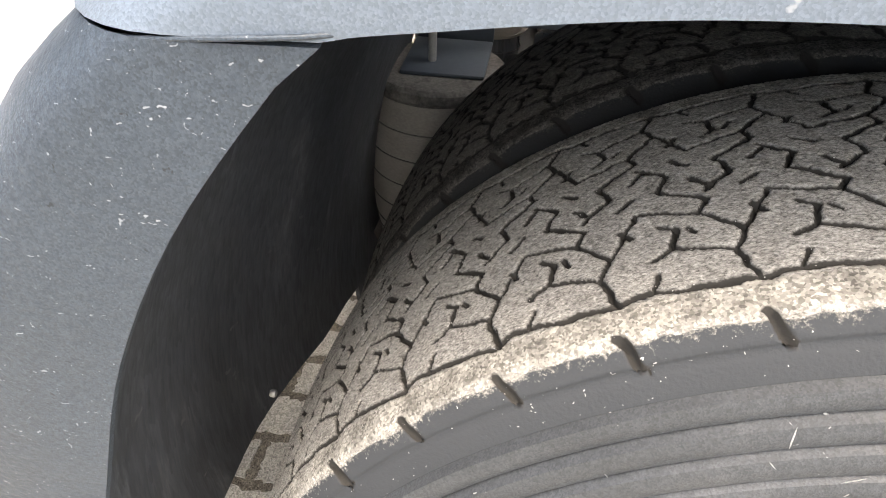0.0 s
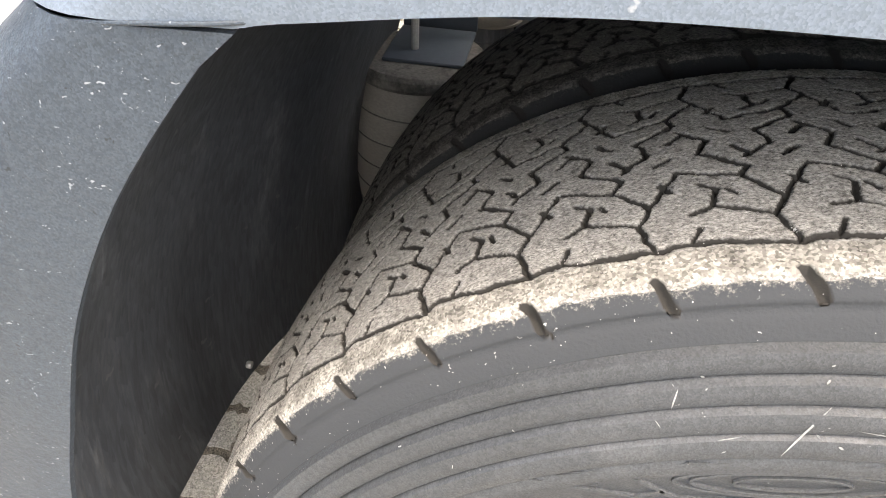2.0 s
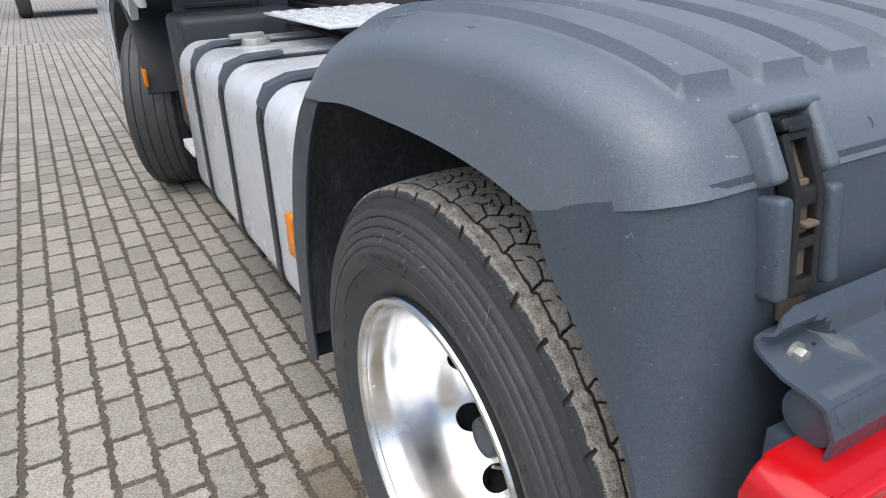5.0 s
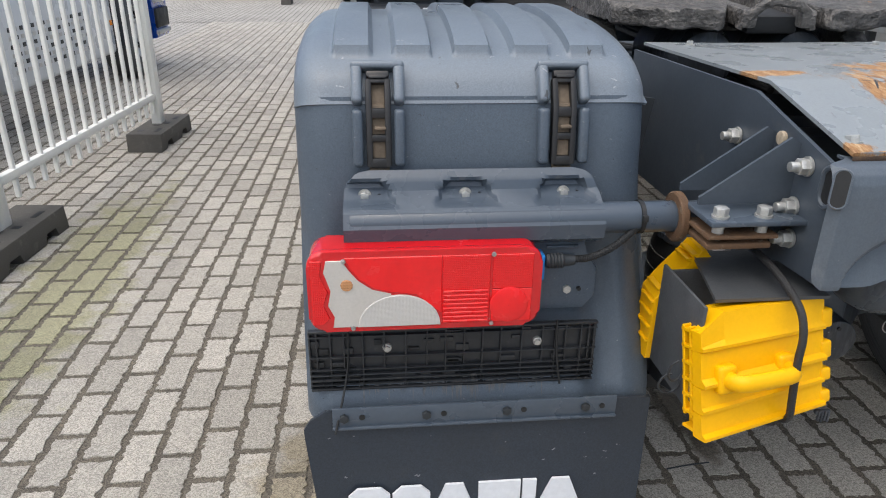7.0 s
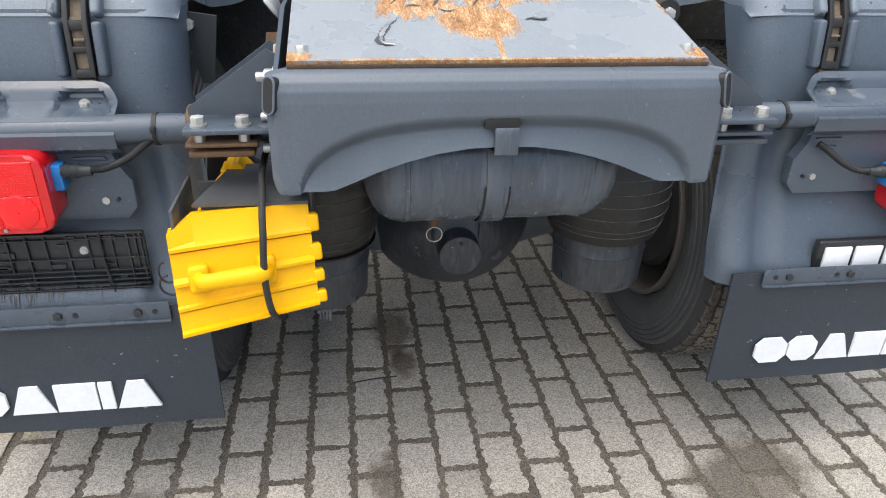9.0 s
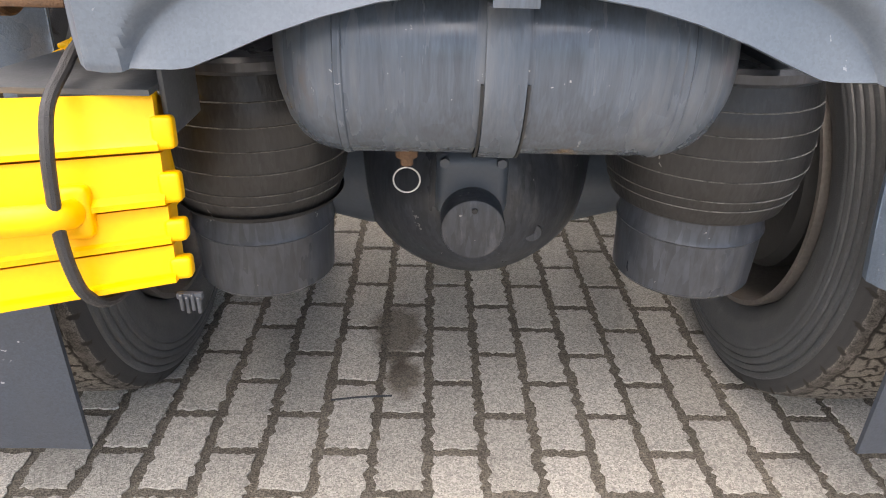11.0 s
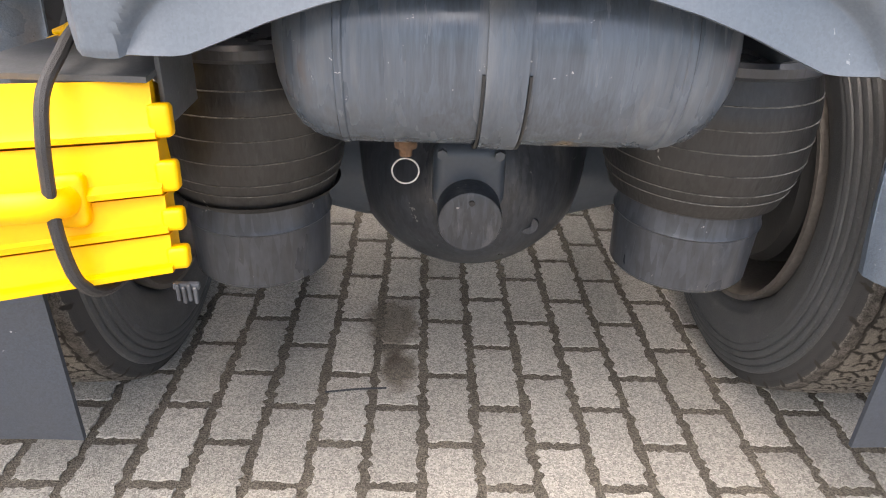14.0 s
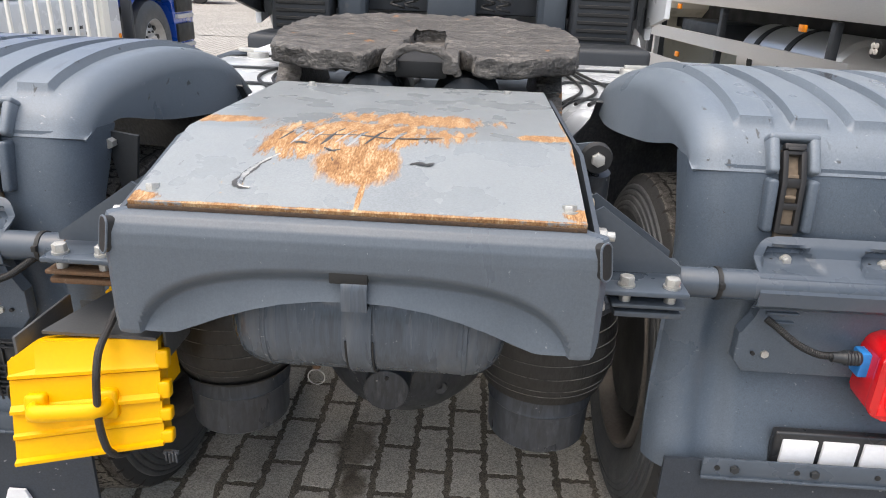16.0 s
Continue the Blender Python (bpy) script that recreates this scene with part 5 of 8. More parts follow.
def plate_holder(parent):
    """Empty black number plate holder, a grid of ribs."""
    bm = bm_new()
    add_box(bm, (-0.957, -0.594, 0.664), (0.548, 0.008, 0.128), 0.004)
    h = tpart("plate_holder", bm, HOLDER, truck, "empty black number plate holder, scratched and dusty")
    for z, hh in ((0.727, 0.005), (0.716, 0.003), (0.672, 0.003), (0.645, 0.003), (0.633, 0.004), (0.622, 0.005), (0.612, 0.003), (0.602, 0.005)):
        bm = bm_new()
        add_box(bm, (-0.957, -0.602, z), (0.545, 0.01, hh), 0.002)
        tpart("holder_rail", bm, HOLDER, h)
    rs = random.Random(8)
    for k, x in enumerate((-1.228, -1.215, -1.19, -1.165, -1.13, -1.09, -1.05, -1.01, -0.975, -0.94, -0.905, -0.87, -0.83, -0.79, -0.765, -0.745, -0.715, -0.7, -0.69)):
        bm = bm_new()
        add_box(bm, (x, -0.601, 0.665 if k % 2 == 0 else 0.685), (0.0035, 0.008, 0.12 if k % 2 == 0 else 0.08), 0.001)
        tpart("holder_rib", bm, HOLDER, h)
    for k in range(30):
        x, z = rs.uniform(-1.22, -0.7), rs.choice((0.628, 0.655, 0.683, 0.7, 0.715))
        bm = bm_new()
        add_box(bm, (x, -0.6, z), (rs.uniform(0.012, 0.03), 0.006, rs.uniform(0.006, 0.014)), 0.0015)
        tpart("holder_tab", bm, HOLDER if k % 3 else BLACK, h)
    for x, z in ((-1.085, 0.688), (-0.8, 0.69)):
        bm = bm_new()
        add_cyl(bm, (x, -0.601, z), 0.0085, 0.006, "y", 16)
        add_cyl(bm, (x, -0.606, z), 0.006, 0.008, "y", 6)
        tpart("holder_screw", bm, ZINC, h, "bare metal screw with washer")
    # loose cable tie tails
    for x, z0, z1, dx in ((-0.765, 0.735, 0.6, 0.012), (-1.155, 0.74, 0.54, -0.03)):
        bm = bm_new()
        add_tube(bm, curve([(x, -0.607, z0), (x + dx * 0.2, -0.612, (z0 + z1) / 2), (x + dx, -0.66 if dx < 0 else -0.617, z1)], 6), 0.0022, 6)
        tpart("cable_tie", bm, BLACK, h, "black cable tie tail")


def dust_streaks():
    """Pale streaks of dried dirt that ran down the wing under the empty holder."""
    rs = random.Random(21)
    bm = bm_new()
    skin = lambda z: -0.585 + (z - 0.635) * 0.03 / 0.065 - 0.0035
    for k in range(110):
        x = rs.gauss(-0.95, 0.09)
        if not -1.15 < x < -0.74:
            continue
        z1 = rs.uniform(0.606, 0.63)
        z0 = z1 - rs.uniform(0.012, 0.04)
        w = rs.uniform(0.0006, 0.0022)
        top = [bm.verts.new((x + q * w, skin(z1), z1)) for q in (-0.4, 0.4)]
        mid = [bm.verts.new((x + q * w, skin((z0 + z1) / 2), (z0 + z1) / 2)) for q in (-1, 1)]
        low = [bm.verts.new((x + q * w, skin(z0), z0)) for q in (-0.2, 0.2)]
        bm.faces.new((top[0], mid[0], mid[1], top[1])), bm.faces.new((mid[0], low[0], low[1], mid[1]))
    tagged(tpart("dried_dirt", bm, mat("dried_dirt", (0.12, 0.124, 0.128), 0.9, var=0.4, scale=60), None, "pale streaks of dried dirt"), kind="stuff")


mudguard(False)
mudguard(2)
dust_streaks()

# ---- rear end of the chassis ----
# cover plate in two flat parts over the frame end
bm = bm_new()
PW = 0.364


def plate_pt(u, v):
    x = -PW + 2 * PW * u
    line = [(-0.748, 1.086), (-0.484, 1.15), (-0.478, 1.1505), (0.16, 1.142)]
    k = 0 if v <= 0.45 else (1 if v <= 0.5 else 2)
    f = (v / 0.45, (v - 0.45) / 0.05, (v - 0.5) / 0.5)[k]
    y = line[k][0] * (1 - f) + line[k + 1][0] * f
    z = line[k][1] * (1 - f) + line[k + 1][1] * f
    return (x, y, z + 0.002 * math.sin(u * 5) * math.sin(v * 4))


add_grid(bm, plate_pt, 24, 20, -0.007)
plate = tpart("cover_plate", bm, PLATE, None, "grey steel cover plate, rusted through in the middle")
bm = bm_new()
add_box(bm, (0, -0.7505, 1.0833), (2 * PW, 0.004, 0.007), 0.001)
tpart("plate_edge", bm, EDGE, plate, "rusty front edge of the plate")
HEX = bm_new()
add_cyl(HEX, (0, 0, 0.001), 0.0155, 0.003, "z", 24)
add_cyl(HEX, (0, 0, 0.0075), 0.0115, 0.011, "z", 6, bevel=0.0012)
HEX_ME = mesh_of(HEX, "bolt", ZINC)


def bolt(at, parent, rot=(0, 0, 0), scale=1.0, name="bolt", label=""):
    o = new(name, HEX_ME)
    o.parent, o.location, o.rotation_euler, o.scale = parent, at, rot, (scale,) * 3
    return tagged(o, label)


for x in (-0.34, 0.34):
    bolt((x, -0.708, 1.0965), plate, (radians(-13.5), 0, 0.3))
for x in (-0.262, 0.262):
    bolt((x, 0.1, 1.149), plate, (0, 0, 0.5), 0.8)
# deep scratch where the paint is torn up, and dark chips along the fold
def on_plate(x, y, lift=0.0):
    y = -0.484 + min(0.0, y + 0.484) * 0.93 + max(0.0, y + 0.484)
    return (x, y, (1.086 + (y + 0.748) / 0.264 * 0.064 if y < -0.484 else 1.15) + 0.0075 + lift)


BARE = mat("bare_scratch", (0.42, 0.42, 0.41), 0.35, 0.7, var=0.3, scale=60)
CHIP = mat("dark_chip", (0.045, 0.046, 0.048), 0.55, var=0.4, scale=80, bump=0.6)


def smear(name, line, wide, material, lift, label):
    bm = bm_new()
    rows = []
    ps = curve([on_plate(x, y, lift) for x, y in line], 6)
    rs = random.Random(len(line) + int(wide * 1e4))
    for k, p in enumerate(ps):
        d = (ps[min(k + 1, len(ps) - 1)] - ps[max(k - 1, 0)]).normalized()
        n = Vector((-d.y, d.x, 0)).normalized()
        w = wide * (0.35 + 0.65 * math.sin(math.pi * (k + 0.5) / len(ps))) * rs.uniform(0.6, 1.2)
        rows.append([bm.verts.new(p + n * w), bm.verts.new(p + Vector((0, 0, 0.0012))), bm.verts.new(p - n * w)])
    for p, q in zip(rows, rows[1:]):
        for i in (0, 1):
            bm.faces.new((p[i], p[i + 1], q[i + 1], q[i]))
    tpart(name, bm, material, plate, label)


MAIN = [(-0.165, -0.585), (-0.185, -0.612), (-0.2, -0.645), (-0.207, -0.68), (-0.203, -0.705), (-0.185, -0.712)]
smear("scratch_edge", MAIN, 0.0125, CHIP, 0.0004, "dark torn paint round the scratch")
smear("scratch", [(x + 0.002, y) for x, y in MAIN], 0.005, BARE, 0.0014, "bright scratch in the paint")
smear("paint_chip", [(0.07, -0.6), (0.085, -0.592), (0.1, -0.598), (0.112, -0.59)], 0.009, CHIP, 0.0006, "dark chip in the paint")
smear("paint_chip", [(-0.15, -0.535), (-0.135, -0.53), (-0.12, -0.54)], 0.011, CHIP, 0.0006, "dark chip in the paint")
smear("paint_chip", [(-0.19, -0.49), (-0.12, -0.5), (-0.04, -0.492), (0.03, -0.5), (0.12, -0.488)], 0.004, CHIP, 0.0008, "dark line along the fold")
smear("paint_chip", [(-0.09, -0.55), (-0.075, -0.56), (-0.06, -0.555)], 0.008, CHIP, 0.0006, "dark chip in the paint")
for k, x in enumerate((-0.15, -0.125, -0.095, -0.07, -0.045, -0.02, 0.01, 0.05)):
    smear("scrape", [(x, -0.45 - 0.01 * (k % 3)), (x - 0.012, -0.49), (x - 0.03, -0.53 - 0.012 * (k % 2))], 0.004 + 0.002 * (k % 2), BARE if k % 3 else CHIP, 0.001, "")

# pressed rear panel with arched lower edge
BOTTOM = [(0.0, 0.946), (0.06, 0.944), (0.12, 0.935), (0.17, 0.922), (0.22, 0.905), (0.26, 0.888), (0.295, 0.874), (0.31, 0.872), (0.372, 0.871), (0.386, 0.874), (0.394, 0.884), (0.397, 0.9)]


def lookup(table, t):
    for (a, b), (c, d) in zip(table, table[1:]):
        if t <= c:
            return b + (d - b) * (t - a) / (c - a)
    return table[-1][1]


bm = bm_new()
PROF = [(-0.73, 1.0765), (-0.752, 1.075), (-0.764, 1.07), (-0.772, 1.061), (-0.777, 1.048), (-0.779, 1.03), (-0.779, 1.012)]


def panel(u, v):
    s = 2 * u - 1
    half = 0.366 + 0.031 * smooth01((v - 0.04) / 0.06)
    x = s * half
    if v <= 0.3:
        t = v / 0.3 * (len(PROF) - 1)
        k = min(int(t), len(PROF) - 2)
        f = t - k
        y = PROF[k][0] * (1 - f) + PROF[k + 1][0] * f
        z = PROF[k][1] * (1 - f) + PROF[k + 1][1] * f
    else:
        y = -0.779
        z = 1.012 + (lookup(BOTTOM, abs(x)) - 1.012) * (v - 0.3) / 0.7
        # pressed arch: a sharp step back under the crease, then the sheet swings out again towards the edge
        crease = 0.88 + 0.128 * math.sqrt(max(0.0, 1 - (abs(x) / 0.356) ** 3.2))
        low = lookup(BOTTOM, abs(x))
        down = (crease - z) / max(0.01, crease - low)
        y += 0.03 * smooth01((crease - z) / 0.034) * (1 - 0.75 * min(1.0, max(0.0, down)))
    # ends turn round the corner
    y += 0.014 * smooth01((abs(s) - 0.97) / 0.03)
    return (x, y, z)


add_grid(bm, panel, 200, 120, 0.005)
rp = tpart("rear_panel", bm, PANEL, None, "grey pressed steel rear panel with arched lower edge")
bm = bm_new()
add_box(bm, (-0.006, -0.771, 0.9925), (0.062, 0.022, 0.021), 0.002)
tpart("strap_slot", bm, BLACK, rp, "dark slot for the strap")
for sx in (-1, 1):
    # upright slot in the rounded corner of the panel, with a pale rim
    turn_ = Matrix.Translation((sx * 0.3922, -0.7785, 1.044)) @ Matrix.Rotation(sx * radians(40), 4, "Z") @ Matrix.Rotation(radians(-9), 4, "X")
    oval = [(0.012 * math.cos(t), (0.018 if math.sin(t) > 0 else -0.018) + 0.012 * math.sin(t)) for t in np.linspace(0, 2 * math.pi, 32, endpoint=False)]
    bm = bm_new()
    add_tube(bm, [(p, -0.0028, q) for p, q in oval + oval[:2]], 0.002, 8)
    bmesh.ops.transform(bm, matrix=turn_, verts=bm.verts)
    tpart("slot_rim", bm, PANEL, rp)
    bm = bm_new()
    add_prism(bm, oval, "y", -0.004, 0.012)
    bmesh.ops.transform(bm, matrix=turn_, verts=bm.verts)
    tpart("corner_slot", bm, BLACK, rp, "dark slot in the corner")

# side plates of the frame end with the rounded opening
for right in (False, True):
    bm = bm_new()
    add_prism(bm, [(-0.735, 1.0735), (-0.485, 1.138), (0.16, 1.13), (0.16, 0.82), (-0.5, 0.82), (-0.66, 0.87), (-0.762, 0.875), (-0.768, 1.012), (-0.755, 1.012), (-0.745, 1.022), (-0.745, 1.055)], "x", -0.388, -0.38)
    sp = tpart("frame_side", bm, FRAMEP, None, "grey painted side of the frame end", right)
    bm = bm_new()
    n = 28
    pts = [(-0.748 + 0.018 * math.cos(t), 1.036 + (0.014 if math.sin(t) > 0 else -0.014) + 0.018 * math.sin(t)) for t in np.linspace(0, 2 * math.pi, n, endpoint=False)]
    add_prism(bm, pts, "x", -0.3905, -0.37)
    tpart("side_opening", bm, BLACK, sp, "dark oval opening", right)
    bm = bm_new()
    add_tube(bm, [(-0.39, y, z) for y, z in pts + pts[:2]], 0.005, 8)
    tpart("opening_rim", bm, FRAMEP, sp, "rounded rim of the opening", right)
    # bolts through the side
    for y, z in ((-0.685, 1.052), (-0.67, 0.977), (-0.68, 0.922), (-0.45, 1.045)):
        bm = bm_new()
        add_cyl(bm, (-0.391, y, z), 0.017, 0.004, "x", 20)
        add_cyl(bm, (-0.4, y, z), 0.0145, 0.016, "x", 6, bevel=0.0015)
        add_cyl(bm, (-0.414, y, z), 0.0085, 0.016, "x", 12, bevel=0.001)
        tpart("frame_bolt", bm, ZINC, sp, "zinc plated bolt", right)
    for y, z in ((-0.6, 1.078), (-0.52, 1.025)):
        bm = bm_new()
        add_cyl(bm, (-0.392, y, z), 0.013, 0.01, "x", 12, bevel=0.004)
        tpart("plug", bm, mat("dusty_plug", (0.4, 0.33, 0.24), 0.9, var=0.3, scale=60) if not bpy.data.materials.get("dusty_plug") else bpy.data.materials["dusty_plug"], sp, "dusty plug", right)
    # mudguard arm: two gussets, two plates, clamp and sleeve
    for y in (-0.652, -0.575):
        bm = bm_new()
        add_prism(bm, [(-0.388, 0.977), (-0.388, 1.082), (-0.405, 1.092), (-0.55, 0.99), (-0.55, 0.977)], "y", y, y + 0.006)
        tpart("gusset", bm, FRAMEP, sp, "triangular steel gusset", right)
    bm = bm_new()
    add_box(bm, (-0.468, -0.662, 0.963), (0.17, 0.105, 0.01), 0.003)
    tpart("arm_plate", bm, BRACKET, sp, "", right)
    bm = bm_new()
    add_box(bm, (-0.49, -0.66, 0.937), (0.125, 0.095, 0.008), 0.003)
    tpart("arm_plate_lower", bm, RUST if not right else FRAMEP, sp, "", right)
    bm = bm_new()
    add_box(bm, (-0.492, -0.657, 0.919), (0.115, 0.09, 0.012), 0.004)
    add_box(bm, (-0.5, -0.605, 0.923), (0.09, 0.05, 0.03), 0.008)
    tpart("clamp_block", bm, RUST if not right else FRAMEP, sp, "rusty clamp" if not right else "", right)
    for x in (-0.528, -0.452):
        bm = bm_new()
        add_cyl(bm, (x, -0.69, 0.97), 0.0145, 0.004, "z", 20)
        add_cyl(bm, (x, -0.69, 0.979), 0.0125, 0.014, "z", 6, bevel=0.0012)
        add_cyl(bm, (x, -0.69, 0.9495), 0.01, 0.022, "z", 12)
        tpart("arm_bolt", bm, ZINC, sp, "zinc plated bolt", right)
    bm = bm_new()
    add_lathe(bm, [(-0.008, 0.029), (-0.008, 0.043), (-0.005, 0.046), (0.005, 0.046), (0.008, 0.043), (0.008, 0.029)], "x", (-0.556, -0.588, 0.932), 32)
    tpart("tube_sleeve", bm, RUST if not right else FRAMEP, sp, "rusty sleeve on the tube" if not right else "", right)
    bm = bm_new()
    add_cyl(bm, (-0.47, -0.588, 0.932), 0.028, 0.19, "x", 24)
    tpart("tube_stub", bm, FRAMEP, sp, "", right)
    # bracket and rubber boot between frame and mudguard
    if not right:
        bm = bm_new()
        add_prism(bm, [(-0.53, 1.1), (-0.6, 1.11), (-0.6, 1.095), (-0.575, 0.96), (-0.55, 0.96)], "y", -0.36, -0.35)
        tpart("inner_bracket", bm, DARK, sp, "", right)
        bm = bm_new()
        add_cyl(bm, (-0.585, -0.372, 1.085), 0.011, 0.02, "y", 6)
        tpart("bracket_bolt", bm, ZINC, sp, "", right)
    if right:
        # ear with bush and bolt at the fold of the cover plate
        bm = bm_new()
        add_prism(bm, [(-0.385, 1.04), (-0.385, 1.14), (-0.42, 1.145), (-0.44, 1.13), (-0.44, 1.1), (-0.42, 1.06)], "y", -0.4, -0.392, 0.002)
        tpart("damper_ear", bm, FRAMEP, sp, "", right)
        bm = bm_new()
        add_lathe(bm, [(-0.43, 0.012), (-0.43, 0.028), (-0.422, 0.031), (-0.414, 0.028), (-0.41, 0.031), (-0.402, 0.028), (-0.402, 0.012)], "y", (-0.425, 0, 1.118), 28)
        tpart("damper_bush", bm, BLACK, sp, "", right)
        bm = bm_new()
        add_cyl(bm, (-0.425, -0.436, 1.118), 0.014, 0.014, "y", 6, bevel=0.0015)
        tpart("damper_bolt", bm, ZINC, sp, "zinc plated bolt", right)
        bm = bm_new()
        add_tube(bm, [(-0.43, -0.4, 1.085), (-0.44, -0.35, 0.85), (-0.45, -0.3, 0.62)], 0.029, 20)
        tpart("damper", bm, PISTON, sp, "dusty shock absorber", right)
    # long rails of the frame
    bm = bm_new()
    add_prism(bm, [(-0.39, 0.79), (-0.39, 1.055), (-0.31, 1.055), (-0.31, 1.045), (-0.38, 1.045), (-0.38, 0.8), (-0.31, 0.8), (-0.31, 0.79)], "y", 0.161, 4.3)
    tpart("frame_rail", bm, FRAMEP, None, "grey channel rail of the chassis", right)
# cross members that close the frame
for y in (-0.3, 0.45, 1.3, 2.1):
    bm = bm_new()
    add_box(bm, (0, y, 0.95), (0.74, 0.09, 0.13), 0.01)
    tpart("cross_member", bm, FRAMEP)

# air tank across the frame end
bm = bm_new()
CT = (-0.617, 0.866)
dish = [(0.1695, 0.119), (0.171, 0.1208), (0.178, 0.1208), (0.1795, 0.119), (0.195, 0.1165), (0.21, 0.111), (0.224, 0.1015), (0.237, 0.085), (0.248, 0.06), (0.255, 0.032), (0.258, 0.0)]
prof = [(-a, b) for a, b in dish[::-1]] + dish
add_lathe(bm, prof, "x", (0.01, CT[0], CT[1]), 64, closed=False)
at = tpart("air_tank", bm, AIRTANK, None, "grey steel compressed air tank, streaked with dirt")
bm = bm_new()
pts = [(-0.768, 0.998), (-0.781, 0.986), (-0.786, 0.97), (-0.784, 0.935)] + [(CT[0] + 0.1245 * math.cos(a), CT[1] + 0.1245 * math.sin(a)) for a in np.linspace(radians(150), radians(285), 24)]


def ribbon(bm, pts, x0, x1, thick):
    g = [[bm.verts.new((x, y, z)) for x in (x0, x1)] for y, z in pts]
    fs = [bm.faces.new((p[0], q[0], q[1], p[1])) for p, q in zip(g, g[1:])]
    bm.normal_update()
    bmesh.ops.solidify(bm, geom=fs, thickness=thick)


ribbon(bm, pts, -0.018, 0.024, 0.003)
ts = tpart("tank_strap", bm, AIRTANK, at, "flat steel strap over the tank")
bm = bm_new()
for x in (-0.0205, 0.0265):
    ribbon(bm, pts[10:], x - 0.0014, x + 0.0014, 0.0035)
tpart("strap_edge", bm, BLACK, at, "rubber edge of the strap")
bm = bm_new()
add_cyl(bm, (-0.1, -0.622, 0.742), 0.014, 0.012, "z", 12)
add_cyl(bm, (-0.1, -0.622, 0.732), 0.008, 0.014, "z", 8)
tpart("drain_valve", bm, RUST, at, "")
bm = bm_new()
add_tube(bm, [(-0.1 + 0.0165 * math.sin(t), -0.626, 0.706 + 0.0165 * math.cos(t)) for t in np.linspace(0, 2 * math.pi, 28)], 0.0012, 6)
tpart("pull_ring", bm, STEEL, at, "thin steel pull ring")
for s in (-0.12, 0.135):
    bm = bm_new()
    add_box(bm, (s, -0.69, 0.943), (0.1, 0.05, 0.014), 0.006)
    tpart("tank_mount", bm, BLACK, at)

# rear axle with differential
bm = bm_new()
add_lathe(bm, [(-0.275, 0.0), (-0.268, 0.06), (-0.25, 0.1), (-0.215, 0.15), (-0.16, 0.203), (-0.09, 0.24), (0.0, 0.252), (0.12, 0.21), (0.3, 0.12), (0.3, 0.0)], "y", (0.02, 0.0, 0.515), 56, closed=False)
ax = tpart("axle_housing", bm, PISTON, None, "grey rear axle with bowl-shaped differential cover")
bm = bm_new()
add_lathe(bm, [(-0.6, 0.085), (-0.35, 0.095), (-0.2, 0.13), (0.2, 0.13), (0.35, 0.095), (0.6, 0.085)], "x", (0, 0, 0.49), 32, closed=False)
tpart("axle_tube", bm, FRAMEP, ax)
bm = bm_new()
add_box(bm, (0.003, -0.272, 0.562), (0.128, 0.07, 0.125), 0.022, 3)
fl = tpart("diff_lock_flange", bm, FRAMEP, ax)
bm = bm_new()
add_cyl(bm, (0.004, -0.31, 0.508), 0.056, 0.11, "y", 40, bevel=0.006)
tpart("diff_lock_cap", bm, PISTON, ax, "round grey cap on the differential")
bm = bm_new()
add_cyl(bm, (0.005, -0.3665, 0.545), 0.005, 0.004, "y", 10)
tpart("cap_hole", bm, BLACK, ax)
for x in (-0.046, 0.052):
    bm = bm_new()
    add_cyl(bm, (x, -0.31, 0.61), 0.009, 0.012, "y", 6)
    tpart("flange_bolt", bm, FRAMEP, ax)
bm = bm_new()
add_lathe(bm, [(-0.008, 0.006), (-0.01, 0.018), (0.0, 0.021), (0.01, 0.02)], "y", (0.128, -0.218, 0.437), 20, closed=False)
add_cyl(bm, (0.128, -0.218, 0.437), 0.01, 0.01, "y", 6)
tpart("oil_plug", bm, PISTON, ax, "oil plug")


RINGM = mat("dusty_ring", (0.12, 0.115, 0.106), 0.85, var=0.5, scale=25, fine=200, bump=0.4, dirt=(0.03, 0.029, 0.028), dirt_amount=0.5, dirt_scale=24)


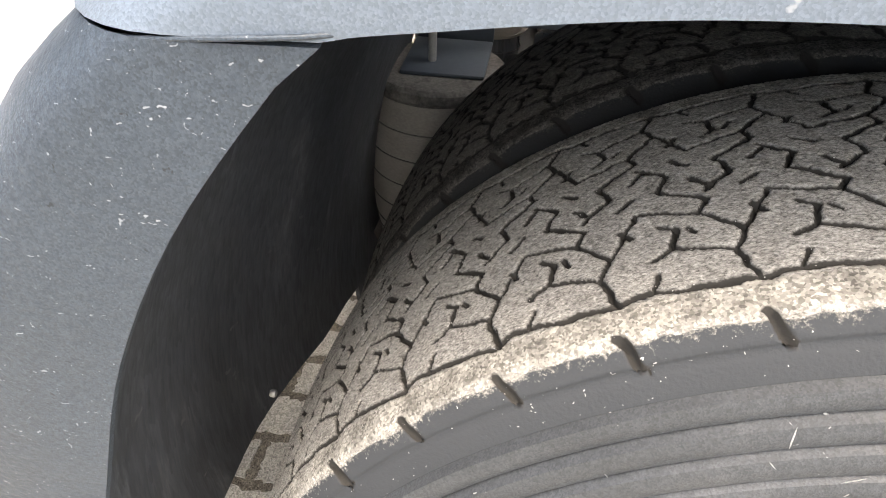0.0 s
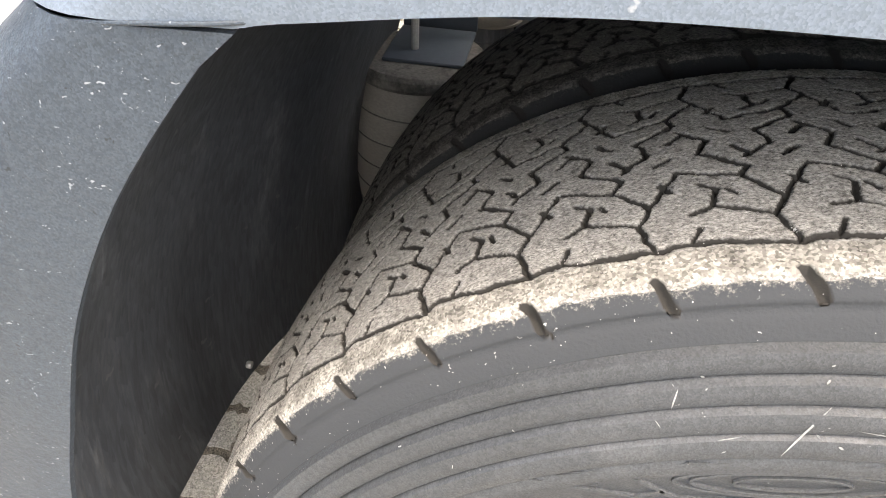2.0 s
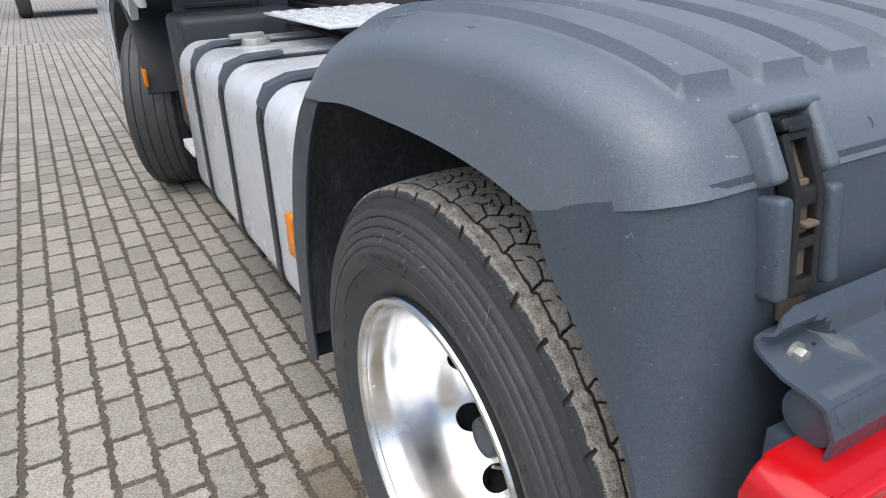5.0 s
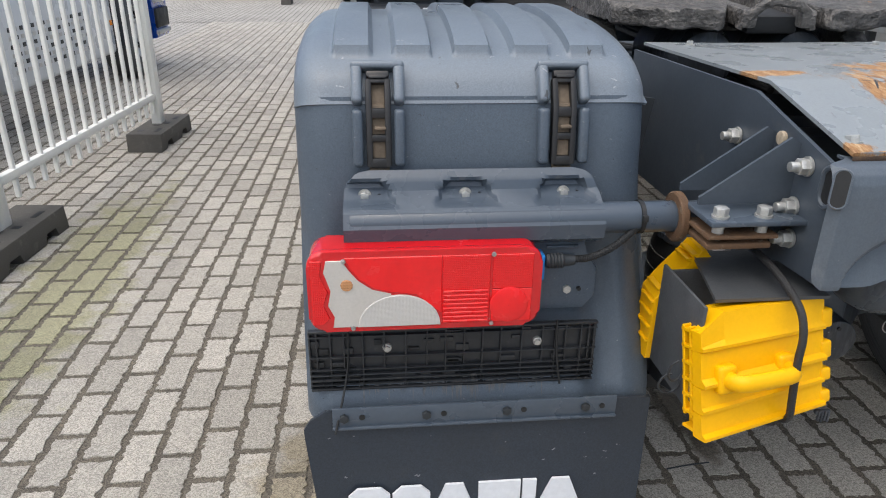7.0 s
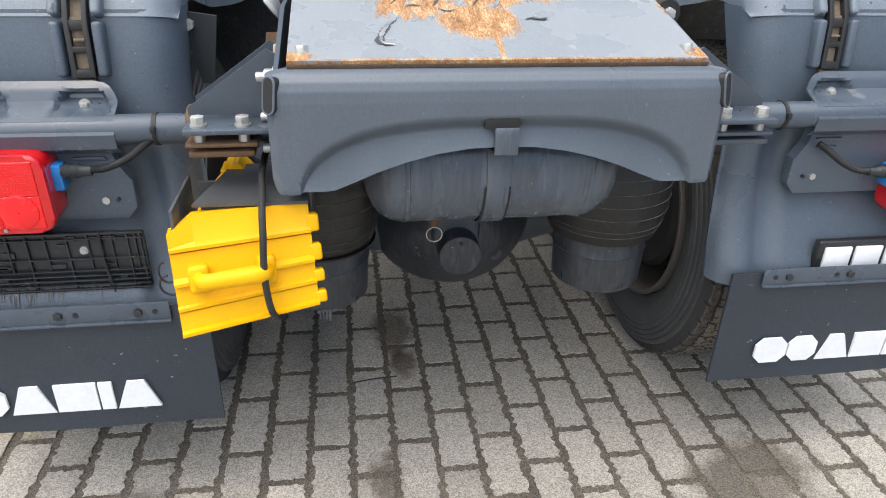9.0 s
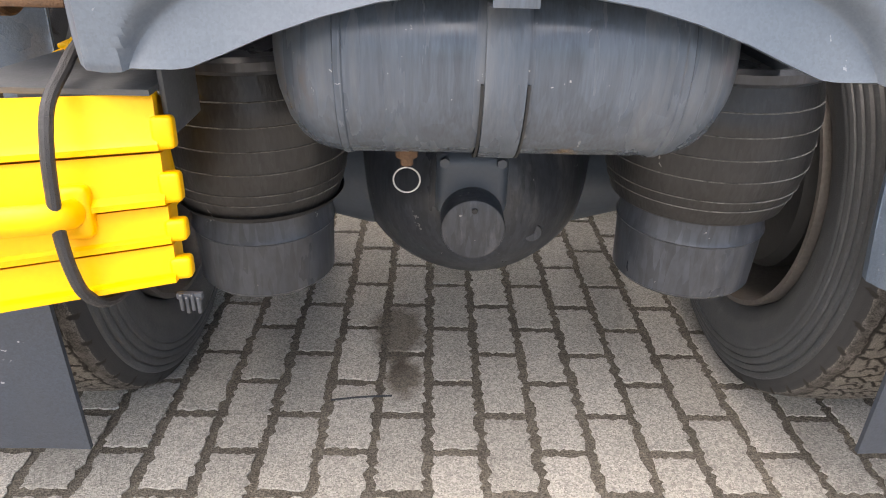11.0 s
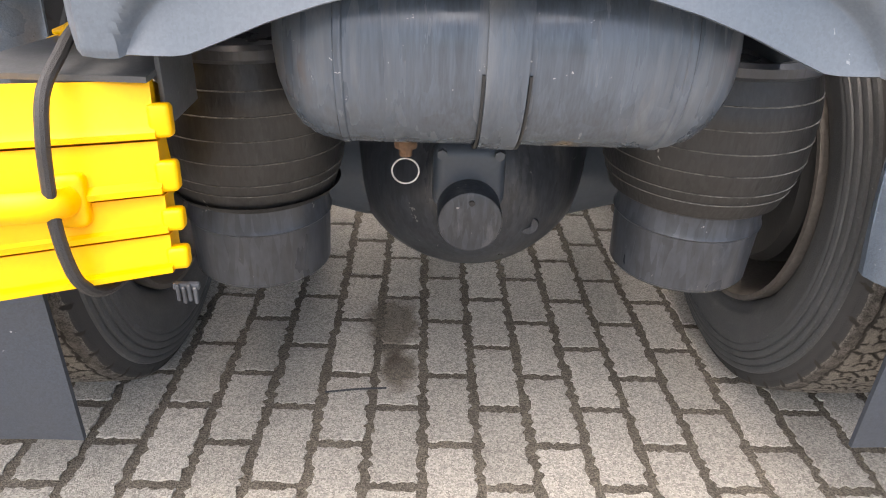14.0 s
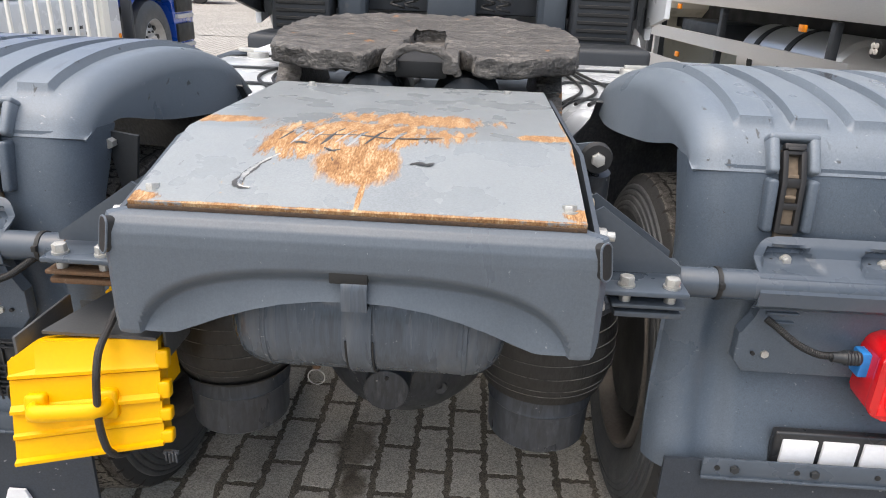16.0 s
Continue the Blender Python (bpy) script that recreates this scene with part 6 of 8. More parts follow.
def air_spring(x, y, z0, z1, zp, rb, rp_, right_lean=0.0, rubber=None):
    bm = bm_new()
    prof = []
    n = 26
    for k in range(n + 1):
        t = k / n
        r = rb * (0.86 + 0.14 * math.sin(min(1, t * 2.2) * math.pi / 2)) * (1 - 0.08 * max(0, t - 0.75) / 0.25)
        prof.append((zp + (z1 - zp) * t, r))
    prof = [(zp - 0.006, rp_ * 0.9), (zp - 0.004, rp_ + 0.012), (zp + 0.006, rp_ + 0.02)] + prof + [(z1 + 0.004, 0.0)]
    add_lathe(bm, prof, "z", (x, y, 0), 56, closed=False)
    b = tpart("air_spring", bm, rubber or BAG, None, "dusty black rubber air spring with moulded rings")
    for t in (0.12, 0.2, 0.36, 0.52, 0.68, 0.84):
        r = rb * (0.86 + 0.14 * math.sin(min(1, t * 2.2) * math.pi / 2)) * (1 - 0.08 * max(0, t - 0.75) / 0.25)
        z = zp + (z1 - zp) * t
        bm = bm_new()
        add_lathe(bm, [(z - 0.0015, r - 0.001), (z - 0.0005, r + 0.0013), (z + 0.0005, r + 0.0013), (z + 0.0015, r - 0.001)], "z", (x, y, 0), 56)
        tpart("moulded_ring", bm, RINGM, b, "dusty moulded ring")
    bm = bm_new()
    add_lathe(bm, [(z0, 0.0), (z0, rp_ * 0.93), (z0 + 0.006, rp_ * 0.97), (zp - 0.05, rp_), (zp - 0.046, rp_ + 0.003), (zp - 0.04, rp_), (zp - 0.005, rp_ * 0.98), (zp - 0.005, 0.0)], "z", (x, y, 0), 56, closed=False)
    tpart("piston", bm, PISTON, b, "grey plastic foot of the air spring")
    bm = bm_new()
    add_cyl(bm, (x + 0.01, y - 0.02, z0 - 0.008), 0.009, 0.03, "z", 8)
    tpart("stud", bm, RUST, b, "rusty stud")
    bm = bm_new()
    add_lathe(bm, [(z1, 0.0), (z1, rb * 0.94), (z1 + 0.006, rb * 0.98), (z1 + 0.018, rb * 0.98), (z1 + 0.024, rb * 0.93), (z1 + 0.024, 0.0)], "z", (x, y, 0), 56, closed=False)
    tpart("top_plate", bm, RINGM if rubber else PISTON, b, "dusty metal top plate")
    return b


air_spring(-0.346, -0.37, 0.438, 0.8, 0.583, 0.146, 0.114)
air_spring(0.366, -0.37, 0.447, 0.8, 0.592, 0.157, 0.117)
for s in (-1, 1):
    air_spring(s * 0.515, 0.43, 0.38, 0.745, 0.48, 0.103, 0.085, rubber=BAG_DUSTY_LIT)
    # bracket and air pipe above the front springs
    bm = bm_new()
    add_box(bm, (s * 0.49, 0.42, 0.772), (0.14, 0.12, 0.006), 0.002)
    add_box(bm, (s * 0.41, 0.42, 0.83), (0.008, 0.12, 0.12), 0.002)
    b2 = tpart("spring_bracket", bm, FRAMEP, None, "steel bracket on the frame")
    bm = bm_new()
    add_cyl(bm, (s * 0.515, 0.44, 0.81), 0.006, 0.07, "z", 10)
    tpart("stud", bm, ZINC, b2)
    bm = bm_new()
    add_tube(bm, curve([(s * 0.46, 0.52, 0.865), (s * 0.47, 0.45, 0.875), (s * 0.46, 0.37, 0.88), (s * 0.43, 0.28, 0.92), (s * 0.41, 0.2, 0.99)], 8), 0.009, 10)
    tpart("air_pipe", bm, BLACK, b2, "black air pipe")
    bm = bm_new()
    add_lathe(bm, [(-0.012, 0.008), (-0.012, 0.018), (0.012, 0.018), (0.012, 0.008)], "x", (s * 0.41, 0.4, 0.86), 24)
    tpart("pipe_clip", bm, FRAMEP, b2)
    bm = bm_new()
    add_box(bm, (s * 0.47, 0.2, 0.93), (0.05, 0.09, 0.02), 0.004, m=Matrix.Rotation(0.5, 4, "X"))
    add_cyl(bm, (s * 0.47, 0.24, 0.92), 0.018, 0.05, "x", 12)
    tpart("valve", bm, RUST, b2, "rusty valve lever")
# suspension beams under the frame, dark behind the springs
for s in (-1, 1):
    bm = bm_new()
    add_box(bm, (s * 0.43, 0.02, 0.4), (0.09, 0.72, 0.045), 0.01)
    tpart("spring_beam", bm, BLACK, None)

# ---- fifth wheel and what lies behind the cab ----
bm = bm_new()
outline = []
for k in range(40):
    a = math.pi * k / 39
    outline.append((0.47 * math.cos(a), 0.62 + 0.36 * math.sin(a)))
left_rear = [(-0.47, 0.45), (-0.44, 0.27), (-0.3, 0.19), (-0.16, 0.175), (-0.09, 0.3), (-0.055, 0.42), (-0.055, 0.6)]
outline += left_rear + [(-x, y) for x, y in left_rear[::-1]]
TILT = Matrix.Translation((0, 0.55, 1.262)) @ Matrix.Rotation(radians(4.5), 4, "X") @ Matrix.Translation((0, -0.55, 0))
add_prism(bm, [(x + 0.02, y) for x, y in outline], "z", -0.055, 0.0, 0.008)
bmesh.ops.triangulate(bm, faces=[f for f in bm.faces if len(f.verts) > 4])
bmesh.ops.subdivide_edges(bm, edges=[e for e in bm.edges if e.calc_length() > 0.05], cuts=2, use_grid_fill=True)
bmesh.ops.triangulate(bm, faces=[f for f in bm.faces if len(f.verts) > 4])
bmesh.ops.subdivide_edges(bm, edges=[e for e in bm.edges if e.calc_length() > 0.02], cuts=2, use_grid_fill=True)
for v in bm.verts:
    p = v.co.copy()
    side = 1.0 if p.z < -0.006 else 0.3
    v.co.z += 0.006 * noise.noise(p * 9) + 0.006 * noise.noise(p * 31) + 0.004 * noise.noise(p * 70)
    v.co.x += side * (0.009 * noise.noise(p * 24 + Vector((5, 0, 0))) + 0.005 * noise.noise(p * 60))
    v.co.y += side * (0.009 * noise.noise(p * 24 + Vector((0, 7, 0))) + 0.005 * noise.noise(p * 60))
bmesh.ops.transform(bm, matrix=TILT, verts=bm.verts)
fw = tpart("fifth_wheel", bm, GREASE, None, "worn greasy steel fifth wheel coupling plate", smooth=50)
bm = bm_new()
add_box(bm, (0.02, 0.54, -0.06), (0.34, 0.46, 0.05), 0.02)
add_box(bm, (-0.065, 0.3, -0.025), (0.045, 0.26, 0.05), 0.01)
add_box(bm, (0.105, 0.3, -0.025), (0.045, 0.26, 0.05), 0.01)
bmesh.ops.transform(bm, matrix=TILT, verts=bm.verts)
tpart("coupling_jaw", bm, GREASE, fw, "dark coupling jaw housing")
bm = bm_new()
add_tube(bm, curve([(-0.085, 0.19, -0.05), (-0.07, 0.18, -0.018), (-0.03, 0.18, 0.012), (0.02, 0.18, 0.02), (0.07, 0.18, 0.012), (0.11, 0.18, -0.018), (0.125, 0.19, -0.05)], 6), 0.013, 12)
for v in bm.verts:
    v.co += Vector((0, 0.006, 0.006)) * noise.noise(v.co * 40)
bmesh.ops.transform(bm, matrix=TILT, verts=bm.verts)
tpart("throat_arch", bm, GREASE, fw, "worn steel arch over the throat")
bm = bm_new()
add_box(bm, (0.02, 0.28, -0.045), (0.15, 0.16, 0.05), 0.01)
bmesh.ops.transform(bm, matrix=TILT, verts=bm.verts)
tpart("throat", bm, BLACK, fw, "dark greasy throat")
for s in (-1, 1):
    bm = bm_new()
    add_prism(bm, [(0.3, 1.06), (0.82, 1.06), (0.66, 1.21), (0.46, 1.21)], "x", s * 0.36, s * 0.44, 0.008)
    tpart("pivot_bracket", bm, GREASE, fw, "cast bracket under the coupling")
    bm = bm_new()
    add_box(bm, (s * 0.33, 0.56, 1.062), (0.14, 0.8, 0.012), 0.003)
    tpart("mounting_plate", bm, FRAMEP, fw, "")
    # two ribbed grey cylinders between the rails
    bm = bm_new()
    prof = [(0.26, 0.0), (0.26, 0.06), (0.27, 0.085), (0.3, 0.1)]
    for k in range(5):
        prof += [(0.32 + k * 0.03, 0.105), (0.33 + k * 0.03, 0.1), (0.335 + k * 0.03, 0.1)]
    prof += [(0.6, 0.1), (0.6, 0.0)]
    add_lathe(bm, prof, "y", (0.01 + s * 0.14, 0.0, 1.08), 32, closed=False)
    tpart("brake_cylinder", bm, PISTON, None, "grey ribbed cylinder between the rails")
rs = random.Random(2)
for k in range(9):
    bm = bm_new()
    x = rs.uniform(-0.3, 0.3)
    add_tube(bm, curve([(x, 0.2, 1.0 + rs.uniform(0, 0.05)), (x + rs.uniform(-0.15, 0.15), 0.6, 1.02 + rs.uniform(0, 0.05)), (x + rs.uniform(-0.1, 0.1), 1.2, 1.02), (x, 1.9, 1.06)], 6), 0.011, 8)
    tpart("hose", bm, BLACK, None, "black hose along the frame")
# coiled air and light lines hanging at the cab
for k, (x, c) in enumerate(((-0.28, BLACK), (-0.2, BLACK), (0.22, BLACK), (0.3, BLACK))):
    bm = bm_new()
    pts = []
    for i in range(150):
        t = i / 149
        a = t * 11 * 2 * math.pi
        pts.append((x + 0.035 * math.cos(a), 2.25 + 0.035 * math.sin(a) - 0.25 * math.sin(t * 3.1) * (k % 2), 1.75 - 0.5 * t))
    add_tube(bm, pts, 0.007, 6)
    tpart("coiled_line", bm, c, None, "black coiled trailer line")
# aluminium walkway plates with raised dots between the tanks
for s in (-0.55, 0.3):
    bm = bm_new()
    add_box(bm, (s, 1.75, 1.085), (0.55, 0.75, 0.01), 0.003)
    for i in range(8):
        for j in range(10):
            add_box(bm, (s - 0.24 + i * 0.068, 1.42 + j * 0.072, 1.092), (0.03, 0.02, 0.008), 0.0)
    tpart("walkway", bm, WHITE, None, "pale dotted walkway plate")

# ---- tanks, cab and front of the truck ----
STRAP = mat("black_strap", (0.03, 0.034, 0.038), 0.5, var=0.2, bump=0.2, dirt=(0.1, 0.1, 0.1), dirt_amount=0.2, dirt_scale=15)
TANKW = mat("white_tank_paint", (0.58, 0.61, 0.64), 0.28, var=0.03, scale=4, fine=150, bump=0.03, dirt=(0.68, 0.7, 0.71), dirt_amount=0.2, dirt_scale=3, coat=0.3)
CABDARK = mat("dark_cab_trim", (0.03, 0.035, 0.042), 0.5, var=0.2, scale=10, bump=0.2, dirt=(0.1, 0.1, 0.1), dirt_amount=0.25, dirt_scale=9)


def rounded_section(x0, x1, z0, z1, r, n=8):
    pts = []
    for cx, cz, a0 in ((x1 - r, z1 - r, 0), (x0 + r, z1 - r, 90), (x0 + r, z0 + r, 180), (x1 - r, z0 + r, 270)):
        for k in range(n + 1):
            a = radians(a0 + 90 * k / n)
            pts.append((cx + r * math.cos(a), cz + r * math.sin(a)))
    return pts


def tank_bm(x0, x1, z0, z1, y0, y1, r, round_end):
    bm = bm_new()
    rings = []
    steps = [(y0 + round_end * (1 - math.cos(a)), round_end * (1 - math.sin(a))) for a in np.linspace(0, math.pi / 2, 6)]
    steps = steps + [(y1 - (y - y0), d) for y, d in steps[::-1]]
    for y, d in steps:
        rings.append([bm.verts.new((x, y, z)) for x, z in rounded_section(x0 + d, x1 - d, z0 + d, z1 - d, max(0.02, r - d * 0.5))])
    for a, b in zip(rings, rings[1:]):
        n = len(a)
        for k in range(n):
            bm.faces.new((a[k], a[(k + 1) % n], b[(k + 1) % n], b[k]))
    bm.faces.new(rings[0]), bm.faces.new(rings[-1][::-1])
    return bm


def strap_bm(x0, x1, z0, z1, r, y, wide, thick):
    bm = bm_new()
    inner = rounded_section(x0 - 0.001, x1 + 0.001, z0 - 0.001, z1 + 0.001, r)
    outer_ = rounded_section(x0 - thick, x1 + thick, z0 - thick, z1 + thick, r + thick)
    loops = [[bm.verts.new((x, yy, z)) for x, z in pts] for yy, pts in ((y - wide, inner), (y - wide, outer_), (y + wide, outer_), (y + wide, inner))]
    n = len(inner)
    for a, b in zip(loops, loops[1:] + loops[:1]):
        for k in range(n):
            bm.faces.new((a[k], a[(k + 1) % n], b[(k + 1) % n], b[k]))
    return bm


for right in (False, True):
    T = (-1.19, -0.5, 0.365, 1.0)
    t = tpart("fuel_tank", tank_bm(*T, 0.735, 2.19, 0.1, 0.05), TANKW, None, "white painted fuel tank held by black straps", right)
    for y in (0.985, 1.425, 1.865):
        tpart("strap", strap_bm(*T, 0.1, y, 0.019, 0.009), STRAP, t, "black tank strap", right)
        bm = bm_new()
        add_prism(bm, [(-1.19, 0.9), (-1.19, 0.955), (-1.165, 1.0), (-1.1, 1.022), (-0.98, 1.026), (-0.98, 1.012), (-1.1, 1.008), (-1.15, 0.985), (-1.17, 0.94), (-1.175, 0.9)], "y", y - 0.028, y + 0.028, 0.003)
        tpart("strap_shoe", bm, GREY_DULL, t, "grey strap corner shoe", right)
        bm = bm_new()
        add_box(bm, (-0.9, y, 0.345), (0.5, 0.07, 0.03), 0.006)
        add_box(bm, (-1.08, y - 0.03, 0.33), (0.04, 0.02, 0.05), 0.004)
        tpart("tank_bracket", bm, BLACK, t, "", right)
    bm = bm_new()
    add_cyl(bm, (-0.95, 1.84, 1.012), 0.055, 0.03, "z", 24, bevel=0.006)
    add_box(bm, (-0.98, 1.84, 1.035), (0.13, 0.03, 0.02), 0.006)
    tpart("filler_cap", bm, ZINC, t, "grey filler cap", right)
    # thin lines laid over the tank
    bm = bm_new()
    for k in range(3):
        add_tube(bm, curve([(-0.5 - 0.05 * k, 0.84, 1.008), (-0.62 - 0.06 * k, 1.2, 1.01), (-0.6 - 0.03 * k, 1.8, 1.012), (-0.7, 2.3, 1.03)], 8), 0.007, 8)
    o = tpart("tank_hose", bm, BLACK, t, "black hoses over the tank", right)
    # dark panel between tank and front wheel with marker and step
    bm = bm_new()
    add_box(bm, (-0.86, 2.44, 0.82), (0.56, 0.4, 0.52), 0.03, 3)
    s = tpart("battery_box", bm, CABDARK, None, "dark plastic box ahead of the tank", right)
    bm = bm_new()
    add_box(bm, (-1.147, 2.37, 0.735), (0.018, 0.05, 0.115), 0.004)
    tpart("side_marker", bm, ORANGE, s, "orange side marker lamp", right)
    bm = bm_new()
    add_prism(bm, [(2.4, 0.46), (2.62, 0.46), (2.62, 0.5), (2.4, 0.475)], "x", -1.16, -0.9, 0.004)
    tpart("step", bm, WHITE, s, "pale step plate", right)
    # cab side, arch over the front wheel
    bm = bm_new()
    add_prism(bm, [(2.72, 1.1), (2.82, 1.12), (3.02, 1.16), (3.1, 1.02), (3.2, 1.06), (3.42, 1.13), (3.68, 1.15), (3.95, 1.12), (4.15, 1.02), (4.3, 0.7), (4.35, 0.35), (5.05, 0.35), (5.1, 1.6), (4.9, 2.5), (4.7, 3.1), (2.95, 3.2), (2.78, 2.8)], "x", -1.23, -1.19, 0.01)
    c = tpart("cab_side", bm, TANKW, None, "white side of the cab", right)
    bm = bm_new()
    pts = [(3.68 + 0.6 * math.cos(a), AXLE_Z + 0.6 * math.sin(a)) for a in np.linspace(radians(15), radians(165), 24)]
    pts += [(3.68 + 0.66 * math.cos(a), AXLE_Z + 0.66 * math.sin(a)) for a in np.linspace(radians(165), radians(15), 24)]
    add_prism(bm, pts, "x", -1.22, -0.75)
    tpart("front_mudguard", bm, CABDARK, c, "dark front mudguard", right)
    bm = bm_new()
    add_box(bm, (-1.225, 3.05, 0.74), (0.02, 0.06, 0.09), 0.005)
    tpart("side_marker", bm, ORANGE, c, "", right)
    # intake stack with louvres behind the cab
    bm = bm_new()
    add_box(bm, (-0.9, 2.66, 1.45), (0.36, 0.2, 0.9), 0.02, 3)
    st = tpart("intake_box", bm, CABDARK, None, "black louvred box behind the cab", right)
    for k in range(18):
        bm = bm_new()
        add_box(bm, (-0.9, 2.556, 1.06 + k * 0.045), (0.3, 0.012, 0.02), 0.003, 1)
        tpart("louvre", bm, BLACK, st, "", right)
# cab back wall and roof
bm = bm_new()
add_box(bm, (0, 2.84, 2.15), (2.3, 0.06, 1.9), 0.02)
cb = tpart("cab_back", bm, CABDARK, None, "dark back wall of the cab")
bm = bm_new()
add_box(bm, (0, 3.9, 3.15), (2.36, 2.0, 0.1), 0.04)
tpart("cab_roof", bm, TANKW, cb)
bm = bm_new()
add_box(bm, (0, 5.05, 1.6), (2.4, 0.06, 2.4), 0.02)
tpart("cab_front", bm, TANKW, cb)
for x, w, z0, z1 in ((-0.55, 0.06, 1.1, 2.2), (0.55, 0.06, 1.1, 2.2), (-0.62, 0.16, 1.05, 1.45), (0.62, 0.16, 1.05, 1.45), (0.0, 0.3, 1.1, 1.4)):
    bm = bm_new()
    add_box(bm, (x, 2.72, (z0 + z1) / 2), (w, 0.12, z1 - z0), 0.02)
    tpart("cab_strut", bm, FRAMEP, cb, "grey strut behind the cab")
# white wind deflector edges
for s in (-1, 1):
    bm = bm_new()
    add_prism(bm, [(2.3, 1.25), (2.8, 1.15), (2.8, 3.2), (2.35, 3.1)], "x", s * 1.19, s * 1.22, 0.005)
    tpart("side_deflector", bm, CABDARK if s < 0 else TANKW, cb, "side wind deflector")
# engine and gearbox close the view under the cab
bm = bm_new()
add_box(bm, (0, 3.3, 0.8), (0.7, 1.9, 0.6), 0.08, 3)
tpart("gearbox", bm, BLACK, None)
bm = bm_new()
add_box(bm, (0.05, 4.9, 0.55), (2.3, 0.3, 0.5), 0.05)
tpart("bumper", bm, CABDARK, None)

# ---- wheel chocks in their holder, left of the frame end ----
YEL = mat("yellow_chock_plastic", (0.82, 0.43, 0.001), 0.38, spec=0.25, var=0.05, scale=8, fine=160, bump=0.08, dirt=(0.68, 0.36, 0.01), dirt_amount=0.2, dirt_scale=12)
HOLD = mat("holder_sheet", (0.075, 0.08, 0.085), 0.45, 0.2, var=0.2, scale=20, fine=250, bump=0.15, dirt=(0.25, 0.25, 0.24), dirt_amount=0.18, dirt_scale=60)
# the holder hangs from the frame side
bm = bm_new()
add_prism(bm, [(-0.545, -0.755), (-0.345, -0.755), (-0.345, -0.6), (-0.39, -0.56), (-0.5, -0.56)], "z", 0.842, 0.848)
hold = tpart("chock_holder", bm, HOLD, None, "dark sheet steel chock holder")
bm = bm_new()
add_box(bm, (-0.575, -0.7, 0.75), (0.006, 0.17, 0.2), 0.002)
tpart("holder_side", bm, HOLD, hold)
bm = bm_new()
add_box(bm, (-0.342, -0.68, 0.84), (0.006, 0.1, 0.1), 0.002)
tpart("holder_side", bm, HOLD, hold)
bm = bm_new()
add_box(bm, (-0.5, -0.6, 0.735), (0.13, 0.006, 0.19), 0.002)
tpart("holder_back", bm, HOLD, hold)
bolt((-0.36, -0.6, 0.846), hold, scale=0.8)


def add_loft(bm, a, b):
    """A closed body between two outlines with as many points each."""
    va, vb = [bm.verts.new(p) for p in a], [bm.verts.new(p) for p in b]
    n = len(va)
    bm.faces.new(va[::-1]), bm.faces.new(vb)
    for i in range(n):
        bm.faces.new((va[i], va[(i + 1) % n], vb[(i + 1) % n], vb[i]))


def chock_parts(ob, m, w, d, left, right):
    """A wheel chock seen from its stepped base: overlapping boards, notched along one side, open cells along the other. left, right: (top, bottom) at those sides."""
    def at(side, share):
        top, low = left if side < 0 else right
        return top + (low - top) * share
    def drop(x):
        # the upper corner on the open side is cut off
        return 0.032 * max(0.0, 1 - (x + w / 2) / (0.17 * w))
    back = d / 2 - 0.045
    bm = bm_new()
    sec = []
    for x in (-w / 2 + 0.018, -w / 2 + 0.17 * w, w / 2 - 0.014):
        f = (x + w / 2) / w
        top, low = left[0] + (right[0] - left[0]) * f - drop(x), left[1] + (right[1] - left[1]) * f
        sec.append([(x, y, z) for y, z in ((-d / 2 + 0.018, top - 0.002), (back, top - 0.006), (back, low + 0.006), (-d / 2 + 0.018, low + 0.002))])
    add_loft(bm, sec[0], sec[1]), add_loft(bm, sec[1], sec[2])
    part("body", place(bm, m), YEL, ob)
    for k, (a, b) in enumerate(((0.0, 0.3), (0.3, 0.58), (0.58, 0.79), (0.79, 1.0))):
        lip = 0.007 + 0.004 * (k % 2)
        sec = []
        for x in (-w / 2, -w / 2 + 0.17 * w, w / 2 - 0.013):
            f = (x + w / 2) / w
            z1, z0 = at(-1, a) * (1 - f) + at(1, a) * f, at(-1, b) * (1 - f) + at(1, b) * f
            if k == 0:
                z1 -= drop(x)
            front = -d / 2 - 0.002
            sec.append([(x, y, z) for y, z in ((front, z1 - 0.002), (front - 0.002, z0 + (z1 - z0) * 0.25), (front - lip, z0 + 0.007), (front - lip + 0.001, z0 + 0.001), (front + 0.004, z0), (-d / 2 + 0.02, z0), (-d / 2 + 0.02, z1 - 0.002))])
        bm = bm_new()
        add_loft(bm, sec[0], sec[1]), add_loft(bm, sec[1], sec[2])
        bmesh.ops.remove_doubles(bm, verts=bm.verts, dist=1e-5)
        part("board", place(bm, m), YEL, ob, smooth=40)
        t0, t1 = at(1, b) + 0.001, at(1, b) + (at(1, a) - at(1, b)) * 0.6
        bm = bm_new()
        add_box(bm, (w / 2 - 0.008, -d / 2 + 0.006, (t0 + t1) / 2), (0.022, 0.026, t1 - t0), 0.005, 3)
        part("tooth", place(bm, m), YEL, ob)
    for k in range(7):
        z = at(-1, (k + 1.3) / 7.6)
        bm = bm_new()
        add_box(bm, (-w / 2 + 0.012, (back - d / 2) / 2, z), (0.022, back + d / 2 - 0.008, 0.006), 0.001, 1)
        part("cell_wall", place(bm, m), YEL, ob)
    for k in range(3):
        y = -d / 2 + (k + 0.5) * (back + d / 2) / 3
        bm = bm_new()
        add_box(bm, (-w / 2 + 0.012, y, sum(left) / 2), (0.022, 0.006, left[0] - left[1] - 0.06), 0.001, 1)
        part("cell_wall", place(bm, m), YEL, ob)


def place(bm, m):
    bmesh.ops.transform(bm, matrix=m, verts=bm.verts)
    return bm


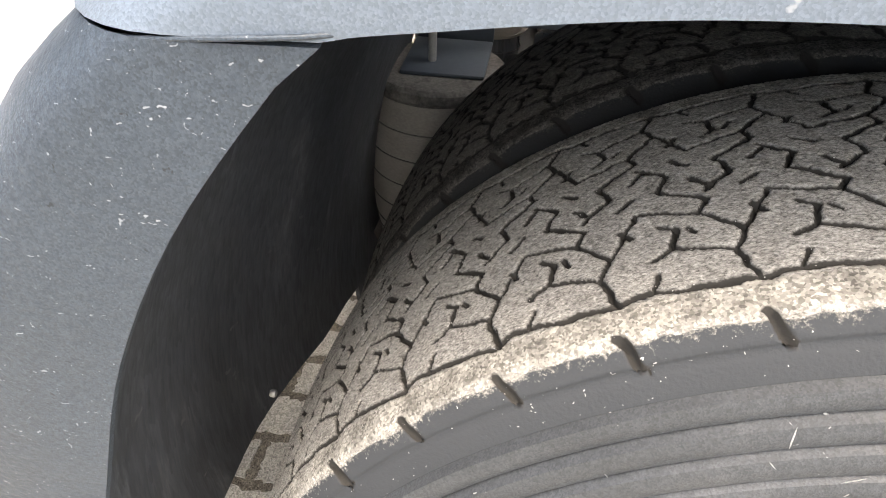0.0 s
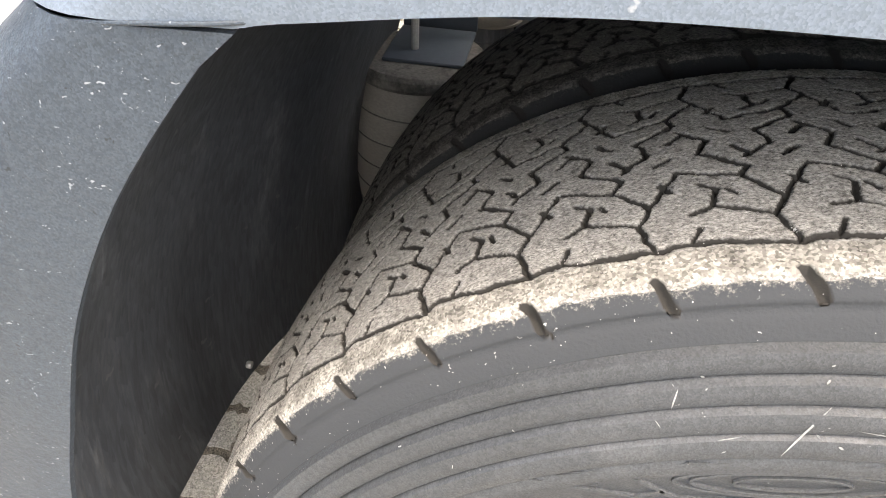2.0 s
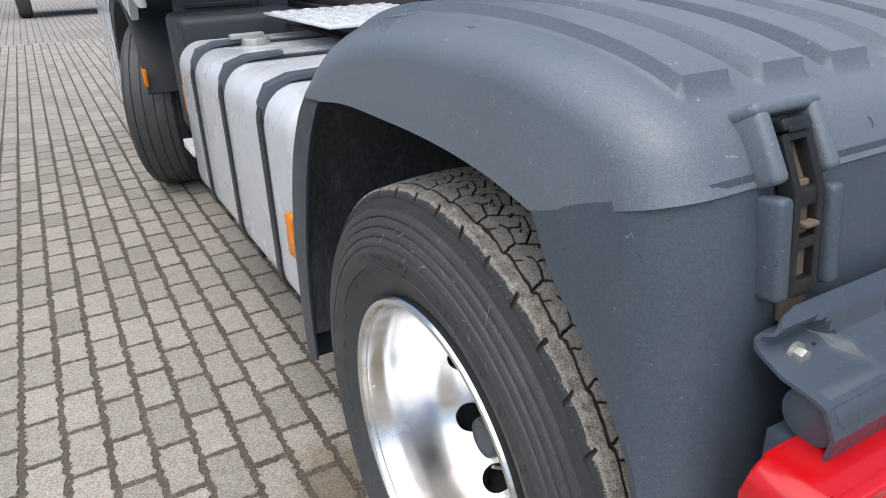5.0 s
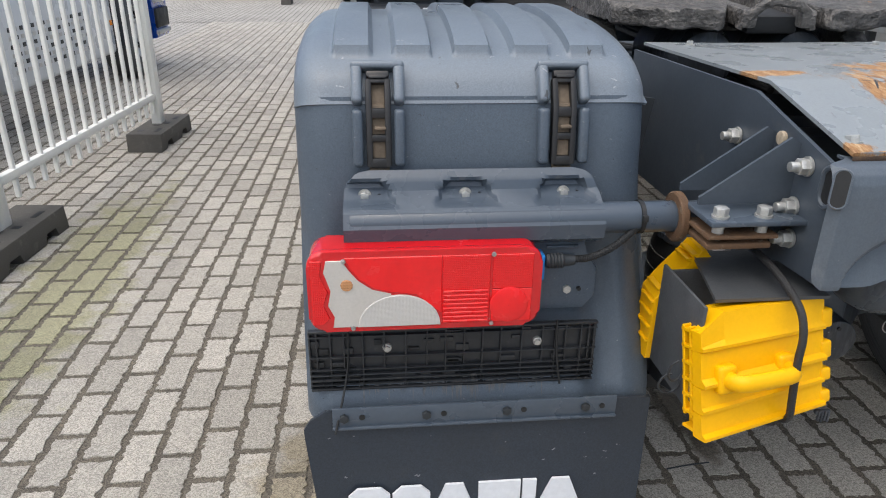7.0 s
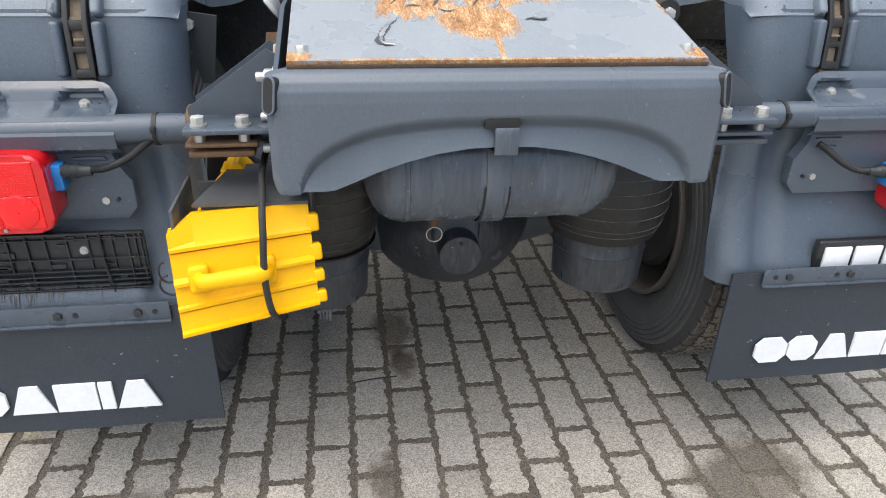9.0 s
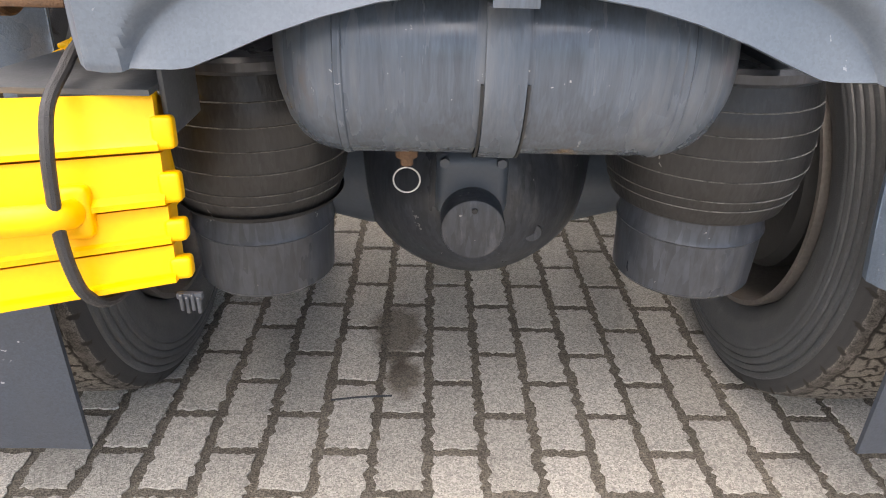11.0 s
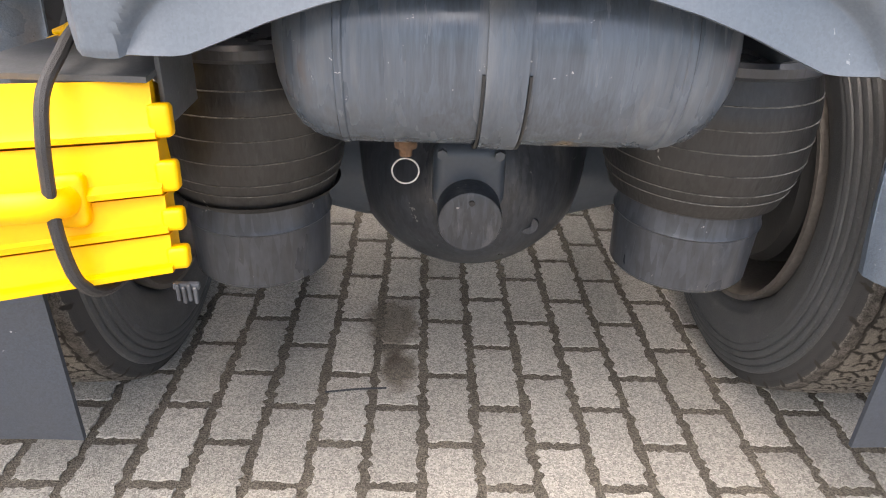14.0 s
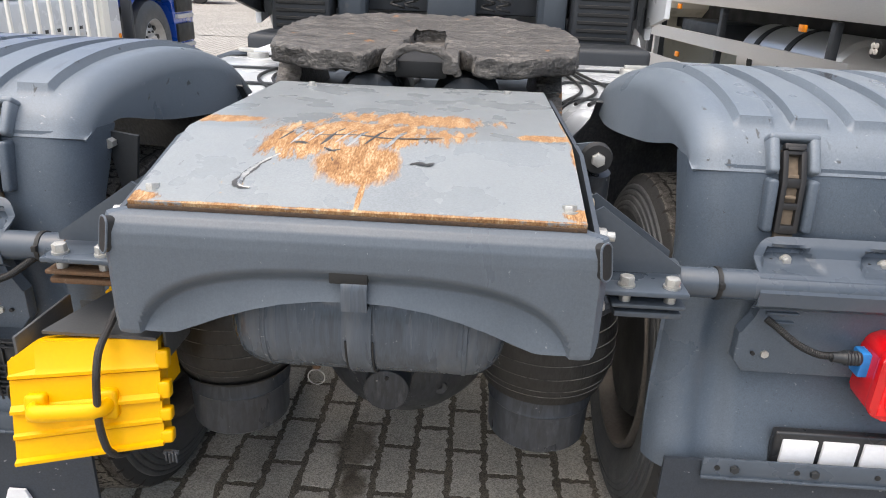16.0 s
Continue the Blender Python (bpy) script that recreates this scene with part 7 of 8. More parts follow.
# main chock, leaning out at its foot
M1 = Matrix.Translation((-0.464, -0.74, 0.731)) @ Matrix.Rotation(radians(11), 4, "Z") @ Matrix.Rotation(radians(-14), 4, "X") @ Matrix.Rotation(radians(-0.8), 4, "Y")
chock = thing("wheel_chock", "yellow plastic wheel chock strapped into a dark holder", "wheel chock", group="wheel chocks")
chock_parts(chock, M1, 0.257, 0.1, (0.104, -0.115), (0.101, -0.093))
bm = bm_new()
hp = [(x, y, -0.011) for x, y in ((-0.088, -0.05), (-0.084, -0.078), (-0.074, -0.09), (-0.05, -0.093), (-0.015, -0.094), (0.015, -0.092), (0.028, -0.08), (0.032, -0.05))]
ring = curve(hp, 8)
add_tube(bm, ring, 0.0118, 14)
for v in bm.verts:
    v.co.z = -0.011 + (v.co.z + 0.011) * 1.25
part("grip", place(bm, M1), YEL, chock, "moulded yellow grip")
bm = bm_new()
add_box(bm, (-0.086, -0.056, -0.011), (0.036, 0.026, 0.05), 0.008, 3)
part("grip_foot", place(bm, M1), YEL, chock)
bm = bm_new()
add_box(bm, (0.03, -0.056, -0.012), (0.032, 0.026, 0.054), 0.008, 3)
part("grip_foot", place(bm, M1), YEL, chock)
# second chock behind the holder, its pointed end up
chock2 = thing("wheel_chock", "second yellow plastic wheel chock standing point up behind the holder", "wheel chock", group="wheel chocks")
bm = bm_new()
add_prism(bm, [(-0.495, 0.862), (-0.485, 0.862), (-0.462, 0.832), (-0.43, 0.79), (-0.42, 0.63), (-0.575, 0.63), (-0.572, 0.765), (-0.545, 0.8), (-0.515, 0.834)], "y", -0.588, -0.52, 0.003)
part("body", bm, YEL, chock2)
for k, (x, z) in enumerate(((-0.505, 0.852), (-0.514, 0.842), (-0.562, 0.782), (-0.571, 0.755), (-0.572, 0.73), (-0.573, 0.7), (-0.573, 0.67))):
    bm = bm_new()
    add_box(bm, (x, -0.559, z), (0.014, 0.056, 0.006), 0.002, 2)
    part("tooth", bm, YEL, chock2)
# elastic cord over the chock
CORD = mat("elastic_cord", (0.02, 0.02, 0.021), 0.6, var=0.3, scale=200, fine=800, bump=0.6)
cord = thing("elastic_cord", "black elastic cord with metal hooks round the chock", "cord")
bm = bm_new()
add_tube(bm, curve([M1 @ (Vector(p) + Vector((0.012, 0, 0.005))) for p in ((0.06, 0.12, 0.19), (0.035, 0.0, 0.15), (0.027, -0.055, 0.118), (0.02, -0.09, 0.088), (0.016, -0.1, 0.05), (0.012, -0.095, 0.01), (0.01, -0.09, -0.03), (0.012, -0.082, -0.07), (0.018, -0.07, -0.1), (0.03, -0.035, -0.118), (0.05, 0.03, -0.11))], 10), 0.0064, 10)
part("cord", bm, CORD, cord)
for k in (0, 1):
    bm = bm_new()
    c = Vector((-0.6, -0.78 + 0.015 * k, 0.725 - 0.035 * k))
    add_tube(bm, [c + Vector((-0.022 * math.sin(a) * (1 if k else 0.7), 0.004 * a, 0.024 * math.cos(a))) for a in np.linspace(0.2, 4.6, 20)], 0.0022, 6)
    part("hook", bm, DARK, cord, "bent wire hook")
bm = bm_new()
for k in range(4):
    add_box(bm, (-0.335 + k * 0.006, -0.79, 0.628 - 0.003 * (k % 2)), (0.004, 0.006, 0.02), 0.001, 1)
add_box(bm, (-0.327, -0.786, 0.634), (0.028, 0.008, 0.008), 0.002)
part("buckle", bm, PISTON, cord, "grey plastic buckle")

# ---- yard: fence, neighbouring trucks, far vehicles ----
FENCEW = mat("white_fence_paint", (0.78, 0.78, 0.74), 0.45, var=0.05, scale=12, bump=0.05, dirt=(0.5, 0.48, 0.42), dirt_amount=0.2, dirt_scale=12)
BLOCK = mat("recycled_block", (0.085, 0.08, 0.072), 0.9, var=0.25, scale=20, fine=160, bump=0.7, dirt=(0.16, 0.152, 0.135), dirt_amount=0.35, dirt_scale=14)


def fence_panel(x, y0, y1, label):
    f = thing("fence", label, "fence", group="yard fence")
    n = max(2, round((y1 - y0 - 0.1) / 0.135))
    bm = bm_new()
    add_box(bm, (0, 0, 0.88), (0.024, 0.024, 1.34), 0.004, 1)
    me = mesh_of(bm, "bar", FENCEW)
    for k in range(n):
        o = new("bar", me)
        o.parent = f
        o.location = (x, y0 + 0.09 + (y1 - y0 - 0.18) * k / (n - 1), 0)
    for z in (0.335, 1.42):
        bm = bm_new()
        add_box(bm, (x, (y0 + y1) / 2, z), (0.04, y1 - y0 - 0.04, 0.045), 0.005)
        part("rail", bm, FENCEW, f)
    for y in (y0 + 0.02, y1 - 0.02):
        bm = bm_new()
        add_box(bm, (x, y, 0.87), (0.07, 0.09, 1.5), 0.006)
        part("post", bm, FENCEW, f, "white square post")
    return f


def turned(ob, x, y, degrees):
    """Turns a thing built in place about an upright line through (x, y)."""
    m = Matrix.Translation((x, y, 0)) @ Matrix.Rotation(radians(degrees), 4, "Z") @ Matrix.Translation((-x, -y, 0))
    ob.location, ob.rotation_euler = m.translation, m.to_euler()
    return ob


turned(fence_panel(-2.89, 1.52, 3.74, "white steel bar fence panel standing on dark blocks"), -2.89, 1.5, -3.8)
turned(fence_panel(-2.89, -0.72, 1.48, "white steel bar fence panel standing on dark blocks"), -2.89, 1.5, -3.8)


def fence_block(x, y, turn=0.0):
    b = thing("ballast_block", "dark recycled plastic block that steadies the fence", "ballast block", (x, y, 0), group="ballast blocks")
    b.rotation_euler = (0, 0, radians(turn))
    bm = bm_new()
    w, l, h = 0.25, 0.7, 0.13
    pts = [(-l / 2, 0), (-l / 2 + 0.12, 0), (-l / 2 + 0.13, 0.06), (-l / 2 + 0.23, 0.06), (-l / 2 + 0.24, 0), (l / 2 - 0.24, 0), (l / 2 - 0.23, 0.06), (l / 2 - 0.13, 0.06), (l / 2 - 0.12, 0), (l / 2, 0), (l / 2 - 0.012, h), (-l / 2 + 0.012, h)]
    add_prism(bm, pts, "x", -w / 2, w / 2, 0.008)
    part("body", bm, BLOCK, b)
    for k, (dx, dy, lx, ly) in enumerate(((0.06, 0.2, 0.03, 0.09), (0.06, -0.2, 0.03, 0.09), (-0.06, 0.1, 0.04, 0.04), (0.0, -0.05, 0.04, 0.04), (-0.06, -0.22, 0.04, 0.04), (0.05, 0.02, 0.04, 0.04))):
        bm = bm_new()
        add_box(bm, (dx, dy, h - 0.003), (lx, ly, 0.01), 0.002, 1)
        part("socket", bm, BLACK, b)
    return b


fence_block(-2.86, 1.51, -3.8)
fence_block(-2.725, 3.67, -3.8)
fence_block(-3.0, -0.72, -3.8)


def simple_wheel(parent, x, y, side, rim_mat, r=0.5):
    bm = bm_new()
    add_lathe(bm, [(-0.15, 0.29), (-0.155, 0.38), (-0.145, 0.45), (-0.12, r - 0.01), (-0.05, r), (0.05, r), (0.12, r - 0.01), (0.145, 0.45), (0.155, 0.38), (0.15, 0.29)], "x", (x, y, r), 48)
    w = part("tyre", bm, SIDEWALL, parent, "black truck tyre")
    s = side
    bm = bm_new()
    add_lathe(bm, [(x + s * 0.14, 0.3), (x + s * 0.15, 0.285), (x + s * 0.1, 0.265), (x + s * 0.06, 0.22), (x + s * 0.085, 0.17), (x + s * 0.085, 0.11), (x + s * 0.13, 0.1), (x + s * 0.14, 0.0), (x, 0.0), (x, 0.29)], "x", (0, y, r), 48, closed=False)
    rr = part("rim", bm, rim_mat, w, "pale steel rim")
    bm = bm_new()
    for k in range(10):
        a = 2 * math.pi * k / 10
        add_cyl(bm, (x + s * 0.073, y + 0.21 * math.sin(a), r + 0.21 * math.cos(a)), 0.03, 0.03, "x", 14)
    tagged(part("hand_holes", bm, BLACK, w), kind="stuff")
    bm = bm_new()
    for k in range(10):
        a = 2 * math.pi * (k + 0.5) / 10
        add_cyl(bm, (x + s * 0.09, y + 0.145 * math.sin(a), r + 0.145 * math.cos(a)), 0.014, 0.03, "x", 6)
    tagged(part("nuts", bm, DARK, w), kind="stuff")


BLUE = mat("blue_cab_paint", (0.01, 0.07, 0.42), 0.3, var=0.05, bump=0.03, coat=0.5)
RIMG = mat("pale_rim", (0.5, 0.5, 0.5), 0.4, 0.5, var=0.15, scale=20)

# white truck with a blue cab behind the fence
nt_ = thing("parked_truck", "white tank-side truck with a blue cab parked behind the fence", "truck", group="parked trucks")
simple_wheel(nt_, -3.82, 6.62, 1, RIMG)
simple_wheel(nt_, -3.82, 2.92, 1, RIMG)
simple_wheel(nt_, -5.9, 6.62, -1, RIMG)
simple_wheel(nt_, -5.9, 2.92, -1, RIMG)
bm = bm_new()
add_box(bm, (-3.85, 4.75, 0.72), (0.3, 2.3, 0.72), 0.04, 3)
sk = part("side_skirt", bm, TANKW, nt_, "white side skirt")
for k in range(16):
    for j in range(6):
        bm = bm_new()
        add_box(bm, (-3.6975, 3.75 + k * 0.095, 0.5 + j * 0.06), (0.006, 0.045, 0.03), 0.0)
        part("vent_slot", bm, DARK if (k + j) % 2 else RIMG, sk)
bm = bm_new()
add_box(bm, (-3.695, 5.82, 0.66), (0.01, 0.05, 0.05), 0.003)
part("side_marker", bm, ORANGE, sk)
bm = bm_new()
add_box(bm, (-4.86, 4.4, 0.95), (0.9, 5.2, 0.25), 0.02)
part("frame", bm, BLACK, nt_)
bm = bm_new()
add_box(bm, (-4.86, 3.0, 1.14), (2.3, 3.0, 0.1), 0.02)
part("deck", bm, CABDARK, nt_)
bm = bm_new()
add_prism(bm, [(5.95, 1.15), (6.1, 0.95), (6.3, 1.1), (6.62, 1.16), (6.95, 1.1), (7.12, 0.95), (7.2, 0.35), (7.75, 0.35), (7.8, 1.5), (7.55, 2.8), (5.95, 2.9)], "x", -6.05, -3.66, 0.02)
cabn = part("cab", bm, BLUE, nt_, "blue cab")
bm = bm_new()
add_box(bm, (-3.72, 6.08, 0.75), (0.12, 0.06, 0.7), 0.02)
part("mudguard", bm, CABDARK, nt_)
for z in (0.42, 0.78, 1.12):
    bm = bm_new()
    add_box(bm, (-3.72, 7.45, z), (0.2, 0.5, 0.05), 0.01)
    part("cab_step", bm, RIMG, cabn, "pale step")
    bm = bm_new()
    add_box(bm, (-3.68, 7.45, z + 0.16), (0.1, 0.5, 0.22), 0.01)
    part("step_recess", bm, BLACK, cabn)

# white truck that faces us, far off
ft = thing("parked_truck", "white truck far off, its front with dark grille", "truck", group="parked trucks")
bm = bm_new()
add_box(bm, (-5.35, 20.6, 1.85), (2.46, 2.0, 2.9), 0.12, 3)
part("cab", bm, TANKW, ft)
bm = bm_new()
add_box(bm, (-5.35, 19.55, 0.62), (2.5, 0.25, 0.5), 0.06, 3)
bp_ = part("bumper", bm, TANKW, ft, "white bumper")
for z, w in ((0.78, 1.3), (1.0, 1.4), (1.15, 1.5), (1.3, 1.5)):
    bm = bm_new()
    add_box(bm, (-5.35, 19.43, z), (w, 0.06, 0.09), 0.02)
    part("grille_bar", bm, BLACK, bp_)
for s in (-1, 1):
    bm = bm_new()
    add_box(bm, (-5.35 + s * 0.95, 19.43, 0.86), (0.4, 0.06, 0.14), 0.03)
    part("headlight", bm, CLEAR, bp_, "clear headlight")
    simple_wheel(ft, -5.35 + s * 1.03, 20.3, s, RIMG)
    bm = bm_new()
    add_box(bm, (-5.35 + s * 1.33, 19.7, 2.2), (0.12, 0.2, 0.6), 0.04)
    part("mirror", bm, BLACK, ft)
bm = bm_new()
add_box(bm, (-5.35, 24.0, 1.0), (2.3, 5.0, 0.4), 0.04)
part("frame", bm, BLACK, ft)

# far white fence, set of panels in a row
for k in range(3):
    f = fence_panel(-3.3, 18.0 + k * 2.4, 20.3 + k * 2.4, "white steel fence panel far off")
    fence_block(-3.3, 18.0 + k * 2.4)
# far trailer seen from behind
tr = thing("parked_trailer", "dark truck far off with red and white rear marking", "truck", group="parked trucks")
bm = bm_new()
add_box(bm, (-0.8, 20.0, 1.25), (2.4, 2.4, 1.6), 0.05)
part("body", bm, CABDARK, tr)
bm = bm_new()
add_box(bm, (-0.8, 18.78, 0.62), (2.3, 0.06, 0.14), 0.01)
part("rear_bar", bm, WHITE, tr, "white bar")
bm = bm_new()
add_box(bm, (-0.8, 18.77, 0.76), (2.3, 0.06, 0.07), 0.01)
part("rear_bar", bm, RED, tr, "red bar")
for s in (-1, 1):
    simple_wheel(tr, -0.8 + s * 0.95, 19.3, s, RIMG)
# red car and white van at the end of the yard
car = thing("red_car", "red car parked at the end of the yard", "car")
bm = bm_new()
add_prism(bm, [(-13.2, 0.3), (-9.2, 0.3), (-9.1, 0.75), (-9.9, 0.9), (-10.6, 1.4), (-12.4, 1.42), (-13.2, 0.95)], "y", 24.0, 25.7, 0.06)
part("body", bm, mat("red_car_paint", (0.35, 0.01, 0.015), 0.3, coat=0.5, bump=0.0), car)
for x in (-12.3, -9.9):
    bm = bm_new()
    add_cyl(bm, (x, 24.05, 0.31), 0.31, 0.2, "y", 24, bevel=0.03)
    part("wheel", bm, RUBBER, car)
van = thing("white_van", "white van parked at the end of the yard", "van")
bm = bm_new()
add_prism(bm, [(-9.0, 0.35), (-4.6, 0.35), (-4.5, 1.0), (-5.4, 1.3), (-6.0, 2.2), (-9.0, 2.25)], "y", 30.5, 32.4, 0.08)
part("body", bm, TANKW, van)
for x in (-8.2, -5.4):
    bm = bm_new()
    add_cyl(bm, (x, 30.5, 0.34), 0.34, 0.22, "y", 24, bevel=0.03)
    part("wheel", bm, RUBBER, van)

# truck on the other side: aluminium side guard, silver tank, box body
rt = thing("parked_truck", "box truck with aluminium side guard and silver tank parked alongside", "truck", group="parked trucks")
TURN = Matrix.Translation((2.62, 3.1, 0)) @ Matrix.Rotation(radians(7), 4, "Z")
ALUDULL = mat("dull_aluminium", (0.62, 0.63, 0.64), 0.42, 0.85, var=0.08, scale=4, bump=0.05, streak=(1, 0.2, 4))


def rpart(name, bm, material, parent=None, label=""):
    bmesh.ops.transform(bm, matrix=TURN, verts=bm.verts)
    return part(name, bm, material, parent or rt, label)


for z, h in ((0.92, 0.12), (0.6, 0.12)):
    bm = bm_new()
    add_prism(bm, [(-0.012, z - h / 2), (0.012, z - h / 2), (0.02, z - h / 2 + 0.01), (0.008, z), (0.02, z + h / 2 - 0.01), (0.012, z + h / 2), (-0.012, z + h / 2)], "y", -0.05, 3.65)
    rpart("guard_rail", bm, ALUDULL, None, "aluminium side guard rail")
for y in (0.25, 2.0, 3.62):
    bm = bm_new()
    add_box(bm, (0.05, y, 0.85), (0.06, 0.06, 0.75), 0.008)
    rpart("guard_post", bm, CABDARK if y < 3 else ALUDULL)
bm = bm_new()
add_prism(bm, [(0.0, 1.24), (0.03, 1.24), (0.05, 1.3), (0.05, 1.44), (-0.02, 1.44), (-0.02, 1.3)], "y", -4.0, 3.5)
rpart("body_sill", bm, ALUDULL, None, "aluminium sill of the box body")
bm = bm_new()
add_box(bm, (1.26, -0.25, 2.6), (2.5, 7.5, 2.3), 0.03)
rpart("box_body", bm, TANKW, None, "white box body")
bm = bm_new()
add_box(bm, (1.2, 0.6, 1.05), (1.1, 8.0, 0.3), 0.02)
rpart("frame", bm, BLACK)
bm = bm_new()
add_lathe(bm, [(0.35, 0.0), (0.35, 0.25), (0.38, 0.29), (0.42, 0.3), (1.75, 0.3), (1.8, 0.27), (1.82, 0.0)], "y", (0.42, 0.0, 0.82), 40, closed=False)
tk = rpart("silver_tank", bm, ALUDULL, None, "silver cylindrical tank with black straps")
for y in (1.0, 1.5):
    bm = bm_new()
    add_lathe(bm, [(y - 0.04, 0.301), (y - 0.04, 0.308), (y + 0.04, 0.308), (y + 0.04, 0.301)], "y", (0.42, 0.0, 0.82), 40)
    rpart("tank_strap", bm, BLACK, tk)
bm = bm_new()
add_box(bm, (0.4, 2.75, 0.95), (0.5, 0.9, 0.25), 0.03)
rpart("side_box", bm, CABDARK)
for y, z in ((0.55, 1.16), (2.9, 1.2), (2.9, 0.72), (1.95, 0.62)):
    bm = bm_new()
    add_box(bm, (-0.02 if z > 1 else 0.03, y, z), (0.02, 0.09, 0.05), 0.004)
    rpart("side_marker", bm, ORANGE, None, "orange side marker lamp")
bm = bm_new()
add_cyl(bm, (0.03, -0.25, 1.1), 0.06, 0.05, "x", 28, bevel=0.008)
wl = rpart("work_lamp", bm, BLACK, None, "round work lamp")
for k in range(4):
    bm = bm_new()
    a = math.pi / 4 + k * math.pi / 2
    add_cyl(bm, (0.002, -0.25 + 0.025 * math.cos(a), 1.1 + 0.025 * math.sin(a)), 0.019, 0.01, "x", 16, bevel=0.004)
    rpart("lens", bm, CLEAR, wl)
bm = bm_new()
add_lathe(bm, [(0.05, 0.29), (0.045, 0.4), (0.06, 0.47), (0.1, 0.5), (0.25, 0.5), (0.3, 0.4), (0.3, 0.29)], "x", (0, 4.35, 0.5), 48)
w_ = rpart("tyre", bm, SIDEWALL, None, "black truck tyre")
bm = bm_new()
add_lathe(bm, [(0.05, 0.3), (0.04, 0.285), (0.1, 0.26), (0.12, 0.2), (0.06, 0.1), (0.05, 0.0), (0.25, 0.0), (0.25, 0.29)], "x", (0, 4.35, 0.5), 40, closed=False)
rpart("rim", bm, TANKW, w_, "white rim")
bm = bm_new()
add_prism(bm, [(3.7, 1.15), (3.85, 1.05), (4.35, 1.12), (4.85, 1.05), (5.0, 0.4), (5.6, 0.4), (5.6, 2.6), (3.7, 2.7)], "x", 0.02, 2.4, 0.03)
rpart("cab", bm, mat("cream_cab_paint", (0.6, 0.57, 0.48), 0.35, var=0.05), None, "cream cab")
bm = bm_new()
add_box(bm, (0.1, 3.78, 1.0), (0.2, 0.1, 1.2), 0.02)
rpart("cab_corner", bm, CABDARK)
for y in (-2.2, -3.2):
    bm = bm_new()
    add_lathe(bm, [(0.1, 0.29), (0.1, 0.46), (0.15, 0.5), (0.35, 0.5), (0.4, 0.4), (0.4, 0.29)], "x", (0, y, 0.5), 40)
    rpart("tyre", bm, SIDEWALL)
bm = bm_new()
add_tube(bm, curve([(0.02, -0.4, 1.15), (-0.05, -0.6, 1.0), (0.0, -0.9, 0.9), (0.1, -1.2, 1.05)], 8), 0.03, 8)
rpart("hose", bm, RUST)

# ---- paving: zigzag concrete blocks in running courses ----
def paver_material(name, per_object):
    m = mat(name, (0.37, 0.348, 0.307), 0.92, var=0.14, scale=14, fine=330, bump=0.9, dist=0.003, dirt=(0.28, 0.263, 0.235), dirt_amount=0.3, dirt_scale=9)
    nt = m.node_tree
    N, L = nt.nodes.new, nt.links.new
    b = nt.nodes["Principled BSDF"]
    base = b.inputs["Base Color"].links[0].from_socket
    # tone of each block
    src = N("ShaderNodeObjectInfo").outputs["Random"] if per_object else N("ShaderNodeNewGeometry").outputs["Random Per Island"]
    tone = N("ShaderNodeMapRange")
    tone.inputs["To Min"].default_value, tone.inputs["To Max"].default_value = 0.86, 1.14
    L(src, tone.inputs["Value"])
    hs = N("ShaderNodeHueSaturation")
    L(tone.outputs["Result"], hs.inputs["Value"]), L(base, hs.inputs["Color"])
    geo = N("ShaderNodeNewGeometry")
    # speckle of the aggregate
    sp = N("ShaderNodeTexVoronoi")
    sp.inputs["Scale"].default_value = 300
    L(geo.outputs["Position"], sp.inputs["Vector"])
    spr = N("ShaderNodeMapRange")
    spr.inputs["From Min"].default_value, spr.inputs["From Max"].default_value = 0.0, 1.0
    spr.inputs["To Min"].default_value, spr.inputs["To Max"].default_value = 0.62, 1.38
    grit = N("ShaderNodeSeparateColor")
    L(sp.outputs["Color"], grit.inputs["Color"]), L(grit.outputs["Red"], spr.inputs["Value"])
    h2 = N("ShaderNodeHueSaturation")
    L(spr.outputs["Result"], h2.inputs["Value"]), L(hs.outputs["Color"], h2.inputs["Color"])
    col = h2.outputs["Color"]
    # dark and mossy patches, and earth trodden over the blocks
    ns = N("ShaderNodeTexNoise")
    ns.inputs["Scale"].default_value, ns.inputs["Detail"].default_value, ns.inputs["Roughness"].default_value = 7, 8, 0.65
    L(geo.outputs["Position"], ns.inputs["Vector"])
    for cx, cy, sx, sy, tint in GROUND_MARKS:
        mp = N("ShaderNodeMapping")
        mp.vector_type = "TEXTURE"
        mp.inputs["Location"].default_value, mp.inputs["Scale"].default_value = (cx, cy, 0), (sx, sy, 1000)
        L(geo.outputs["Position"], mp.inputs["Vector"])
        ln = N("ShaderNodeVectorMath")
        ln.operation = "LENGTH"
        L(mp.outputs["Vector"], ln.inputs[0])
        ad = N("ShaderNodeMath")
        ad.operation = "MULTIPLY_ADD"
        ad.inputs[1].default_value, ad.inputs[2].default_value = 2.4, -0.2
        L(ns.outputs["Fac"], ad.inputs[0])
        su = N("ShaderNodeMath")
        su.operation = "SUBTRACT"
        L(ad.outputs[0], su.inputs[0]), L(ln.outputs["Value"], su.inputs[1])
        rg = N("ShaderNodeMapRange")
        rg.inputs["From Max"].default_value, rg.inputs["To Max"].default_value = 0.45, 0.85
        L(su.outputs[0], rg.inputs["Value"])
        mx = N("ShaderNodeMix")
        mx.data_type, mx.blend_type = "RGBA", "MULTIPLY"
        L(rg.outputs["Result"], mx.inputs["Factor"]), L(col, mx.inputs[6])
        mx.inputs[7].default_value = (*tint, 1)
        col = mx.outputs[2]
    L(col, b.inputs["Base Color"])
    return m


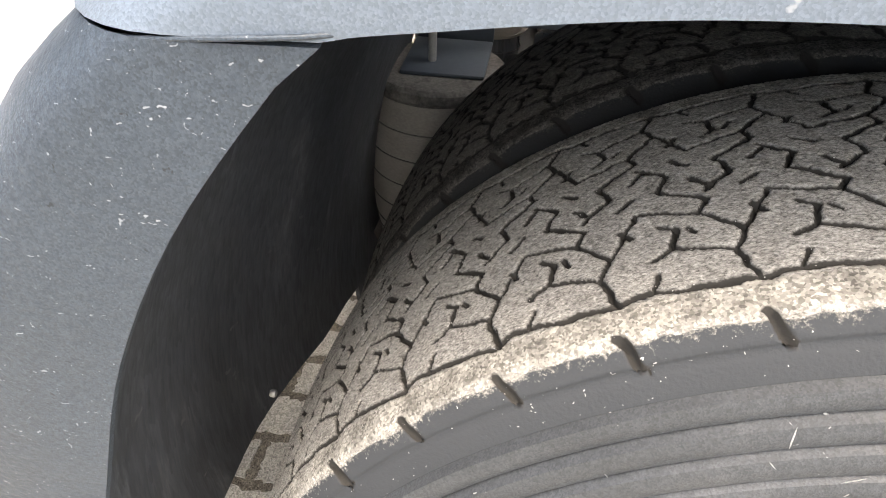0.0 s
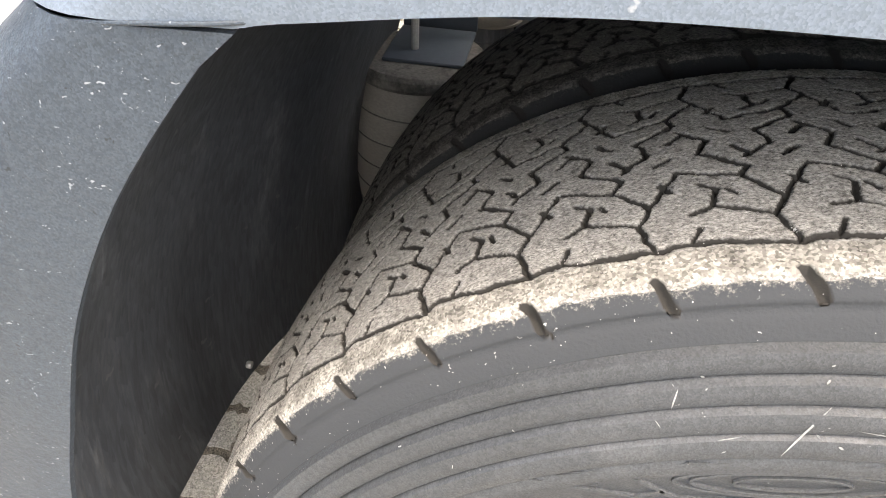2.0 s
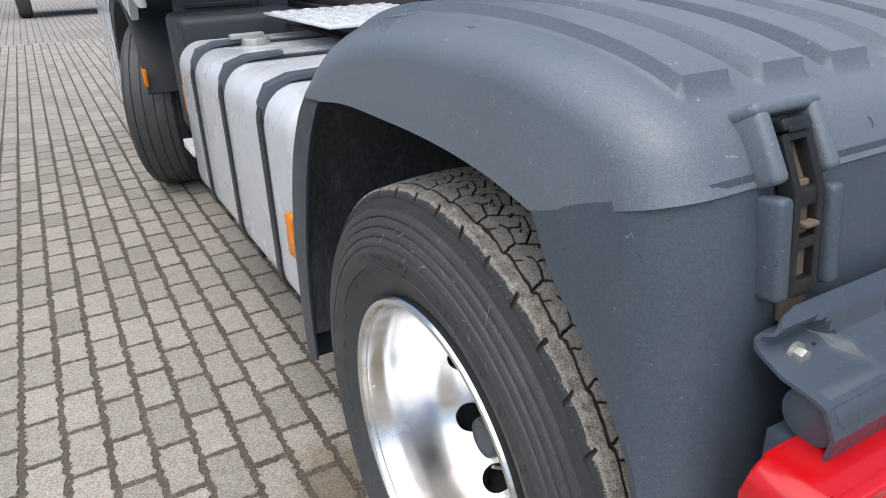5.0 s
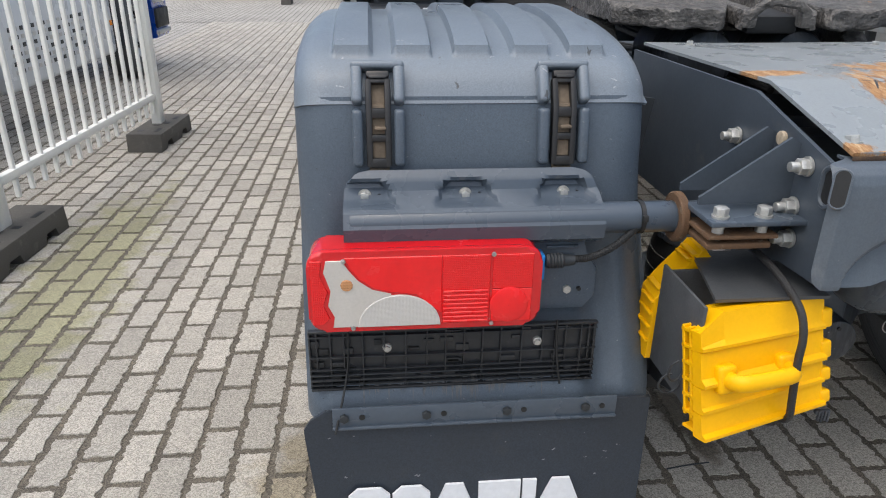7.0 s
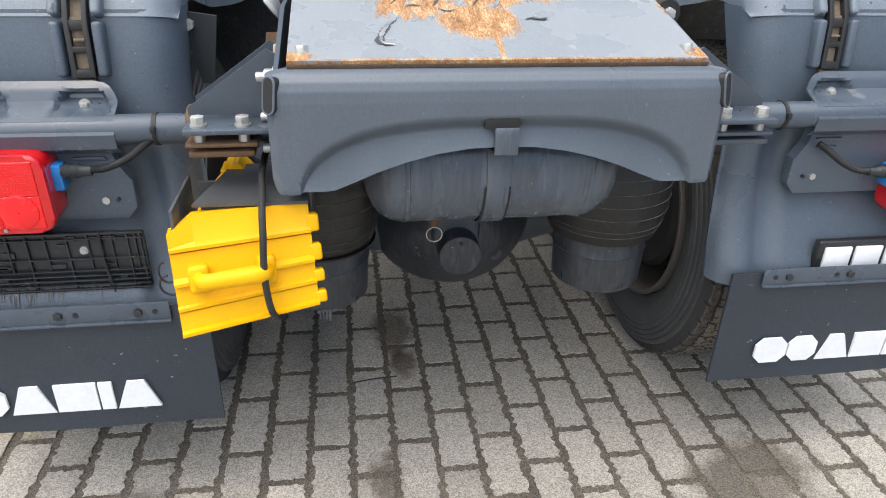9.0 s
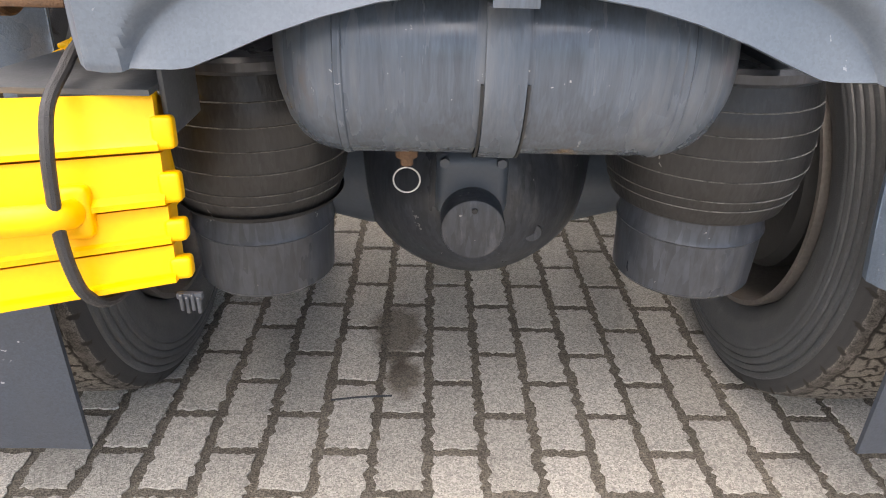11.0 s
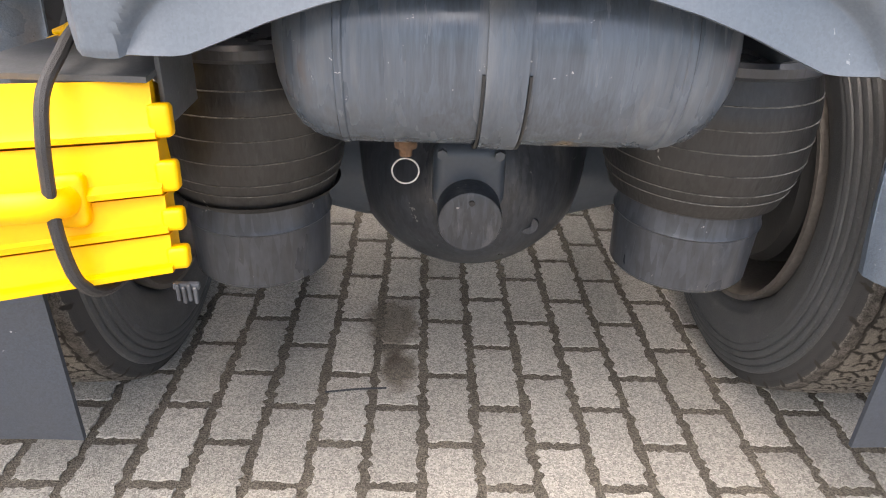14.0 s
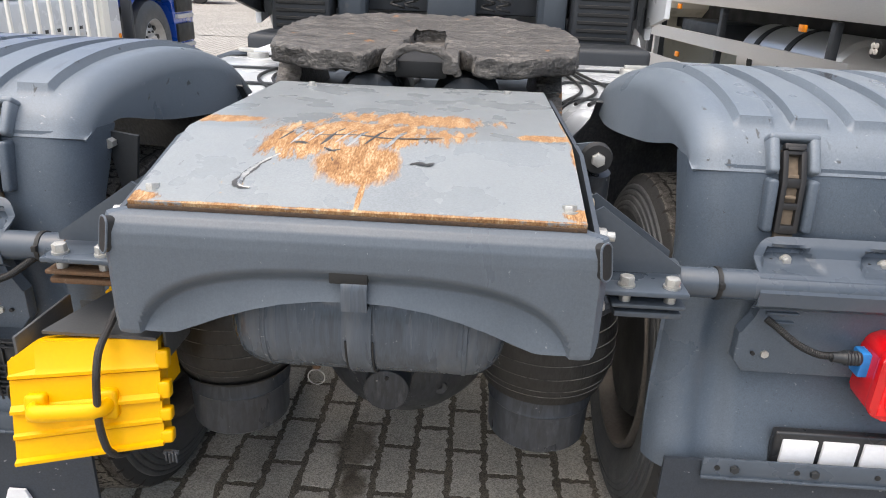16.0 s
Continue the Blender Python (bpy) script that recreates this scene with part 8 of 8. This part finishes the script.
DARK_TINT, EARTH, MOSS = (0.3, 0.275, 0.245), (0.34, 0.3, 0.255), (0.66, 0.6, 0.47)
GROUND_MARKS = [(-0.8, -0.7, 0.26, 0.13, DARK_TINT), (0.75, -0.7, 0.26, 0.13, DARK_TINT), (-0.15, 0.05, 0.075, 0.22, EARTH), (-0.13, -0.12, 0.05, 0.1, EARTH), (-0.2, -0.6, 0.06, 0.1, EARTH), (-1.25, 0.55, 0.16, 0.22, MOSS), (-1.5, -0.55, 0.25, 0.3, MOSS), (-2.45, 1.2, 0.3, 1.5, (0.72, 0.74, 0.5)), (-1.3, -0.2, 0.2, 0.3, MOSS)]
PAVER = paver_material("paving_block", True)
PAVER_FAR = paver_material("paving_block_joined", False)
LONG, WIDE, SLANT, X0, Y0 = 0.2225, 0.1125, 0.0, -0.067, -0.142


def paver_outline(seed):
    """Worn, toothed edge of one block, anticlockwise: wide joints along its length, narrow ones across."""
    rs = random.Random(seed)
    hx, hy = WIDE / 2 - 0.0092, LONG / 2 - 0.0092
    pts = []
    for side in (1, -1):
        for k in range(20):
            end = k in (0, 19)
            pts.append((side * (hx + (-0.002 if end else rs.uniform(-0.0075, 0.0052))), side * (-hy + 2 * hy * k / 19 + (0 if end else rs.uniform(-0.005, 0.005)))))
        for k in range(1, 10):
            pts.append((side * (hx - 2 * hx * k / 10 + rs.uniform(-0.002, 0.002)), side * (hy + rs.uniform(-0.006, 0.0025))))
    return pts


def paver_mesh(seed):
    pts = paver_outline(seed)
    n = len(pts)
    vs = [(x * 0.99, y * 0.995, 0.0) for x, y in pts] + [(x, y, -0.012) for x, y in pts]
    fs = [tuple(range(n))] + [(i, n + i, n + (i + 1) % n, (i + 1) % n) for i in range(n)]
    me = bpy.data.meshes.new("paving_block")
    me.from_pydata(vs, [], fs)
    return me, vs, fs


SHAPES = [paver_mesh(s) for s in range(14)]
for me, _, _ in SHAPES:
    me.materials.append(PAVER)


def cells(x0, x1, y0, y1):
    for i in range(math.floor((x0 - X0) / WIDE), math.ceil((x1 - X0) / WIDE)):
        off = Y0 + (LONG / 2 if i % 2 else 0)
        for j in range(math.floor((y0 - off) / LONG), math.ceil((y1 - off) / LONG)):
            y = off + (j + 0.5) * LONG
            x = X0 + (i + 0.5) * WIDE + SLANT * y
            if x0 <= x < x1 and y0 <= y < y1:
                yield i, j, x, y


def near(x, y):
    """The stretches that the camera passes closest."""
    return (-0.72 < x < 0.72 and -0.95 < y < 0.45) or (-2.1 < x < -1.26 and 0.3 < y < 1.75) or (-1.5 < x < -0.72 and -1.35 < y < -0.65)


ground = None
bm = bm_new()
add_box(bm, (0, 60, -0.0536), (400, 400, 0.1))
ground = tagged(finish("ground", bm, GROUND, 0), "paved yard with earthy joints between grey blocks", "ground", kind="structure")
rs = random.Random(11)
V, F, count = [], [], 0
for i, j, x, y in cells(-4.2, 4.2, -3.2, 13.0):
    k = rs.randrange(14)
    turn = math.pi if rs.random() < 0.5 else 0
    tilt = (rs.uniform(-0.009, 0.009), rs.uniform(-0.009, 0.009))
    dz = rs.uniform(-0.0012, 0.0012)
    if near(x, y) and count < 300:
        o = new("paving_block", SHAPES[k][0])
        o.parent = ground
        o.location, o.rotation_euler = (x, y, dz), (tilt[0], tilt[1], turn - SLANT)
        count += 1
        continue
    s = -1 if turn else 1
    b0 = len(V)
    if y < 5.5 and x < 2:
        V += [(x + s * px, y + s * py, dz + pz + px * tilt[0] + py * tilt[1] * 0.5) for px, py, pz in SHAPES[k][1]]
        F += [tuple(b0 + q for q in f) for f in SHAPES[k][2]]
    else:
        pts = [(-0.0475, -0.1065), (0.0475, -0.1065), (0.0475, 0.1065), (-0.0475, 0.1065)]
        V += [(x + px, y + py, dz + z) for z in (0.0, -0.015) for px, py in pts]
        F += [tuple(b0 + q for q in f) for f in ((0, 1, 2, 3), (4, 5, 1, 0), (5, 6, 2, 1), (6, 7, 3, 2), (7, 4, 0, 3))]
me = bpy.data.meshes.new("paving_blocks")
me.from_pydata(V, [], F)
me.materials.append(PAVER_FAR)
o = new("paving_blocks", me)
o.parent = ground
o["kind"] = "stuff"
# far paving: one slab with the same tone, joints by the material
far = bpy.data.materials.new("far_paving")
far.use_nodes = True
nt = far.node_tree
b = nt.nodes["Principled BSDF"]
geo = nt.nodes.new("ShaderNodeNewGeometry")
mp = nt.nodes.new("ShaderNodeMapping")
mp.inputs["Rotation"].default_value = (0, 0, math.pi / 2)
br = nt.nodes.new("ShaderNodeTexBrick")
br.inputs["Color1"].default_value, br.inputs["Color2"].default_value, br.inputs["Mortar"].default_value = (0.36, 0.345, 0.318, 1), (0.3, 0.288, 0.265, 1), (0.11, 0.1, 0.087, 1)
br.inputs["Scale"].default_value, br.inputs["Mortar Size"].default_value, br.inputs["Brick Width"].default_value, br.inputs["Row Height"].default_value = 1.0, 0.008, 0.225, 0.1125
nn = nt.nodes.new("ShaderNodeTexNoise")
nn.inputs["Scale"].default_value, nn.inputs["Detail"].default_value = 0.6, 8
hs = nt.nodes.new("ShaderNodeHueSaturation")
mr = nt.nodes.new("ShaderNodeMapRange")
mr.inputs["To Min"].default_value, mr.inputs["To Max"].default_value = 0.75, 1.25
nt.links.new(geo.outputs["Position"], mp.inputs["Vector"]), nt.links.new(mp.outputs["Vector"], br.inputs["Vector"])
nt.links.new(geo.outputs["Position"], nn.inputs["Vector"]), nt.links.new(nn.outputs["Fac"], mr.inputs["Value"])
nt.links.new(mr.outputs["Result"], hs.inputs["Value"]), nt.links.new(br.outputs["Color"], hs.inputs["Color"])
nt.links.new(hs.outputs["Color"], b.inputs["Base Color"])
b.inputs["Roughness"].default_value = 0.92
for k, (x0, x1, y0, y1) in enumerate(((-60, 60, 13.0, 90), (-60, -4.2, -25, 13.0), (4.2, 60, -25, 13.0), (-4.2, 4.2, -25, -3.2))):
    bm = bm_new()
    add_box(bm, ((x0 + x1) / 2, (y0 + y1) / 2, -0.0062), (x1 - x0 + 0.1, y1 - y0 + 0.1, 0.009))
    o = finish("far_paving", bm, far, 0)
    o.parent = ground
# a dry twig on the paving
bm = bm_new()
add_tube(bm, curve([(-0.285, -0.214, 0.006), (-0.215, -0.206, 0.009), (-0.15, -0.196, 0.005)], 5), 0.0022, 6)
tagged(finish("twig", bm, DARK), "thin dark twig lying on the paving", "twig")
